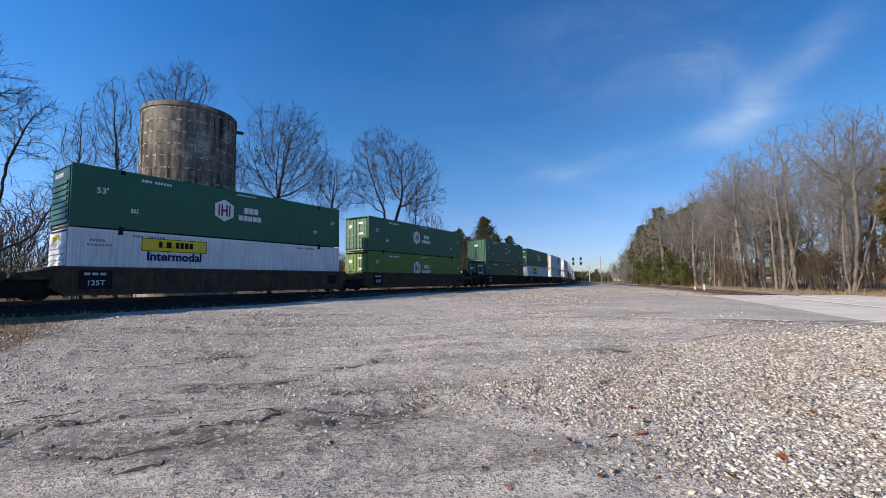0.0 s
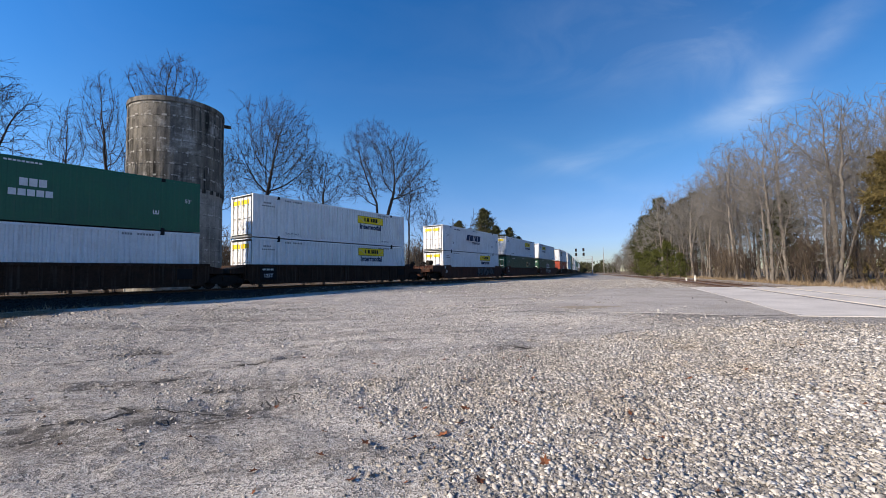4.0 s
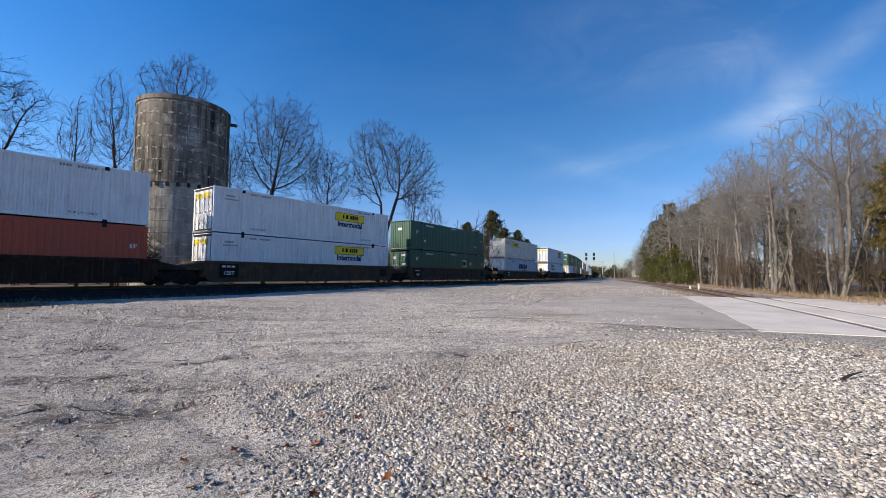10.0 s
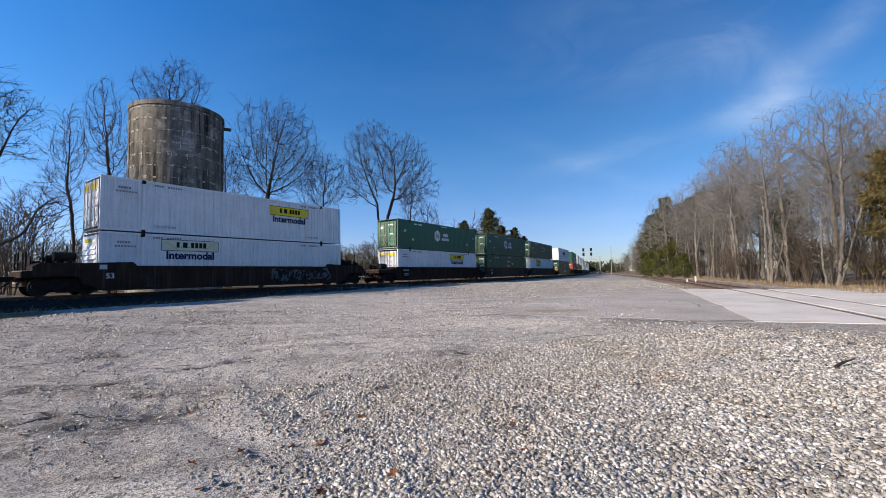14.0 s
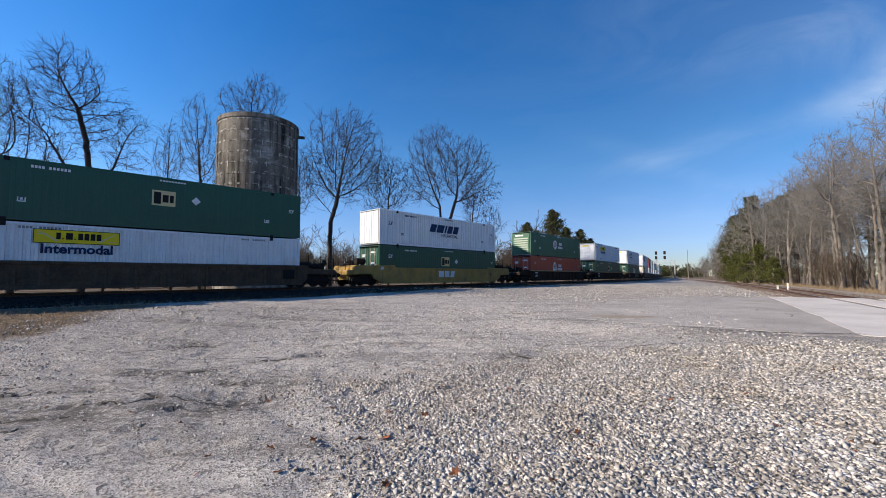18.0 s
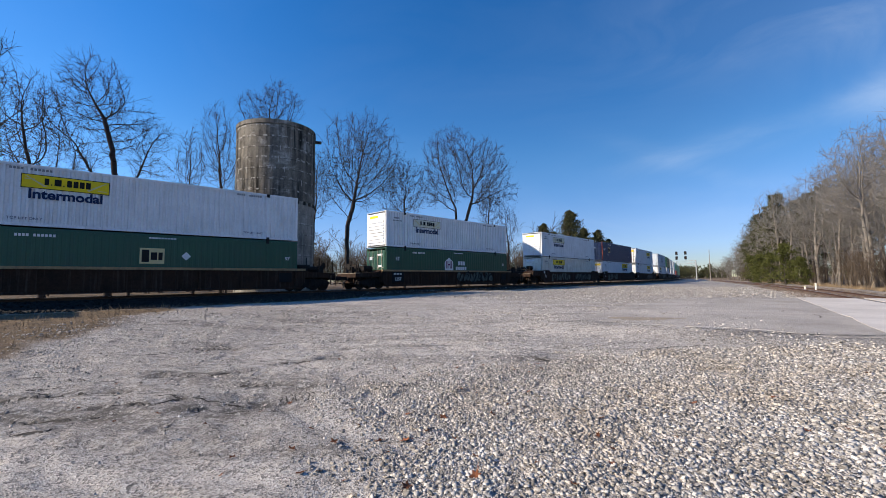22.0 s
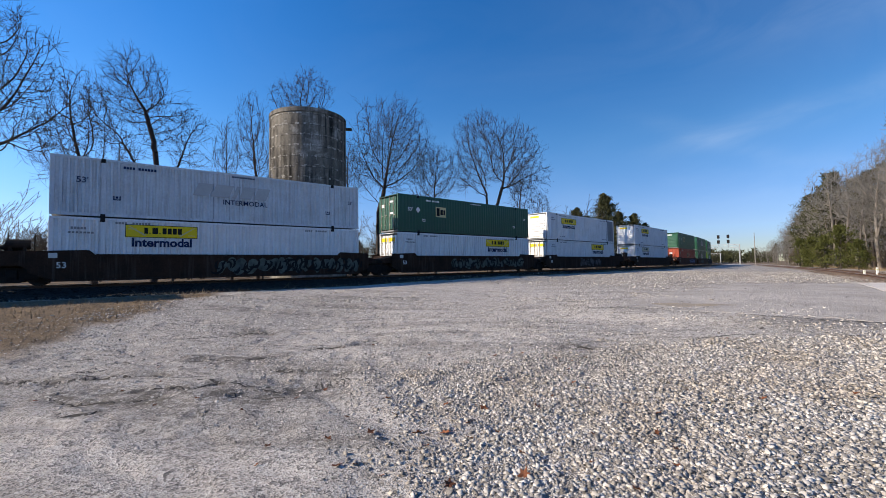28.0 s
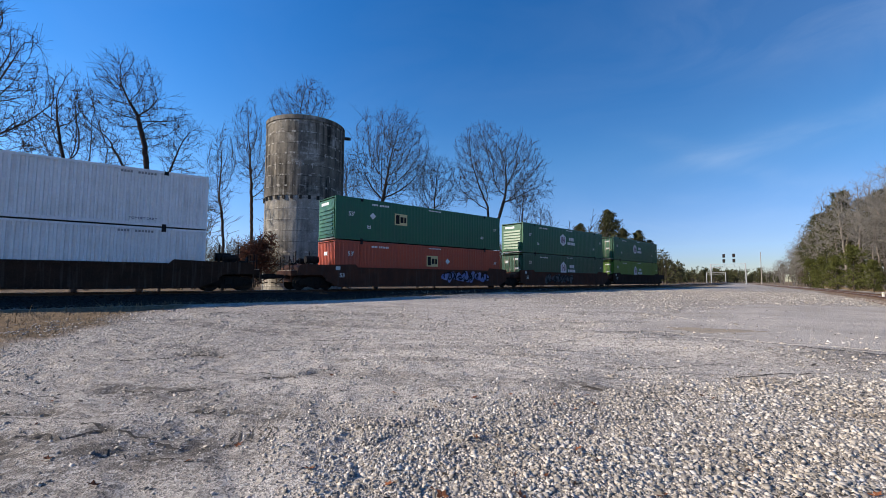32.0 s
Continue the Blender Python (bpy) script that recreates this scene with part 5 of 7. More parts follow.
def build_wagon(paint, style, front_coupled, rear_coupled, tags=(), top_tone=None):
    """A well wagon. Origin: rail level under the middle of the well. The seen side is at -y."""
    mat = M[paint]
    names = {"wellbrown": "dark brown", "wellgrey": "dusty grey-brown", "wellred": "oxide red", "wellyellow": "dirty yellow", "welltan": "dirty tan"}
    car = empty("well_wagon", label=f"{names[paint]} well wagon with {'ribbed' if style == 'rib' else 'smooth'} steel sides", category="rail wagon", group="wagons of the train")
    top = 1.50 if style == "rib" else 1.42
    # tan top chord, its paint lightened for the sun that catches it
    chord_mat = M[top_tone] if top_tone else mat
    for a in (-1, 1):
        m = pose(0, 1.40 * a, 0, 0, 0, 0 if a < 0 else 180)
        if style == "rib":
            part("side_plate", cached(("sp", paint), lambda: Shape().prism([(-8.5, 0.5), (-8.2, 0.24), (8.2, 0.24), (8.5, 0.5), (8.5, 1.45), (-8.5, 1.45)], -0.035, 0.02).mesh("side_plate", mat)), car, "", m)
            part("top_chord", cached(("tc", chord_mat.name), lambda: Shape().rounded(-8.6, 8.6, -0.12, 0.04, 1.38, 1.52, 0.02).mesh("top_chord", chord_mat)), car, "", m)
            part("bottom_chord", cached(("bc", paint), lambda: Shape().rounded(-8.25, 8.25, -0.11, 0.02, 0.2, 0.34, 0.02).mesh("bottom_chord", mat)), car, "", m)
            rib = cached(("wr", paint), lambda: Shape().box(-0.06, 0.06, -0.105, -0.03, 0.33, 1.39, 0.01).mesh("rib", mat))
            for i in range(15):
                part("rib", rib, car, "", m @ pose(-7.9 + i * 15.8 / 14, 0, 0))
        else:
            part("side_plate", cached(("sps", paint), lambda: Shape().prism([(-8.75, 0.62), (-7.9, 0.24), (7.9, 0.24), (8.75, 0.62), (8.75, 1.62), (6.6, 1.70), (6.35, 1.46), (-6.35, 1.46), (-6.6, 1.70), (-8.75, 1.62)], -0.06, 0.02).mesh("side_plate", mat)), car, "", m)
            part("top_chord", cached(("tcs", chord_mat.name), lambda: Shape().rounded(-6.35, 6.35, -0.10, 0.03, 1.40, 1.50, 0.02).mesh("top_chord", chord_mat)), car, "", m)
            part("bottom_chord", cached(("bcs", paint), lambda: Shape().rounded(-7.9, 7.9, -0.10, 0.02, 0.19, 0.30, 0.02).mesh("bottom_chord", mat)), car, "", m)
    part("well_floor", cached(("wf", paint), lambda: (lambda s: [s.box(-8.1, 8.1, -1.3, -0.95, 0.26, 0.38), s.box(-8.1, 8.1, 0.95, 1.3, 0.26, 0.38)] + [s.box(x - 0.2, x + 0.2, -1.3, 1.3, 0.24, 0.40) for x in (-7.6, -5, -2.5, 0, 2.5, 5, 7.6)] and s)(Shape()).mesh("well_floor", mat)), car)
    for a, coupled in ((-1, front_coupled), (1, rear_coupled)):
        reach = 10.9 if coupled else 9.55
        turn = pose(0, 0, 0, 0, 0, 180 if a < 0 else 0)
        part("end_platform", cached(("ep", paint, coupled), lambda: (lambda s: s.prism([(8.3, 0.95), (9.1, 0.92), (reach, 0.92), (reach, 1.22), (9.0, 1.32), (8.3, 1.50)], -1.25, 1.25).box(8.35, 8.6, -1.38, 1.38, 0.55, 1.5))(Shape()).mesh("end_platform", mat)), car, "", turn)
        # lower box is added: it closes the gap that shadow blackens above the bogie
        part("end_sill", cached(("es", paint, coupled), lambda: Shape().box(8.4, reach + 0.05, -0.3, 0.3, 0.74, 0.94).box(8.45, reach - 0.25, -0.62, 0.62, 0.5, 0.93, 0.04).mesh("end_sill", mat)), car, "", turn)
        lift = pose(0, 0, 0.36 if style == "smooth" else 0)
        if coupled and style == "smooth":
            part("end_body", cached(("eb", paint), lambda: Shape().prism([(8.55, 0.60), (9.0, 0.96), (10.55, 0.96), (10.55, 1.45), (10.3, 1.62), (8.55, 1.62)], -1.43, 1.43).mesh("end_body", mat)), car, "", turn)
        if coupled:
            part("coupler", cached("coup", lambda: Shape().rounded(10.9, 11.75, -0.12, 0.12, 0.74, 0.98, 0.03).rounded(11.45, 11.85, -0.2, 0.2, 0.7, 1.02, 0.04).mesh("coupler", M["bogie"])), car, "", turn)
            for y in (-1.1, -0.45, 0.5, 1.1):
                part("handrail", cached("hr", lambda: Shape().tube((10.75, 0, 1.1), (10.75, 0, 2.15), 0.03, n=6).mesh("handrail", M["bogie"])), car, "", turn @ pose(0, y, 0))
            part("handrail", cached("hr2", lambda: Shape().tube((10.75, -1.1, 1.75), (10.75, 1.1, 1.75), 0.025, n=6).mesh("handrail", M["bogie"])), car, "", turn)
            part("brake_box", cached("bs", lambda: Shape().rounded(9.9, 10.25, -0.75, -0.35, 1.2, 1.75, 0.04).mesh("brake_box", M["bogie"])), car, "dark hand-brake box", turn)
            part("brake_wheel", cached("bw", lambda: Shape().tube((10.3, -0.55, 1.75), (10.36, -0.55, 1.75), 0.26, n=14).mesh("brake_wheel", M["bogie"])), car, "", turn)
            part("brake_cylinder", cached("bcyl", lambda: Shape().tube((9.05, -0.55, 1.52), (9.75, -0.55, 1.52), 0.2, n=12).tube((9.75, -0.55, 1.52), (9.95, -0.55, 1.5), 0.12, 0.06, 8).box(9.1, 9.25, -0.7, -0.4, 1.2, 1.5).box(9.5, 9.65, -0.7, -0.4, 1.2, 1.5).mesh("brake_cylinder", M["bogie"])), car, "black brake cylinder on the deck", turn @ lift)
            part("air_reservoir", cached("bres", lambda: Shape().tube((8.75, 0.2, 1.62), (9.6, 0.2, 1.62), 0.24, n=12).box(8.9, 9.0, 0.0, 0.4, 1.25, 1.5).box(9.4, 9.5, 0.0, 0.4, 1.25, 1.5).mesh("air_reservoir", M["bogie"])), car, "dark air tank", turn @ lift)
            part("walkway", cached("walkw", lambda: (lambda q: [q.box(10.2, 10.85, -1.2 + 0.12 * i, -1.12 + 0.12 * i, 1.22, 1.26) for i in range(20)] and q)(Shape()).mesh("walkway", M["rust"])), car, "worn pale grating", turn)
            part("cut_lever", cached("cutl", lambda: Shape().tube((11.0, -1.3, 0.95), (11.05, -0.2, 0.9), 0.018, n=6).tube((11.0, -1.3, 0.95), (11.0, -1.32, 0.7), 0.018, n=6).mesh("cut_lever", M["bogie"])), car, "", turn)
            for px in (8.75, 9.7):
                part("stanchion", cached(("stan", px), lambda: Shape().tube((px, -1.2, 1.25), (px, -1.2, 2.25), 0.035, n=6).mesh("stanchion", M["bogie"])), car, "", turn @ lift)
            part("vent_pipe", cached("bv", lambda: Shape().tube((10.0, 0.3, 1.2), (10.0, 0.3, 1.95), 0.05, n=6).mesh("vent_pipe", M["bogie"])), car, "", turn)
            part("brake_hose", cached("bh", lambda: Shape().tube((11.0, 0.45, 0.85), (11.5, 0.5, 0.42), 0.03, n=6).tube((11.5, 0.5, 0.42), (11.85, 0.5, 0.5), 0.03, n=6).mesh("brake_hose", M["bogie"])), car, "", turn)
            part("step", cached("stp", lambda: Shape().box(10.5, 10.9, -1.45, -1.25, 0.42, 0.48).box(10.5, 10.54, -1.4, -1.3, 0.45, 1.1).box(10.86, 10.9, -1.4, -1.3, 0.45, 1.1).mesh("step", mat)), car, "", turn)
    build_bogie(car, -9.75 if not front_coupled else -9.3)
    if rear_coupled:
        build_bogie(car, 9.3)
    if style == "rib":
        part("load_panel", cached("lp", lambda: plate([rect(-0.62, 0.62, -0.42, 0.42)], M["signal"], 0.01)), car, "dark stencil panel", pose(-7.05, -1.512, 0.92))
        part("lettering", words("125T", 0.34, M["letterwhite"], 0.006), car, "white lettering", pose(-7.05, -1.525, 0.76))
        part("marking", cached("lpm", lambda: plate(row_of_blocks(3, 0.9, 0.12), M["fadewhite"], 0.003)), car, "", pose(-7.5, -1.525, 1.12))
        part("load_panel", cached("lp2", lambda: plate([rect(-0.4, 0.4, -0.3, 0.3)], M["signal"], 0.01)), car, "dark stencil panel", pose(7.2, -1.512, 0.92))
    else:
        if paint == "wellyellow":
            part("marking", cached("lpb", lambda: plate([rect(-0.8, -0.1, -0.18, 0.4), rect(0.05, 0.68, -0.18, 0.4), rect(0.8, 1.35, -0.18, 0.4, 0.15)], M["letterwhite"], 0.003)), car, "white block emblem", pose(-0.4, -1.478, 0.86))
        part("lettering", words("53", 0.40, M["letterwhite" if paint != "wellyellow" else "black"], 0.004), car, "", pose(-7.6 if paint != "wellyellow" else 6.9, -1.475, 0.95))
        part("marking", cached("mk53", lambda: plate([rect(-0.16, 0.16, -0.12, 0.12)], M["fadewhite"], 0.003)), car, "", pose(-7.9, -1.475, 1.42))
    for i, (x, kind, z) in enumerate(tags):
        spray(car, pose(x, -1.525 if style == "rib" else -1.475, z), kind, 100 + int(10 * abs(x)) + i)
    return car


# where each wagon's stack starts along the track at 0 s, its load and its build
TRAIN = [
    # first stack is unseen, added so the train's shadow reaches on to the left
    (3.7, ("white", "panel", 4.5, "louvre"), ("white", "panel", 4.5, "door"), "wellgrey", "rib", True, False, ()),
    (23.2, ("green", "hexagon", 7.1, "louvre"), ("white", "panel", 4.5, "louvre"), "wellgrey", "rib", False, False, ()),
    (42.65, ("green", "hexagon", 7.15, "door"), ("lime", "hexagon", 7.15, "door"), "wellgrey", "rib", False, True, ()),
    (65.99, ("green", "square", 8.0, "plain"), ("deepgreen", "square", 10.95, "door"), "wellbrown", "rib", True, False, ()),
    (85.52, ("green", "hexagon", 7.15, "door"), ("white", "panel", 4.5, "louvre"), "wellbrown", "rib", False, False, ()),
    (105.05, ("white", "panel", 11.35, "door"), ("white", "panel", 11.4, "door"), "wellbrown", "rib", False, True, ()),
    (128.4, ("white", "slant", 7.9, "door"), ("white", "panel", 11.4, "door"), "wellred", "smooth", True, False, ((3.2, "graffiti", 0.9),)),
    (147.83, ("white", "panel", 11.45, "door"), ("deepgreen", "square", 10.95, "door"), "wellred", "smooth", False, False, ()),
    (167.31, ("white", "panel", 4.5, "louvre"), ("deepgreen", "house", 7.2, "door"), "wellred", "smooth", False, True, ((-0.6, "graffitiwhite", 0.95),)),
    (190.79, ("white", "panelpale", 4.45, "louvre"), ("orange", "house", 6.9, "plain"), "wellbrown", "rib", True, False, ()),
    (210.42, ("white", "panel", 11.4, "door"), ("white", "panel", 11.4, "door"), "wellgrey", "rib", False, False, ()),
    (229.97, ("deepgreen", "none", 7.0, "plain"), ("deepgreen", "square", 10.95, "door"), "wellgrey", "rib", False, True, ()),
    (253.53, ("cream", "panelshort", 4.4, "louvre"), ("palegrey", "slant", 7.95, "plain"), "wellgrey", "rib", True, True, (), "welltan"),
    (276.94, ("white", "panel", 11.3, "door"), ("white", "panelpale", 4.5, "louvre"), "wellbrown", "smooth", True, True, ((4.2, "graffiti", 0.9),)),
    (300.47, ("green", "hexagon", 7.1, "door"), ("white", "panel", 11.35, "door"), "wellbrown", "rib", True, False, ()),
    (320.03, ("deepgreen", "hexagon", 7.12, "door"), ("deepgreen", "square", 8.0, "door"), "wellgrey", "rib", False, False, ()),
    (339.48, ("deepgreen", "square", 8.1, "door"), ("white", "panel", 4.6, "louvre"), "wellgrey", "rib", False, True, ()),
    (362.46, ("white", "slant", 7.85, "plain"), ("deepgreen", "square", 8.0, "door"), "wellyellow", "smooth", True, True, ()),
    (386.55, ("green", "hexagon", 7.15, "louvre"), ("orange", "house", 6.85, "door"), "wellbrown", "rib", True, True, (), "welltan"),
    (409.98, ("white", "panel", 4.5, "louvre"), ("deepgreen", "square", 8.05, "door"), "wellbrown", "rib", True, True, (), "welltan"),
    (433.49, ("white", "panelpale", 4.5, "louvre"), ("deepgreen", "house", 7.2, "door"), "wellbrown", "rib", True, True, ((2.6, "graffitigreen", 0.9),), "welltan"),
    (457.12, ("white", "panelpale", 4.5, "louvre"), ("cream", "panel", 4.4, "louvre"), "wellbrown", "smooth", True, False, ((-3.4, "graffitigreen", 0.85), (3.4, "graffitigreen", 0.85))),
    (476.69, ("blue", "square", 3.15, "plain"), ("white", "panel", 11.4, "door"), "wellbrown", "smooth", False, False, ((-4.0, "graffitigreen", 0.85),)),
    (496.03, ("white", "panel", 11.45, "door"), ("white", "panel", 11.45, "louvre"), "wellbrown", "smooth", False, True, ((3.5, "graffiti", 0.85),)),
    (519.65, ("palegrey", "slantpale", 7.9, "plain"), ("white", "panel", 4.5, "louvre"), "wellbrown", "smooth", True, False, ((1.5, "graffitigreen", 0.85), (5.5, "graffitigreen", 0.85))),
    (539.17, ("deepgreen", "square", 4.35, "door"), ("white", "panel", 11.4, "door"), "wellbrown", "smooth", False, False, ((0.0, "graffitigreen", 0.85), (4.4, "graffitigreen", 0.85))),
    (558.72, ("white", "panel", 4.5, "louvre"), ("white", "panel", 11.4, "door"), "wellbrown", "smooth", False, True, ((1.2, "graffiti", 0.85),)),
    (582.25, ("white", "panel", 4.55, "louvre"), ("white", "panelpale", 4.55, "louvre"), "wellbrown", "smooth", True, True, ()),
    (605.89, ("green", "square", 5.25, "louvre"), ("orange", "square", 8.25, "plain"), "wellred", "smooth", True, False, ((3.8, "graffitiblue", 0.95),)),
    (625.45, ("green", "hexagon", 7.15, "louvre"), ("deepgreen", "house", 7.15, "door"), "wellred", "smooth", False, False, ((-2.0, "graffiti", 0.85),)),
    (644.69, ("green", "hexagon", 7.15, "door"), ("lime", "house", 7.15, "door"), "wellbrown", "smooth", False, True, ()),
]

rolling = []
for row in TRAIN:
    start, upper, lower, paint, style, fc, rc, tags = row[:8]
    wagon = build_wagon(paint, style, fc, rc, tags, row[8] if len(row) > 8 else None)
    rolling.append((wagon, start, RAIL_A))
    rolling.append((build_container(*lower, low=True), start, STACK_FLOOR - 0.03))
    rolling.append((build_container(*upper, tail=(start == 558.72)), start, STACK_SEAM + 0.05))


def run(t):
    """Metres that the train has gone at t seconds."""
    return 17.763436 * t + 0.018254558 * t ** 2 - 0.000466106 * t ** 3 + 1.904e-6 * t ** 4


def stack_pose(start, z, t):
    s = start - run(t)
    ax, ay, _ = side_a(s)
    bx, by, _ = side_a(s + LENGTH)
    h = math.atan2(bx - ax, by - ay)
    return pose((ax + bx) / 2 - 1.3 * math.cos(h), (ay + by) / 2 + 1.3 * math.sin(h), z, 0, 0, 90 - math.degrees(h))


def motions():
    for thing, start, z in rolling:
        walk(thing, [(t, stack_pose(start, z, t)) for t in range(33)])


# ---- trees ----
def tubes(segs, sides):
    """Tapered tubes for an array of segments: start, end, two radii."""
    segs = np.asarray(segs, float)
    a, b, ra, rb = segs[:, 0:3], segs[:, 3:6], segs[:, 6], segs[:, 7]
    w = b - a
    w = w / np.maximum(np.linalg.norm(w, axis=1, keepdims=True), 1e-9)
    ref = np.where(np.abs(w[:, 2:3]) < 0.9, np.array([[0, 0, 1.0]]), np.array([[1.0, 0, 0]]))
    u = np.cross(w, ref)
    u /= np.linalg.norm(u, axis=1, keepdims=True)
    s = np.cross(w, u)
    ang = 2 * np.pi * np.arange(sides) / sides
    ring = np.cos(ang)[None, :, None] * u[:, None, :] + np.sin(ang)[None, :, None] * s[:, None, :]
    v = np.concatenate([a[:, None] + ra[:, None, None] * ring, b[:, None] + rb[:, None, None] * ring], 1)
    n = len(segs)
    base = (np.arange(n) * 2 * sides)[:, None]
    i = np.arange(sides)[None, :]
    f = np.stack([base + i, base + (i + 1) % sides, base + sides + (i + 1) % sides, base + sides + i], -1)
    return v.reshape(-1, 3), f.reshape(-1, 4)


def grow(seed, height, trunk_r, crown_from, spread, plan, lean=(0, 0), stems=1, up=0.25, wander=0.2, fine=0.012, reach=0.62):
    """Segments of a bare tree: thick limbs and thin twigs. plan: children per branch at each level."""
    r = random.Random(seed)
    thick, thin = [], []

    def branch(p, d, length, rad, level):
        n = 6 if level == 0 else (4 if level < 2 else (3 if level < len(plan) else (2 if len(plan) > 3 else 1)))
        step = length / n
        pts = [(Vector(p), rad)]
        d = Vector(d).normalized()
        tip = 0.10 if level == 0 else 0.2
        for i in range(n):
            d = (d + wander * (1.0 if level else 0.35) * Vector((r.uniform(-1, 1), r.uniform(-1, 1), r.uniform(-0.6, 0.8))) + Vector((0, 0, up * (0.15 if level == 0 else 0.22)))).normalized()
            q = pts[-1][0] + d * step
            pts.append((q, rad * (1 - (1 - tip) * (i + 1) / n)))
        for (a, ra), (b, rb) in zip(pts, pts[1:]):
            (thick if ra > 0.028 else thin).append((*a, *b, max(ra, fine * 1.25), max(rb, fine * 0.8)))
        if level >= len(plan):
            return
        kids = plan[level]
        for k in range(kids):
            f0 = crown_from if level == 0 else 0.22
            f = f0 + (1 - f0) * (k + r.uniform(0.1, 0.9)) / kids
            j = min(int(f * n), n - 1)
            u = f * n - j
            a, b = pts[j], pts[j + 1]
            pos, rr = a[0].lerp(b[0], u), a[1] + (b[1] - a[1]) * u
            axis_d = (b[0] - a[0]).normalized()
            side = axis_d.orthogonal().normalized()
            side.rotate(Matrix.Rotation(k * 2.4 + r.uniform(-0.6, 0.6), 3, axis_d))
            t = spread[min(level, len(spread) - 1)] * r.uniform(0.75, 1.25)
            nd = axis_d * math.cos(t) + side * math.sin(t)
            share = (reach if level == 0 else (0.60 if level == 1 else 0.66)) * (1.15 - 0.55 * (f - f0) / (1 - f0)) * r.uniform(0.75, 1.15)
            branch(pos, nd, length * share * (1 if level else 0.8), rr * (0.64 if level == 0 else 0.66) * r.uniform(0.8, 1.05), level + 1)

    for i in range(stems):
        a = i * 6.283 / max(stems, 1) + r.uniform(0, 1)
        off = 0.0 if stems == 1 else trunk_r * 1.3
        d0 = Vector((lean[0], lean[1], 1)) + (Vector() if stems == 1 else 0.16 * Vector((math.cos(a), math.sin(a), 0)))
        branch((off * math.cos(a), off * math.sin(a), -0.3), d0, height * (1 if i == 0 else r.uniform(0.8, 0.98)), trunk_r, 0)
    return thick, thin


def colony(seed, blobs, trunks, trunk_r, points=900, step=0.32, fine=0.011, twigs=2, twig_len=0.75, wander=0.17, shoots=0.5, firm=0.6):
    """Segments of a bare tree whose limbs grow from its trunks into the free room of its crown.
    blobs: centre and three radii of each part of the crown; trunks: courses of the stems."""
    r = np.random.default_rng(seed)
    vol = np.array([b[3] * b[4] * b[5] for b in blobs]) ** 0.8
    room = []
    for b, k in zip(blobs, np.maximum(8, points * vol / vol.sum()).astype(int)):
        d = r.normal(size=(k, 3))
        d /= np.linalg.norm(d, axis=1, keepdims=True)
        room.append(np.array(b[:3]) + d * r.uniform(0.05, 1.12, (k, 1)) ** 0.42 * np.array(b[3:]))
    room = np.concatenate(room)
    pts, par = [], []
    for course in trunks:
        last = -1
        if pts:
            gap = np.linalg.norm(np.array(pts) - np.array(course[0], float), axis=1)
            last = int(gap.argmin()) if gap.min() < 0.9 else -1
        for a, b in zip(course, course[1:]):
            a, b = np.array(a, float), np.array(b, float)
            n = max(1, int(np.linalg.norm(b - a) / step))
            for i in range(n):
                jig = r.normal(0, 0.025, 3) * (last >= 0)
                pts.append(a + (b - a) * i / n + jig)
                par.append(last)
                last = len(pts) - 1
    stop = 1.5 * step
    n = len(pts)
    top = n + 60000
    P3, up_of, way = np.zeros((top, 3)), np.full(top, -1), np.zeros((top, 3))
    P3[:n], up_of[:n] = pts, par
    near_d, near_i = np.full(len(room), 1e9), np.zeros(len(room), int)
    fresh = np.arange(n)
    for _ in range(160):
        q = P3[fresh]
        d = (room ** 2).sum(1)[:, None] + (q ** 2).sum(1)[None] - 2 * room @ q.T
        j = d.argmin(1)
        m = np.sqrt(np.maximum(d[np.arange(len(room)), j], 0))
        better = m < near_d
        near_d[better], near_i[better] = m[better], fresh[j[better]]
        keep = near_d > stop
        room, near_d, near_i = room[keep], near_d[keep], near_i[keep]
        if len(room) == 0:
            break
        host, back_i = np.unique(near_i, return_inverse=True)
        w = np.zeros((len(host), 3))
        np.add.at(w, back_i, (room - P3[near_i]) / near_d[:, None])
        w /= np.linalg.norm(w, axis=1, keepdims=True) + 1e-9
        back = np.where(up_of[host, None] >= 0, P3[host] - P3[up_of[host]], 0)
        back /= np.linalg.norm(back, axis=1, keepdims=True) + 1e-9
        w = w + firm * back + r.normal(0, wander, w.shape)
        w /= np.linalg.norm(w, axis=1, keepdims=True) + 1e-9
        new_way = (w * way[host]).sum(1) < 0.90
        host, w = host[new_way], w[new_way]
        if len(host) == 0 or n + len(host) > top:
            break
        way[host] = w
        fresh = np.arange(n, n + len(host))
        P3[fresh], up_of[fresh] = P3[host] + step * w, host
        n += len(host)
    pts, par = P3[:n], up_of[:n]
    load = np.where(np.bincount(par[par >= 0], minlength=n) == 0, 1.0, 0.0)
    for i in range(n - 1, -1, -1):
        if par[i] >= 0:
            load[par[i]] += load[i]
    rad = np.maximum(fine, trunk_r * (load / load.max()) ** 0.56)
    rad = rad * (1 + 0.35 * np.clip(1.0 - pts[:, 2] / 1.2, 0, 1))
    ok = par >= 0
    a, b = pts[par[ok]], pts[ok]
    segs = np.column_stack([a, b, np.minimum(rad[par[ok]], 1.5 * rad[ok]), rad[ok]])
    # side shoots on the limbs
    host = np.flatnonzero(ok & (load > 3) & (load < 0.30 * load.max()))
    host = np.repeat(host, 2)[r.random(2 * len(host)) < shoots]
    wood, wood_d = [pts[ok & (load <= 4)]], []
    d0 = pts[ok & (load <= 4)] - pts[par[ok & (load <= 4)]]
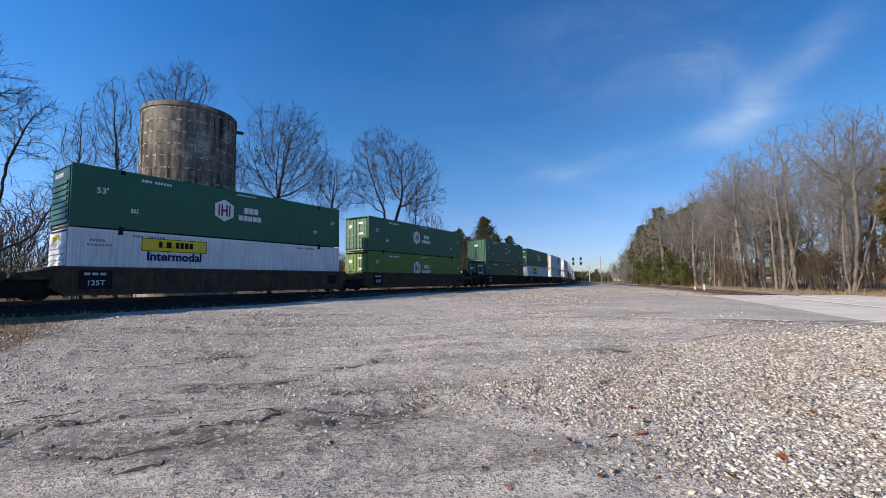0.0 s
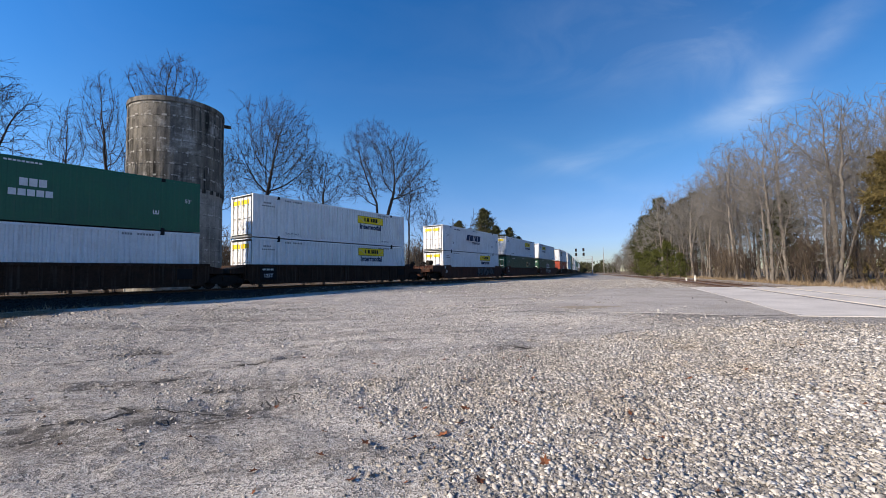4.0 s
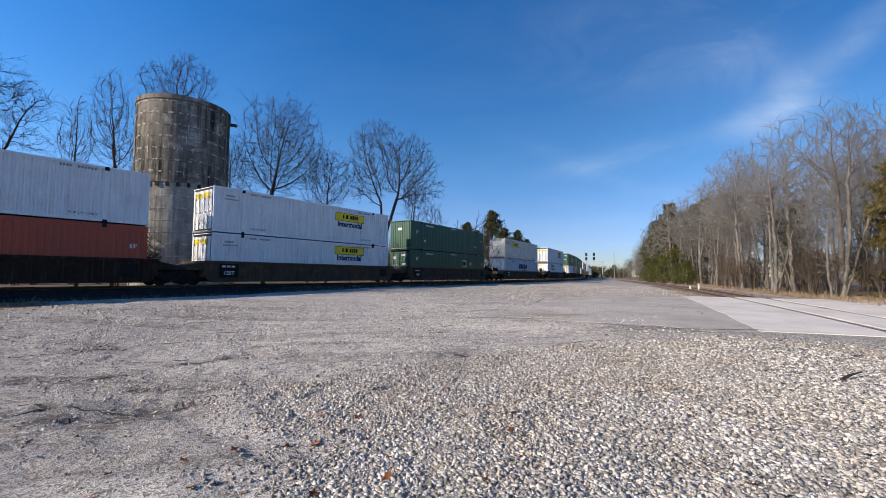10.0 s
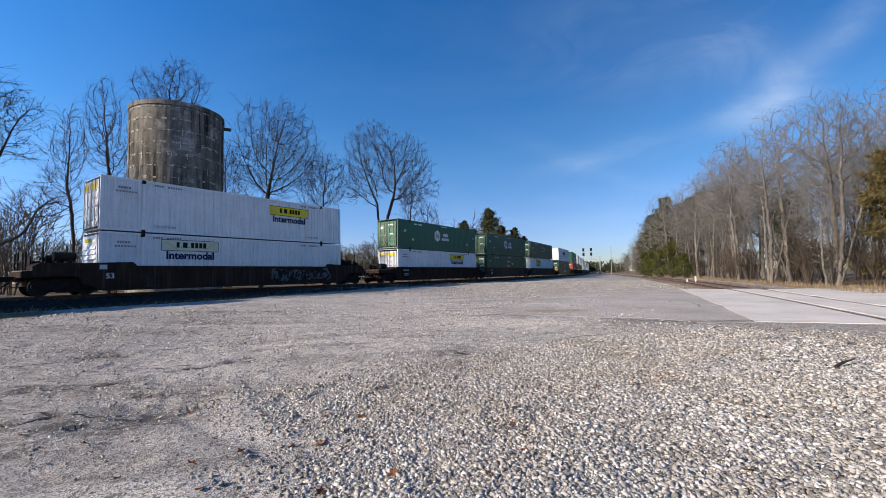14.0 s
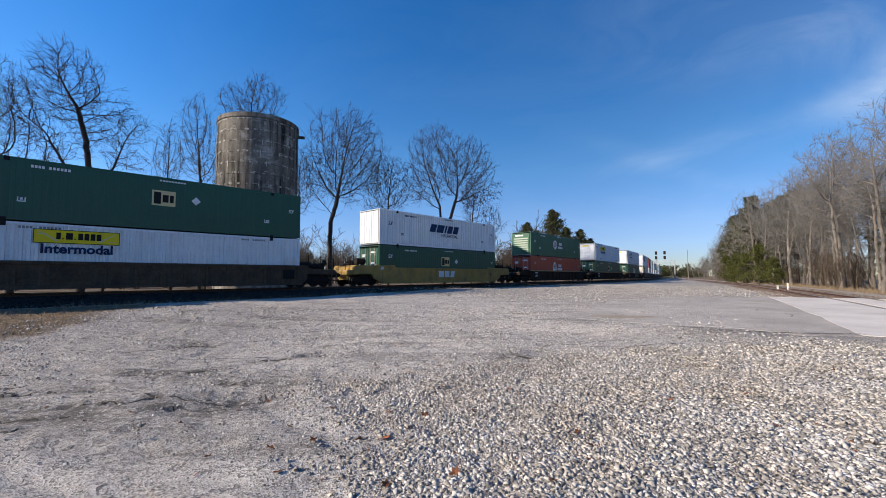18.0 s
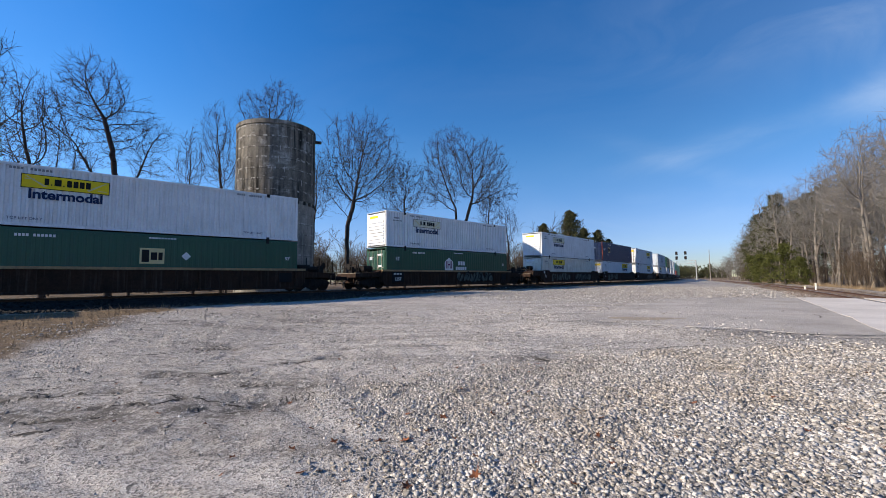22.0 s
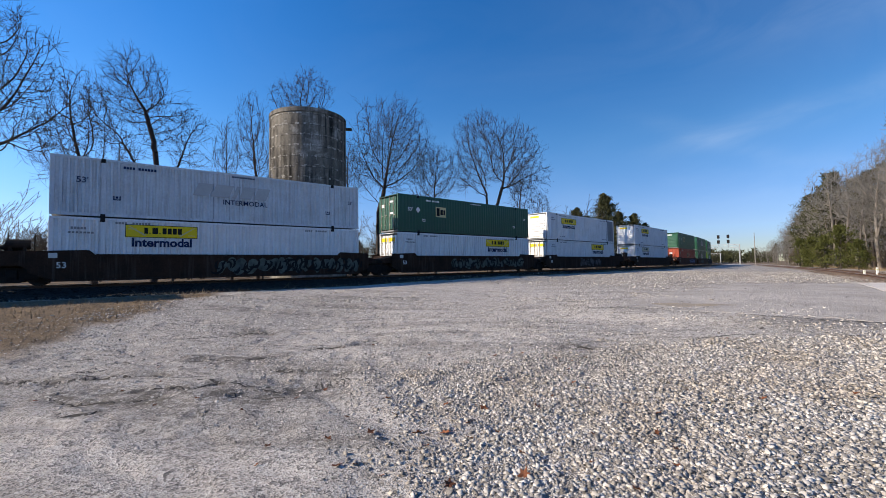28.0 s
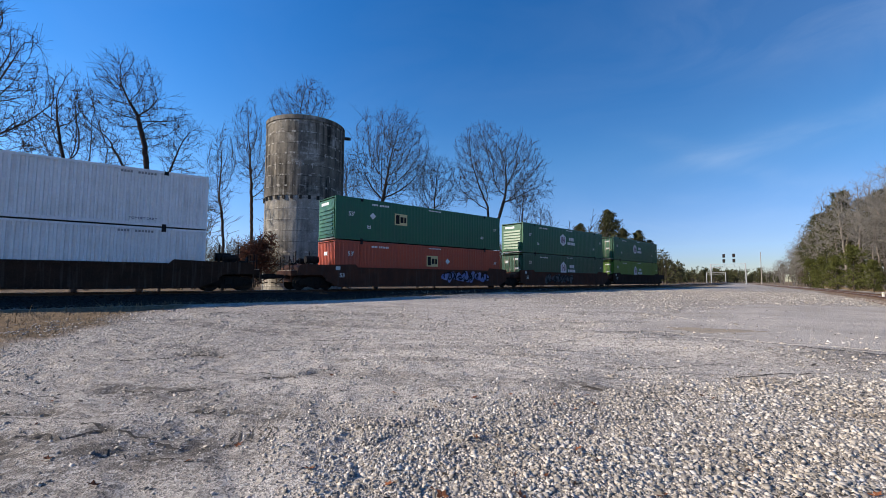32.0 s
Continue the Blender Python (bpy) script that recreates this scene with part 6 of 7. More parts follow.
    wood_d.append(d0 / (np.linalg.norm(d0, axis=1, keepdims=True) + 1e-9))
    lead = pts[host] - pts[par[host]]
    lead /= np.linalg.norm(lead, axis=1, keepdims=True) + 1e-9
    out = r.normal(size=lead.shape)
    out -= (out * lead).sum(1, keepdims=True) * lead
    out /= np.linalg.norm(out, axis=1, keepdims=True) + 1e-9
    way = out + 0.55 * lead + np.array([0, 0, 0.12])
    base, thin_r = pts[host], np.minimum(0.5 * rad[host], 0.024)[:, None]
    L = twig_len * r.uniform(0.5, 2.4, (len(host), 1))
    extra = []
    for k in range(4):
        way = way + 0.16 * r.normal(size=way.shape) + np.array([0, 0, 0.10])
        way /= np.linalg.norm(way, axis=1, keepdims=True)
        tip = base + way * L / 4
        extra.append(np.column_stack([base, tip, np.maximum(thin_r * (1 - k / 5), fine * 0.8), np.maximum(thin_r * (0.8 - k / 5), fine * 0.7)]))
        base = tip
        if k:
            wood.append(tip)
            wood_d.append(way.copy())
    segs = np.concatenate([segs] + extra)
    # fine twigs along the thin wood
    wood, along_d = np.repeat(np.concatenate(wood), twigs, 0), np.repeat(np.concatenate(wood_d), twigs, 0)
    d = along_d + 0.6 * r.normal(size=along_d.shape) + np.array([0, 0, 0.18])
    d /= np.linalg.norm(d, axis=1, keepdims=True)
    L = twig_len * r.uniform(0.3, 1.15, (len(wood), 1))
    t0 = wood - along_d * step * r.random((len(wood), 1))
    t1 = t0 + d * L * 0.55
    t2 = t1 + (d + 0.2 * r.normal(size=d.shape) + np.array([0, 0, 0.12])) * L * 0.45
    f0 = np.full((len(wood), 1), fine * 0.75)
    twig = np.concatenate([np.column_stack([t0, t1, f0, f0 * 0.75]), np.column_stack([t1, t2, f0 * 0.75, f0 * 0.5])])
    thick = segs[:, 6] > 0.032
    return segs[thick], np.concatenate([segs[~thick], twig])


def colony_meshes(bark, twig, **kw):
    thick, thin = colony(**kw)
    v, f = tubes(thick, 7)
    trunk = raw_mesh("trunk", v, f, M[bark], True)
    v, f = tubes(thin, 3)
    return trunk, raw_mesh("crown", v, f, M[twig])


def tree_meshes(key, bark, twig, **kw):
    thick, thin = grow(**kw)
    v, f = tubes(thick, 6)
    trunk = raw_mesh("trunk", v, f, M[bark], True)
    v, f = tubes(thin, 3)
    return trunk, raw_mesh("crown", v, f, M[twig])


def plant(name, meshes, m, label, category, group="", scale=1.0):
    t = empty(name, m @ Matrix.Scale(scale, 4), label=label, category=category, group=group)
    t.scale = (scale,) * 3
    part("trunk", meshes[0], t)
    part("crown", meshes[1], t)
    return t


def spot(bearing, dist):
    a = radians(bearing)
    return 3.3 + dist * math.sin(a), dist * math.cos(a)


# bearing, distance, trunk radius, crown parts, stems, label; across is to the right as seen from the lot
tall = [
    (-65.0, 36, 0.30, [(0.3, 0, 13.0, 3.6, 3.8, 4.8), (2.2, 0, 9.8, 2.0, 2.2, 1.6), (3.9, 0, 11.0, 0.9, 1.2, 1.0), (-1.8, 0, 11.0, 3.0, 3.0, 3.5)], [[(0, 0, -0.3), (0.1, 0, 4), (-0.1, 0, 7.5)]], 1100, "broad bare winter tree with dark spreading limbs"),
    (-56.4, 42, 0.20, [(-1.3, 0, 12.3, 2.4, 2.4, 4.5), (-2.3, 0, 10.0, 1.6, 1.8, 2.4), (1.3, 0, 9.6, 1.1, 1.4, 2.4)], [[(0, 0, -0.3), (-0.25, 0, 4), (-0.6, 0, 7.5)], [(0, 0, 3.0), (0.4, 0, 5.5), (0.8, 0, 7.0)]], 800, "slim bare winter tree leaning a little"),
    (-51.4, 46, 0.27, [(-1.5, 0, 17.2, 2.6, 2.8, 3.9), (-3.7, 0, 14.6, 1.7, 2.2, 2.6), (2.6, 0, 14.8, 1.8, 2.2, 1.9), (2.9, 0, 11.6, 1.5, 2.0, 1.2), (0.4, 0, 14.2, 2.4, 2.6, 3.0), (-1.8, 0, 11.8, 1.5, 2.0, 1.4)],
     [[(0, 0, -0.3), (0.1, 0, 5), (0.3, 0, 9.5), (-0.1, 0, 13.0), (-0.9, 0, 16.0)], [(0, 0, -0.3), (0.55, 0.3, 0.9), (0.9, 0.4, 4), (1.5, 0.3, 8), (1.7, 0.2, 11.5)], [(0.2, 0, 7.6), (-1.1, 0, 10.0), (-2.5, 0, 12.8)], [(1.6, 0.2, 10.0), (2.3, 0.1, 12.5)]], 1500, "tall twin-trunked bare tree with dark gnarled limbs"),
    (-49.6, 47, 0.10, [(2.7, 0, 7.4, 1.9, 1.8, 1.7), (3.9, 0, 7.9, 1.0, 1.2, 1.1)], [[(0, 0, -0.3), (0.2, 0, 3.9), (1.2, 0, 4.5), (1.9, 0, 5.2)]], 330, "small crooked bare tree with a drooping bough"),
    (-43.5, 50, 0.13, [(-0.6, 0, 12.6, 1.5, 1.8, 4.6), (-1.5, 0, 9.8, 1.1, 1.5, 2.4)], [[(0, 0, -0.3), (-0.1, 0, 5), (-0.4, 0, 8.5)]], 520, "slender bare tree with a narrow crown"),
    (-40.7, 53, 0.17, [(-0.7, 0, 16.6, 1.9, 2.2, 5.0), (0.6, 0, 13.5, 1.2, 1.6, 3.6)], [[(0, 0, -0.3), (0.0, 0, 6), (-0.2, 0, 11)]], 700, "slender bare tree beside the water tower"),
    (-35.2, 62, 0.26, [(0.9, 0, 25.6, 3.0, 3.0, 3.6), (-3.0, 0, 24.4, 1.7, 2.0, 3.2), (-0.5, 0, 21.0, 3.2, 3.2, 3.0)], [[(0, 0, -0.3), (0, 0, 8), (0.1, 0, 16)]], 900, "tall bare tree rising behind the water tower"),
    (-30.2, 60, 0.14, [(0.6, 0, 14.5, 2.0, 2.2, 4.8)], [[(0, 0, -0.3), (0.1, 0, 5), (0.2, 0, 9)]], 450, "slender bare tree behind the water tower"),
    (-25.8, 54, 0.27, [(1.7, 0, 16.6, 5.2, 5.2, 6.0), (-1.6, 0, 14.0, 2.6, 3.0, 3.2), (5.2, 0, 14.6, 2.2, 2.6, 2.6)], [[(0, 0, -0.3), (0.0, 0, 6), (0.1, 0, 9.5)], [(0.05, 0, 8.0), (0.9, 0.3, 11.0)]], 1500, "round-crowned bare winter tree with fanned limbs"),
    (-18.2, 56, 0.17, [(0.2, 0, 13.4, 3.2, 3.2, 4.0), (-1.6, 0, 10.4, 1.8, 2.0, 2.4)], [[(0, 0, -0.3), (0.1, 0, 5), (0.0, 0, 8)]], 800, "smaller bare tree between two larger ones"),
    (-10.7, 60, 0.28, [(-1.2, 0, 17.6, 4.2, 4.6, 5.6), (3.9, 0, 16.2, 3.6, 4.2, 4.8), (-4.0, 0, 13.6, 1.8, 2.4, 2.2), (7.0, 0, 13.6, 1.5, 2.0, 2.0)], [[(0, 0, -0.3), (-0.1, 0, 6), (-0.5, 0, 11.5)], [(0, 0, 6.0), (1.0, 0, 9.5), (1.9, 0, 12.5)]], 1700, "broad forked bare tree with a full round crown"),
    (-7.0, 66, 0.13, [(0.5, 0, 13.0, 2.0, 2.2, 4.0)], [[(0, 0, -0.3), (0.2, 0, 5), (0.3, 0, 8)]], 420, "slender bare tree beside a larger one"),
    (-4.2, 68, 0.11, [(0.0, 0, 10.0, 1.8, 2.0, 3.2)], [[(0, 0, -0.3), (0.0, 0, 4), (0.1, 0, 6)]], 320, "slender low bare tree beside a larger one"),
]
for i, (b, d, tr, crown, stems, count, text) in enumerate(tall):
    x, y = spot(b, d)
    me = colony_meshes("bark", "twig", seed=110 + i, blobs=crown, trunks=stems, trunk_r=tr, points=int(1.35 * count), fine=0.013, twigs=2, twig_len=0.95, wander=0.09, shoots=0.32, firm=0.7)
    plant("bare_tree", me, pose(x, y, ground_z(x, y), 0, 0, -b), text, "tree", "bare trees behind the train")

# woods: eight bare kinds and shrubs, copied
forest_kinds = []
for i in range(8):
    kr = random.Random(300 + i)
    bend = [kr.uniform(-0.5, 0.5) for _ in range(4)]
    low = (5.2, 4.2, 6.0, 4.8, 5.6, 3.8, 6.4, 5.0)[i]
    stem = [(0, 0, -0.3), (0.5 * bend[0], 0.5 * bend[1], 0.6 * low), (bend[2], bend[3], 1.35 * low)]
    crown = [(bend[2], bend[3], 9.4, 2.6 + 0.3 * (i % 3), 2.8, 3.4), (bend[2] + 1.5 * bend[0], bend[3] - 1.5 * bend[1], low + 1.4, 2.3, 2.3, 2.0), (0.5 * bend[1], -0.2, 0.6 * low, 1.5, 1.5, 1.1)]
    stems = [stem] + ([[(0, 0, -0.2), (0.3, -0.1, 1.0), (0.9, -0.4, 4.5), (1.3, -0.7, 7.0)]] if i % 4 == 2 else [])
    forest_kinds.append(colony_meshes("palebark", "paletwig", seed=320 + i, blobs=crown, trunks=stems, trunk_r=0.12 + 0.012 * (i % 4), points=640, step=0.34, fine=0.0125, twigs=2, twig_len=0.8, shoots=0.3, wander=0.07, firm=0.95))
def tallness(meshes):
    return max(max(v.co.z for v in me.vertices) for me in meshes)


forest_tall = [tallness(k) for k in forest_kinds]
brown_kinds = []
for pair in forest_kinds[:5]:
    copies = [me.copy() for me in pair]
    for me in copies:
        me.materials[0] = M["brush"]
    brown_kinds.append(copies)
shrub_kinds = []
for i in range(3):
    shrub_kinds.append(tree_meshes(i, "brush", "brush", seed=70 + i, height=2.6 + 0.5 * i, trunk_r=0.03, crown_from=0.15, spread=(0.5, 0.6, 0.6), plan=(4, 3, 2), stems=5, up=0.3, fine=0.010))


def needles(seed, tufts, size, blades, mat):
    """Small blade tufts at given places; each tuft a fan of thin blades."""
    r = np.random.default_rng(seed)
    n = len(tufts)
    d = r.normal(size=(n, blades, 3))
    d[..., 2] += 0.35
    d /= np.linalg.norm(d, axis=2, keepdims=True)
    s = np.cross(d, r.normal(size=(n, blades, 3)))
    s /= np.linalg.norm(s, axis=2, keepdims=True)
    L = size * r.uniform(0.6, 1.2, (n, blades, 1))
    c = tufts[:, None, :]
    v = np.stack([c - 0.10 * L * s, c + 0.10 * L * s, c + d * L + 0.04 * L * s, c + d * L - 0.04 * L * s], 2).reshape(-1, 3)
    k = np.arange(n * blades) * 4
    return raw_mesh("crown", v, np.stack([k, k + 1, k + 2, k + 3], -1), mat)


def pine_meshes(seed, height, crown_from, width, mat, count=1500, size=0.34, blades=7, droop=-0.05, dense=1.0):
    r = random.Random(seed)
    segs, tufts = [], []
    n = 10
    p = Vector((0, 0, -0.3))
    pts = [p.copy()]
    for i in range(n):
        p = p + Vector((r.uniform(-0.1, 0.1), r.uniform(-0.1, 0.1), (height + 0.3) / n))
        pts.append(p.copy())
    for i in range(n):
        ra, rb = 0.017 * height * (1 - 0.92 * i / n), 0.017 * height * (1 - 0.92 * (i + 1) / n)
        segs.append((*pts[i], *pts[i + 1], ra, rb))
    limbs = int(46 * dense)
    for k in range(limbs):
        f = crown_from + (1 - crown_from) * ((k + r.random()) / limbs) ** 0.85
        j = min(int(f * n), n - 1)
        base = pts[j].lerp(pts[j + 1], f * n - j)
        g = (f - crown_from) / (1 - crown_from)
        reach = width * (1 - g) ** 0.65 * r.uniform(0.45, 1.15) * (0.55 + 0.45 * min(1, g * 5)) + 0.25
        a = r.uniform(0, 6.283)
        d = Vector((math.cos(a), math.sin(a), droop + 0.5 * g + r.uniform(-0.1, 0.2))).normalized()
        q = base
        for i in range(4):
            nq = q + (d + Vector((r.uniform(-.2, .2), r.uniform(-.2, .2), r.uniform(-.12, .2)))) * reach / 4
            segs.append((*q, *nq, 0.03 * (1 - i / 4.5), 0.03 * (1 - (i + 1) / 4.5)))
            q = nq
            if i >= 1:
                for _ in range(max(1, int(count / limbs / 3))):
                    s = 0.16 * reach + 0.14
                    tufts.append(q + Vector((r.gauss(0, s), r.gauss(0, s), r.gauss(0, s * 0.55))))
    v, f = tubes(segs, 5)
    return raw_mesh("trunk", v, f, M["bark"], True), needles(seed, np.array([tuple(t) for t in tufts]), size, blades, M[mat])


pine_kinds = [pine_meshes(31, 12.5, 0.40, 3.0, "needle", 1100, 0.42, 4), pine_meshes(32, 14.0, 0.48, 2.8, "needle", 1100, 0.42, 4), pine_meshes(33, 9.0, 0.25, 2.6, "needle", 1000, 0.42, 4)]
young_pine = pine_meshes(34, 6.0, 0.08, 2.0, "yellowneedle", 1000, 0.32, 6)
cedar = pine_meshes(35, 8.6, 0.06, 2.1, "cedar", 2600, 0.26, 7, dense=1.4)
big_pine = pine_meshes(36, 19.0, 0.30, 4.6, "needle", 4200, 0.5, 5, dense=2.4)

for b, d, hgt in ((3.9, 118, 18.9), (0.6, 122, 16.3), (7.3, 119, 13.6), (5.4, 126, 15.0), (2.0, 128, 14.6), (8.6, 124, 11.5)):
    x, y = spot(b, d)
    plant("pine_tree", big_pine, pose(x, y, ground_z(x, y), 0, 0, 50 * b), "dark green pine standing beyond the train", "tree", "far pines", hgt / 19.0)

# edge of the woods beside the second track
def skyline(b):
    """Elevation of the wood's top, in degrees, by bearing."""
    return float(np.interp(b, (15, 19.8, 21.5, 22.8, 25.5, 29, 33.4, 36.9, 43.7, 55, 80), (1.0, 1.6, 2.6, 4.8, 9.0, 11.8, 14.6, 16.2, 17.6, 20.0, 23.0)))


r = random.Random(5)
s = 15.0
while s < 250:
    step = 1.25 + 0.018 * s
    for depth in (r.uniform(5.0, 7.5), r.uniform(7.5, 13.0), r.uniform(13.0, 21.0)):
        x, y, h = line_b(s + r.uniform(-1.2, 1.2) * step)
        x, y = x + depth * math.cos(h), y - depth * math.sin(h)
        pick = r.random()
        dist, bear = math.hypot(x - 3.3, y), math.degrees(math.atan2(x - 3.3, y))
        tall_here = (dist * math.tan(radians(skyline(bear))) + 1.2) * r.choice((1.06, 0.98, 0.9, 0.78, 0.62))
        tall_here = min(tall_here, 17.5)
        if bear > 37 and r.random() < 0.3:
            continue
        if tall_here < 3.5 or (40.5 < bear < 50 and dist < 40):
            continue
        turn = r.uniform(0, 360)
        z = ground_z(x, y)
        back = depth > 9 and bear < 38
        if back and not 23 < bear < 29.5:
            tall_here *= 0.78 if pick < 0.34 else 1.0
        if pick < ((0.24 if depth < 7.5 else 0.46) if 23 < bear < 29.5 else (0.34 if back else 0.0)):
            k = r.randrange(3)
            plant("pine_tree", pine_kinds[k], pose(x, y, z, 0, 0, turn), "slim pine with a dark green top among bare trees", "tree", "woods beside the track", 0.98 * tall_here / tallness(pine_kinds[k][:1]))
        else:
            k = r.randrange(8)
            plant("bare_tree", forest_kinds[k], pose(x, y, z, r.uniform(-5, 5), r.uniform(-5, 5), turn), "slender bare winter tree with pale twigs", "tree", "woods beside the track", tall_here / forest_tall[k])
    s += step * 1.45
for i in range(110):
    s = 20 + 150 * (i / 110) ** 1.5
    depth = r.uniform(4.4, 12.0)
    x, y, h = line_b(s)
    x, y = x + depth * math.cos(h), y - depth * math.sin(h)
    if math.hypot(x - 3.3, y) < 19 or (40.5 < math.degrees(math.atan2(x - 3.3, y)) < 50 and math.hypot(x - 3.3, y) < 36):
        continue
    plant("shrub", shrub_kinds[i % 3], pose(x, y, ground_z(x, y), 0, 0, r.uniform(0, 360)), "leafless brown undergrowth shrub", "shrub", "undergrowth of the woods", r.uniform(0.7, 1.35))
for b, d, k in ((24.9, 84, 0.8), (26.0, 78, 0.95), (23.9, 96, 0.85), (27.2, 72, 0.6), (23.0, 108, 0.9)):
    x, y = spot(b, d)
    plant("young_pine", young_pine, pose(x, y, ground_z(x, y), 0, 0, 70 * d), "young yellow-green pine at the wood's edge", "tree", "woods beside the track", k)
for x, y, k in ((31.2, 28.0, 1.0), (33.4, 26.2, 0.9)):
    plant("cedar_tree", cedar, pose(x, y, ground_z(x, y), 0, 0, 30 + 80 * k), "rust-brown cedar tree beside the track", "tree", "", k)
# thicket that closes the wood near the crossing
for i in range(60):
    s = 12 + 62 * i / 60
    depth = r.uniform(12.0, 34.0)
    x, y, h = line_b(s)
    x, y = x + depth * math.cos(h), y - depth * math.sin(h)
    plant("shrub", shrub_kinds[i % 3], pose(x, y, ground_z(x, y), 0, 0, r.uniform(0, 360)), "tall leafless brown thicket shrub", "shrub", "undergrowth of the woods", r.uniform(1.5, 2.4))
for i in range(34):
    s = 14 + 60 * i / 34
    depth = r.uniform(20.0, 38.0)
    x, y, h = line_b(s)
    x, y = x + depth * math.cos(h), y - depth * math.sin(h)
    dist, bear = math.hypot(x - 3.3, y), math.degrees(math.atan2(x - 3.3, y))
    plant("bare_tree", forest_kinds[i % 8], pose(x, y, ground_z(x, y), 0, 0, r.uniform(0, 360)), "slender bare winter tree deep in the woods", "tree", "woods beside the track", min(16, dist * math.tan(radians(skyline(bear))) * r.uniform(0.7, 1.0)) / forest_tall[i % 8])

# woods behind the train, further off
for i in range(170):
    b = r.uniform(-76, -1)
    d = r.uniform(75, 125)
    x, y = spot(b, d)
    plant("bare_tree", brown_kinds[i % 5], pose(x, y, ground_z(x, y), 0, 0, r.uniform(0, 360)), "brown bare tree in the woods behind the train", "tree", "woods behind the train", d * r.uniform(0.055, 0.10) / forest_tall[i % 5])
for i in range(120):
    b = r.uniform(-76, 4)
    d = r.uniform(58, 92)
    x, y = spot(b, d)
    plant("shrub", shrub_kinds[i % 3], pose(x, y, ground_z(x, y), 0, 0, r.uniform(0, 360)), "leafless grey-brown thicket shrub", "shrub", "thicket behind the train", r.uniform(1.5, 2.6))

# evergreen bush with dead leaves beside the tower
x, y = spot(-40.2, 45.5)
dead = grow(seed=91, height=4.6, trunk_r=0.06, crown_from=0.15, spread=(0.6, 0.6, 0.6), plan=(9, 6, 4), stems=4)
v, f = tubes(dead[0] + dead[1], 4)
tips = np.array([q[3:6] for q in dead[1]])
plant("leafy_bush", (raw_mesh("trunk", v, f, M["bark"]), needles(92, np.repeat(tips, 2, 0) + np.random.default_rng(3).normal(0, 0.12, (2 * len(tips), 3)), 0.28, 3, M["deadleaf"])), pose(x, y, ground_z(x, y)), "bush full of dead red-brown leaves beside the tower", "bush")


def far_woods():
    """Distant tree belts that close the view, as one thing of no countable pieces."""
    rr = random.Random(8)
    segs, tufts = [], []
    for i in range(760):
        b = rr.uniform(-80, 60) if i < 520 else rr.uniform(8, 21)
        d = rr.uniform(150, 420) if b < 12 or b > 22 else rr.uniform(330, 560)
        if 12 < b < 20.5 and d < 330:
            continue
        x, y = spot(b, d)
        hh = rr.uniform(6, 12)
        segs.append((x, y, 0.3, x, y, 0.5 + hh, 0.14, 0.03))
        for k in range(26):
            a, f0 = rr.uniform(0, 6.283), rr.uniform(0.15, 0.95)
            ln = hh * 0.26 * (1.15 - f0)
            z = 0.5 + hh * f0
            segs.append((x, y, z, x + ln * math.cos(a), y + ln * math.sin(a), z + ln * rr.uniform(0.3, 1.0), 0.05, 0.03))
            if rr.random() < 0.25 or i % 6 == 0:
                for _ in range(3):
                    tufts.append((x + ln * math.cos(a) + rr.gauss(0, 0.6), y + ln * math.sin(a) + rr.gauss(0, 0.6), z + rr.gauss(0, 0.6)))
    v, f = tubes(segs, 3)
    belt = empty("far_woods", label="distant belt of bare and evergreen trees", category="woods", kind="stuff")
    tagged(part("trunks", raw_mesh("trunks", v, f, M["twig"]), belt), kind="stuff")
    tagged(part("foliage", needles(9, np.array(tufts), 1.3, 6, M["needle"]), belt), kind="stuff")


far_woods()


# ---- signal bridge, poles and markers ----
def build_gantry(bearing_l, bearing_r, dist, top, heads):
    xl, yl = spot(bearing_l, dist)
    xr, yr = spot(bearing_r, dist * 0.985)
    ang = math.degrees(math.atan2(yr - yl, xr - xl))
    span = math.hypot(xr - xl, yr - yl)
    z0 = ground_z((xl + xr) / 2, (yl + yr) / 2)
    g = empty("signal_bridge", pose(xl, yl, z0 - 0.1, 0, 0, ang), label="pale steel signal bridge spanning the track", category="signal bridge")
    for x in (0, span):
        part("mast", Shape().box(x - 0.16, x + 0.16, -0.16, 0.16, 0, top).box(x - 0.3, x + 0.3, -0.3, 0.3, 0, 0.4).mesh("mast", M["steel"]), g)
    for z in (top - 0.1, top - 1.2):
        part("beam", Shape().box(-0.2, span + 0.2, -0.09, 0.09, z - 0.07, z + 0.07).mesh("beam", M["steel"]), g)
    n = int(span / 1.2)
    for i in range(n):
        a, b = span * i / n, span * (i + 1) / n
        part("brace", Shape().tube((a, 0, top - (0.1 if i % 2 else 1.2)), (b, 0, top - (1.2 if i % 2 else 0.1)), 0.035, n=5).mesh("brace", M["steel"]), g)
    for x in heads:
        part("signal_post", Shape().tube((x, 0, top - 1.2), (x, 0, top + 3.3), 0.06, n=6).mesh("signal_post", M["steel"]), g)
        for z in (0.4, 2.2):
            sig = part("signal_head", Shape().rounded(x - 0.42, x + 0.42, -0.28, -0.1, top + z, top + z + 1.25, 0.08).mesh("signal_head", M["signal"]), g, "black signal head")
            part("signal_lens", Shape().tube((x, -0.36, top + z + 0.65), (x, -0.27, top + z + 0.65), 0.13, n=10).mesh("signal_lens", M["lens"]), sig)
    return g


build_gantry(14.75, 17.95, 182, 7.2, (4.2, 7.2))
build_gantry(14.4, 16.2, 330, 7.0, ())


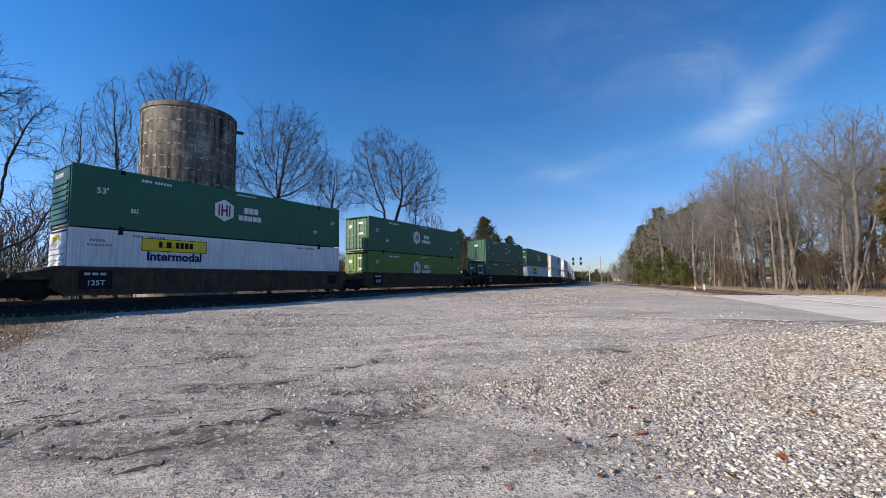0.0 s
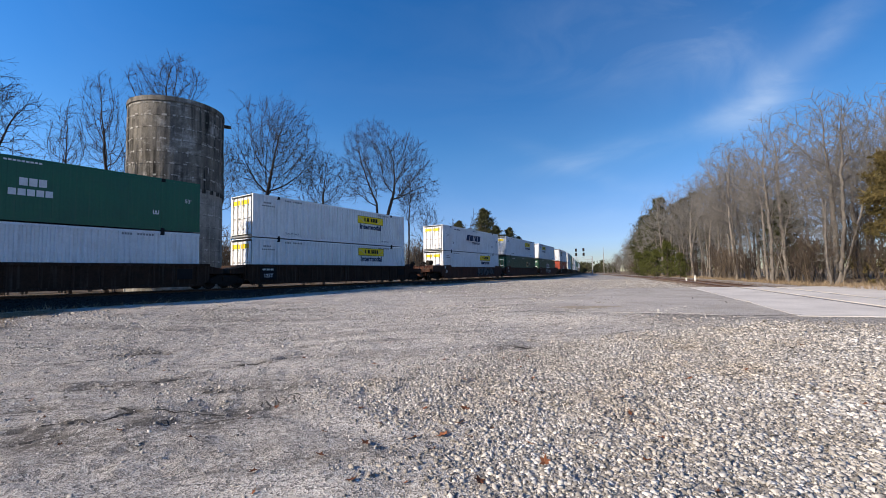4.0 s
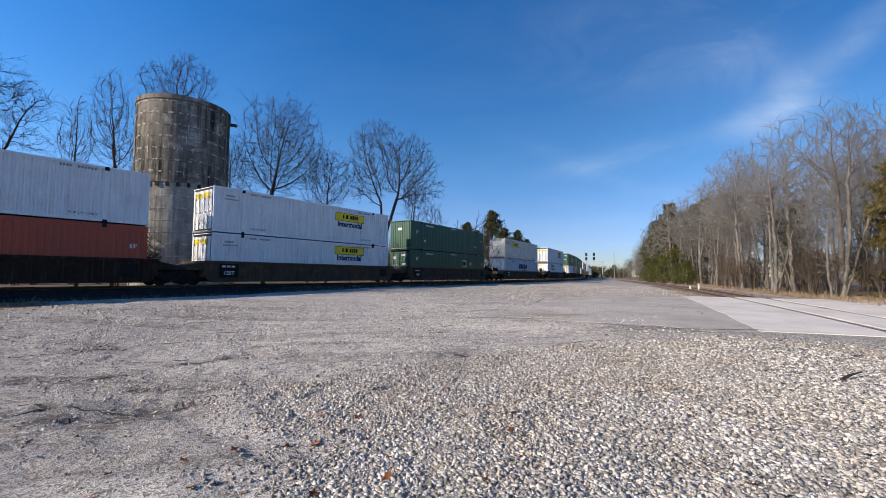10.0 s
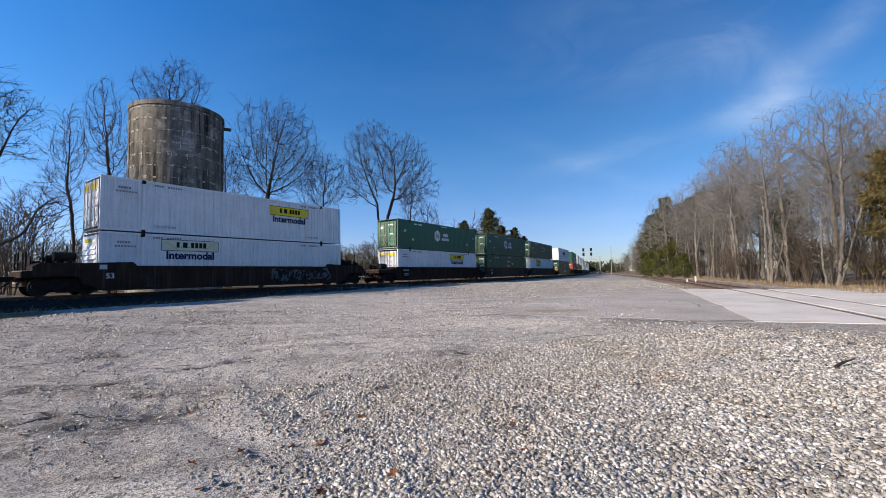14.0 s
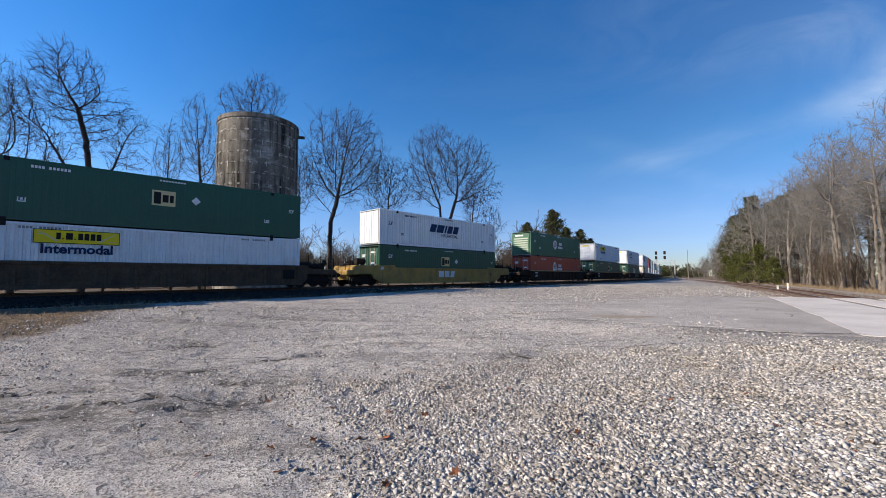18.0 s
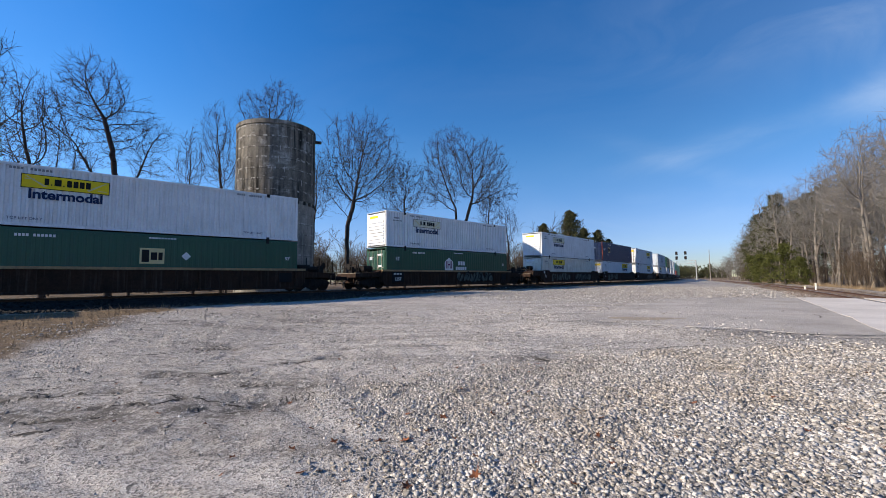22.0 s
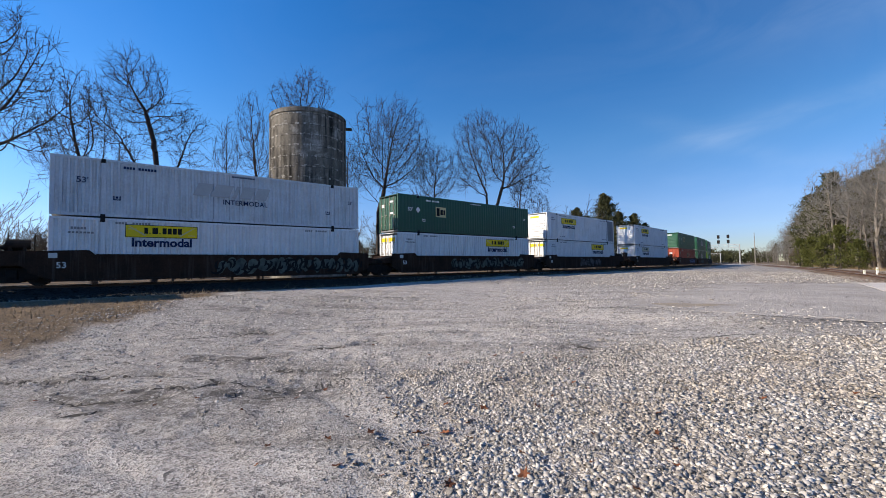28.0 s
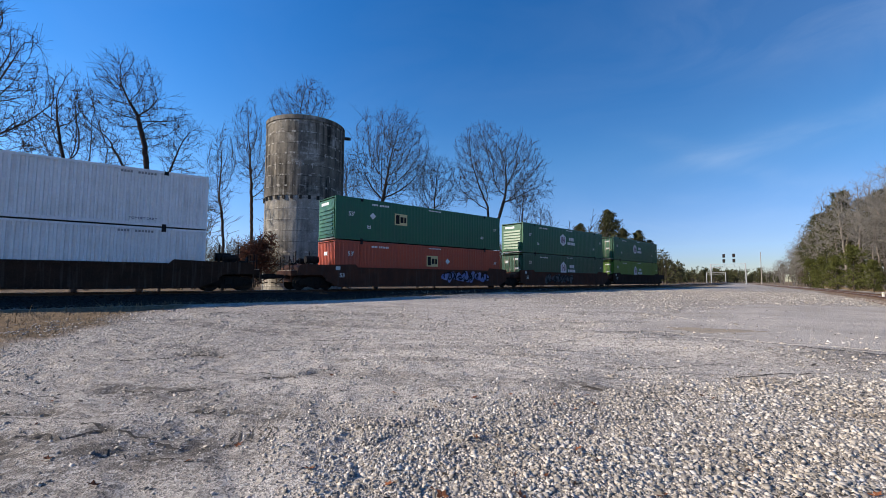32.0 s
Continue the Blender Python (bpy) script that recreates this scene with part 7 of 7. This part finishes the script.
def build_pole(b, d, h, arms=0):
    x, y = spot(b, d)
    p = empty("utility_pole", pose(x, y, ground_z(x, y) - 0.1), label="slim weathered pole beside the track", category="pole")
    part("shaft", Shape().tube((0, 0, 0), (0, 0, h), 0.15, 0.09, 8).mesh("shaft", M["pole"]), p)
    for i in range(arms):
        part("cross_arm", Shape().box(-1.2, 1.2, -0.05, 0.05, h - 0.7 - i, h - 0.58 - i).mesh("cross_arm", M["pole"]), p)


build_pole(19.3, 175, 11.0)
build_pole(11.2, 300, 11.0, 1)

for b, d, h in ((28.35, 52, 0.68), (27.5, 54, 0.42)):
    x, y = spot(b, d)
    mk = empty("marker_post", pose(x, y, ground_z(x, y) - 0.05), label="short white marker post beside the track", category="marker post", group="marker posts")
    part("post", Shape().rounded(-0.08, 0.08, -0.05, 0.05, 0, h, 0.02).mesh("post", M["marker"]), mk)
    part("band", Shape().box(-0.085, 0.085, -0.055, 0.055, h * 0.72, h * 0.8).mesh("band", M["paleyellow"]), mk)


# ---- loose stone, leaves, grass and cracks on the lot ----
def stones(name, xy, size, mat, seed, sink=0.25, label="", category=""):
    """Many small angular stones in one mesh."""
    r = np.random.default_rng(seed)
    n = len(xy)
    block = np.array([(-1, -1, -0.6), (1, -1, -0.6), (1, 1, -0.6), (-1, 1, -0.6), (-0.82, -0.82, 0.7), (0.82, -0.82, 0.7), (0.82, 0.82, 0.7), (-0.82, 0.82, 0.7)]) * 0.74
    tri = np.array([(4, 5, 6), (4, 6, 7), (0, 1, 5), (0, 5, 4), (1, 2, 6), (1, 6, 5), (2, 3, 7), (2, 7, 6), (3, 0, 4), (3, 4, 7)])
    v = block[None] * r.uniform(0.65, 1.35, (n, 1, 3)) + r.normal(0, 0.25, (n, 8, 3))
    v[:, :, 2] *= 0.7
    a, t = r.uniform(0, 6.283, n), r.normal(0, 0.5, n)
    x, y, z = v[:, :, 0], v[:, :, 1], v[:, :, 2]
    y, z = y * np.cos(t)[:, None] - z * np.sin(t)[:, None], y * np.sin(t)[:, None] + z * np.cos(t)[:, None]
    x, y = x * np.cos(a)[:, None] - y * np.sin(a)[:, None], x * np.sin(a)[:, None] + y * np.cos(a)[:, None]
    v = np.stack([x, y, z], -1) * size[:, None, None]
    zz = height(xy[:, 0], xy[:, 1])
    v[:, :, 0] += xy[:, 0, None]
    v[:, :, 1] += xy[:, 1, None]
    v[:, :, 2] += (zz + size * (0.72 - sink) * 0.6)[:, None]
    f = (np.arange(n) * 8)[:, None, None] + tri[None]
    return tagged(new(name, raw_mesh(name, v.reshape(-1, 3), f.reshape(-1, 3), mat)), label, category, kind="stuff")


def scatter(n, x0, x1, y0, y1, share, seed):
    r = np.random.default_rng(seed)
    p = np.stack([r.uniform(x0, x1, n), r.uniform(y0, y1, n)], -1)
    return p[r.random(n) < share(p[:, 0], p[:, 1])], r


# coarse gravel, thick near the camera's way and thinner beyond
p, r2 = scatter(345000, -2.0, 13.5, 0.2, 11.4, lambda x, y: 0.95 * gravel_share(x, y) ** 1.2 * np.clip(1.45 - np.hypot(x - 3.5, y) / 9.5, 0.35, 1) * (1 - crossing(x, y)[0]), 41)
stones("gravel", p, r2.gamma(5.0, 0.0026, len(p)).clip(0.006, 0.028) * np.clip(0.74 + 0.05 * p[:, 0], 0.75, 1.2), M["stone"], 42, label="loose pale crushed stone spread over the lot", category="gravel")
p, r2 = scatter(30000, 0.0, 9.5, 1.7, 6.4, lambda x, y: 0.9 * gravel_share(x + 0.4, y), 141)
stones("gravel", p, r2.gamma(3.0, 0.0042, len(p)).clip(0.006, 0.026), M["stone"], 142, label="fine pale crushed stone spread over the lot", category="gravel")
# scattered chips over the bound surface
p, r2 = scatter(200000, -12, 9, 1.2, 20, lambda x, y: np.clip(0.16 + 0.5 * smooth_step(0.1, 0.8, waves(x, y, 3.5, 44)) + 0.3 * gravel_share(x + 1.2, y), 0, 1) * np.clip(1.2 - y / 22, 0.2, 1) * smooth_step(2.5, 6.5, y + 0.4) * (1 - 0.45 * crossing(x, y)[0]), 43)
stones("stone_chips", p, r2.gamma(2.4, 0.0038, len(p)).clip(0.005, 0.022) * np.clip(0.6 + 0.075 * p[:, 1], 0.9, 1.7), M["stone"], 45, label="small stone chips strewn over worn asphalt", category="gravel")
# stones between the lot and the tracks
p, r2 = scatter(42000, -9, 24, 16, 52, lambda x, y: 0.8 * smooth_step(20, 26, y + 0.35 * x) * (to_track(x, y, PB, SB)[0] < -1.6) * (to_track(x, y, PA, SA)[0] > 1.9) * (1 - crossing(x, y)[0]), 46)
stones("track_gravel", p, r2.gamma(4.0, 0.006, len(p)).clip(0.01, 0.055), M["stone"], 47, label="pale stone heaped between the tracks", category="gravel")


def along(line, n, s0, s1, lo, hi, seed):
    r = np.random.default_rng(seed)
    s, d = r.uniform(s0, s1, n), r.uniform(lo, hi, n)
    q = np.array([line(a) for a in s])
    return np.stack([q[:, 0] + d * np.cos(q[:, 2]), q[:, 1] - d * np.sin(q[:, 2])], -1), r


# stones of the first track's bed, blackened for the train's shadow
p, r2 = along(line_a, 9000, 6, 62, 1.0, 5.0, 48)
stones("track_ballast", p, r2.uniform(0.03, 0.07, len(p)), M["ballast"], 49, label="angular ballast stone darkened for the shadow of the train", category="ballast")
p, r2 = along(line_b, 5000, 36, 75, -2.9, 2.6, 50)
stones("track_ballast", p, r2.uniform(0.02, 0.05, len(p)), M["brownballast"], 51, sink=0.5, label="brown-grey ballast stone of the second track", category="ballast")


def leaf_mesh(seed):
    r = random.Random(seed)
    n = 11
    rim = []
    for i in range(n):
        a = 6.283 * i / n
        k = (1.0 if i % 2 else 0.55) * r.uniform(0.8, 1.1)
        rim.append((k * math.cos(a), 0.62 * k * math.sin(a), 0.30 * k * k * r.uniform(0.3, 1.0)))
    v = [(0, 0, 0.02)] + rim + [(0, 0, 0.035)] + [(x, y, z + 0.018) for x, y, z in rim]
    f = [(0, 1 + (i + 1) % n, 1 + i) for i in range(n)] + [(n + 1, n + 2 + i, n + 2 + (i + 1) % n) for i in range(n)] + [(1 + i, 1 + (i + 1) % n, n + 2 + (i + 1) % n, n + 2 + i) for i in range(n)]
    v += [(-1.0, -0.03, 0.1), (-1.7, -0.02, 0.12), (-1.7, 0.02, 0.12), (-1.0, 0.03, 0.1)]
    f.append((2 * n + 2, 2 * n + 3, 2 * n + 4, 2 * n + 5))
    return Shape().add(v, f).mesh("leaf", M["leaf"])


leaf_kinds = [leaf_mesh(i) for i in range(5)]
r = random.Random(77)
leaf_spots = [(1.21, 4.62), (1.89, 4.25), (2.13, 4.98), (2.71, 5.03), (1.81, 3.96), (2.73, 3.56), (2.19, 3.39), (2.07, 4.51), (0.64, 4.57), (3.25, 5.78), (3.66, 5.27), (3.81, 4.52), (3.86, 3.94),
              (5.76, 4.85), (6.15, 4.91), (5.46, 3.41), (3.51, 3.48), (2.69, 3.93), (1.61, 4.26), (0.91, 5.1), (0.79, 3.94), (0.31, 3.68), (-0.39, 5.07), (1.2, 3.43), (-0.69, 4.45), (1.17, 4.12)]
while len(leaf_spots) < 120:
    x, y = r.uniform(-4.5, 9), r.uniform(2.0, 9.5)
    if r.random() < (0.75 if 0.3 < x < 4.6 and y < 6.2 else 0.25):
        leaf_spots.append((x, y))
for i, (x, y) in enumerate(leaf_spots):
    k = r.uniform(0.05, 0.08) if i < 26 else r.uniform(0.025, 0.065)
    lf = tagged(new("fallen_leaf", leaf_kinds[i % 5]), "curled red-brown dead leaf lying on the gravel", "leaf", "fallen leaves")
    lf.matrix_basis = pose(x, y, ground_z(x, y) + 0.012, r.uniform(-25, 25), r.uniform(-25, 25), r.uniform(0, 360)) @ Matrix.Scale(k, 4)

# twig and offcut lying in the gravel
x, y = 8.5, 6.1
branch_bit = tagged(new("broken_branch", Shape().tube((-0.2, 0, 0.03), (0.05, 0.03, 0.06), 0.022, 0.018, 6).tube((0.05, 0.03, 0.06), (0.24, -0.02, 0.10), 0.018, 0.01, 6).mesh("broken_branch", M["bark"])), "short dark broken branch lying in the gravel", "branch")
branch_bit.matrix_basis = pose(x, y, ground_z(x, y), 0, 0, 25)


def crack(points, width, seed):
    """A winding crack in the bound surface, its shaded gap coloured as a dark strip."""
    r = random.Random(seed)
    pts = []
    for (ax, ay), (bx, by) in zip(points, points[1:]):
        n = max(2, int(math.hypot(bx - ax, by - ay) / 0.07))
        pts += [(ax + (bx - ax) * i / n + r.uniform(-0.035, 0.035), ay + (by - ay) * i / n + r.uniform(-0.035, 0.035)) for i in range(n)]
    v, f = [], []
    for i, (x, y) in enumerate(pts):
        ax, ay = pts[max(0, i - 1)]
        bx, by = pts[min(len(pts) - 1, i + 1)]
        L = math.hypot(bx - ax, by - ay) or 1
        nx, ny = -(by - ay) / L, (bx - ax) / L
        w = width * r.uniform(0.3, 1.3) * min(1, 0.25 + 5 * min(i, len(pts) - 1 - i) / len(pts))
        v += [(x + nx * w, y + ny * w), (x - nx * w, y - ny * w)]
    z = height(np.array([p[0] for p in v]), np.array([p[1] for p in v])) + 0.006
    z = np.where(crossing(np.array([p[0] for p in v]), np.array([p[1] for p in v]))[0] > 0.6, np.maximum(z, 0.6225), z)
    f = [(2 * i, 2 * i + 1, 2 * i + 3, 2 * i + 2) for i in range(len(pts) - 1)]
    return part("crack", Shape().add([(p[0], p[1], q) for p, q in zip(v, z)], f).mesh("crack", M["crack"]), ground, "dark strip for a shaded gap in the surface")


for i, (course, half) in enumerate(BREAKS):
    crack(course, 0.75 * half, 1 + i)
for i in range(12):
    s0, d0 = random.uniform(21, 34), random.uniform(-8.6, -3.8)
    x, y, h = line_b(s0)
    x, y = x + d0 * math.cos(h), y - d0 * math.sin(h)
    a, L = random.choice((0.1, 0.5, 1.2, -0.4)) + random.uniform(-0.2, 0.2), random.uniform(0.8, 2.4)
    crack([(x, y), (x + 0.5 * L * math.cos(a) + random.uniform(-0.2, 0.2), y + 0.5 * L * math.sin(a)), (x + L * math.cos(a), y + L * math.sin(a))], random.uniform(0.012, 0.022), 120 + i)
for i in range(70):
    x, y = random.uniform(-10, 5.5), random.uniform(5.0, 16.5)
    a = random.uniform(-0.1, 0.5)
    L = random.uniform(0.5, 2.2)
    crack([(x, y), (x + 0.5 * L * math.cos(a), y + 0.5 * L * math.sin(a) + random.uniform(-0.15, 0.15)), (x + L * math.cos(a), y + L * math.sin(a))], random.uniform(0.010, 0.026), 20 + i)
# tread marks pressed into the pothole's rim
for i in range(7):
    x, y = -0.66 + 0.062 * i, 5.92 + 0.045 * i
    crack([(x, y), (x + 0.16, y - 0.24), (x + 0.33, y - 0.5)], 0.011, 80 + i)


def sand_patch(cx, cy, rx, ry, seed):
    """Thin spill of sand with a ragged rim."""
    n, rings = 40, 5
    x, y = [cx], [cy]
    for j in range(1, rings + 1):
        for i in range(n):
            a = 6.28318 * i / n
            k = j / rings * (1 + 0.16 * math.sin(3 * a + seed) + 0.10 * math.sin(7 * a + 2 * seed) + 0.06 * math.sin(13 * a))
            x.append(cx + rx * k * math.cos(a))
            y.append(cy + ry * k * math.sin(a))
    z = height(np.array(x), np.array(y)) + np.array([0.014] + [0.014 - 0.018 * (j / rings) ** 3 for j in range(1, rings + 1) for _ in range(n)])
    f = [(0, 1 + i, 1 + (i + 1) % n) for i in range(n)]
    for j in range(rings - 1):
        a = 1 + j * n
        f += [(a + i, a + n + i, a + n + (i + 1) % n, a + (i + 1) % n) for i in range(n)]
    tagged(new("sand_patch", Shape().add(list(zip(x, y, [float(q) for q in z])), f).mesh("sand_patch", M["sand"])), "thin spill of tan sand on the lot", "sand", kind="stuff")


sand_patch(6.2, 13.5, 1.5, 0.7, 1)


def grass():
    """Dry grass on the verge and under the wood's edge."""
    p, r = along(line_a, 30000, -14, 27, 4.6, 15.0, 61)
    p = p[r.random(len(p)) < 0.9 * verge_share(p[:, 0], p[:, 1], to_track(p[:, 0], p[:, 1], PA, SA)[0])]
    q, r3 = along(line_b, 20000, 30, 120, 3.2, 6.2, 62)
    w, r4 = along(line_a, 5000, 20, 110, 4.4, 5.8, 63)
    p = np.concatenate([p, q, w])
    n = len(p)
    z = height(p[:, 0], p[:, 1])
    hgt = np.concatenate([r.gamma(3, 0.028, len(p) - len(q) - len(w)), r3.gamma(3, 0.06, len(q)), r4.gamma(3, 0.04, len(w))])
    lean = r.normal(0, 0.6, (n, 2)) * hgt[:, None]
    side = r.normal(size=(n, 2))
    side /= np.linalg.norm(side, axis=1, keepdims=True)
    wd = 0.006 + 0.03 * hgt
    a = np.stack([p[:, 0] - side[:, 0] * wd, p[:, 1] - side[:, 1] * wd, z - 0.02], -1)
    b = np.stack([p[:, 0] + side[:, 0] * wd, p[:, 1] + side[:, 1] * wd, z - 0.02], -1)
    c = np.stack([p[:, 0] + lean[:, 0], p[:, 1] + lean[:, 1], z + hgt], -1)
    v = np.stack([a, b, c], 1).reshape(-1, 3)
    return tagged(new("dry_grass", raw_mesh("dry_grass", v, np.arange(3 * n).reshape(-1, 3), M["grass"])), "short dry straw-coloured grass along the tracks", "grass", kind="stuff")


grass()


motions()
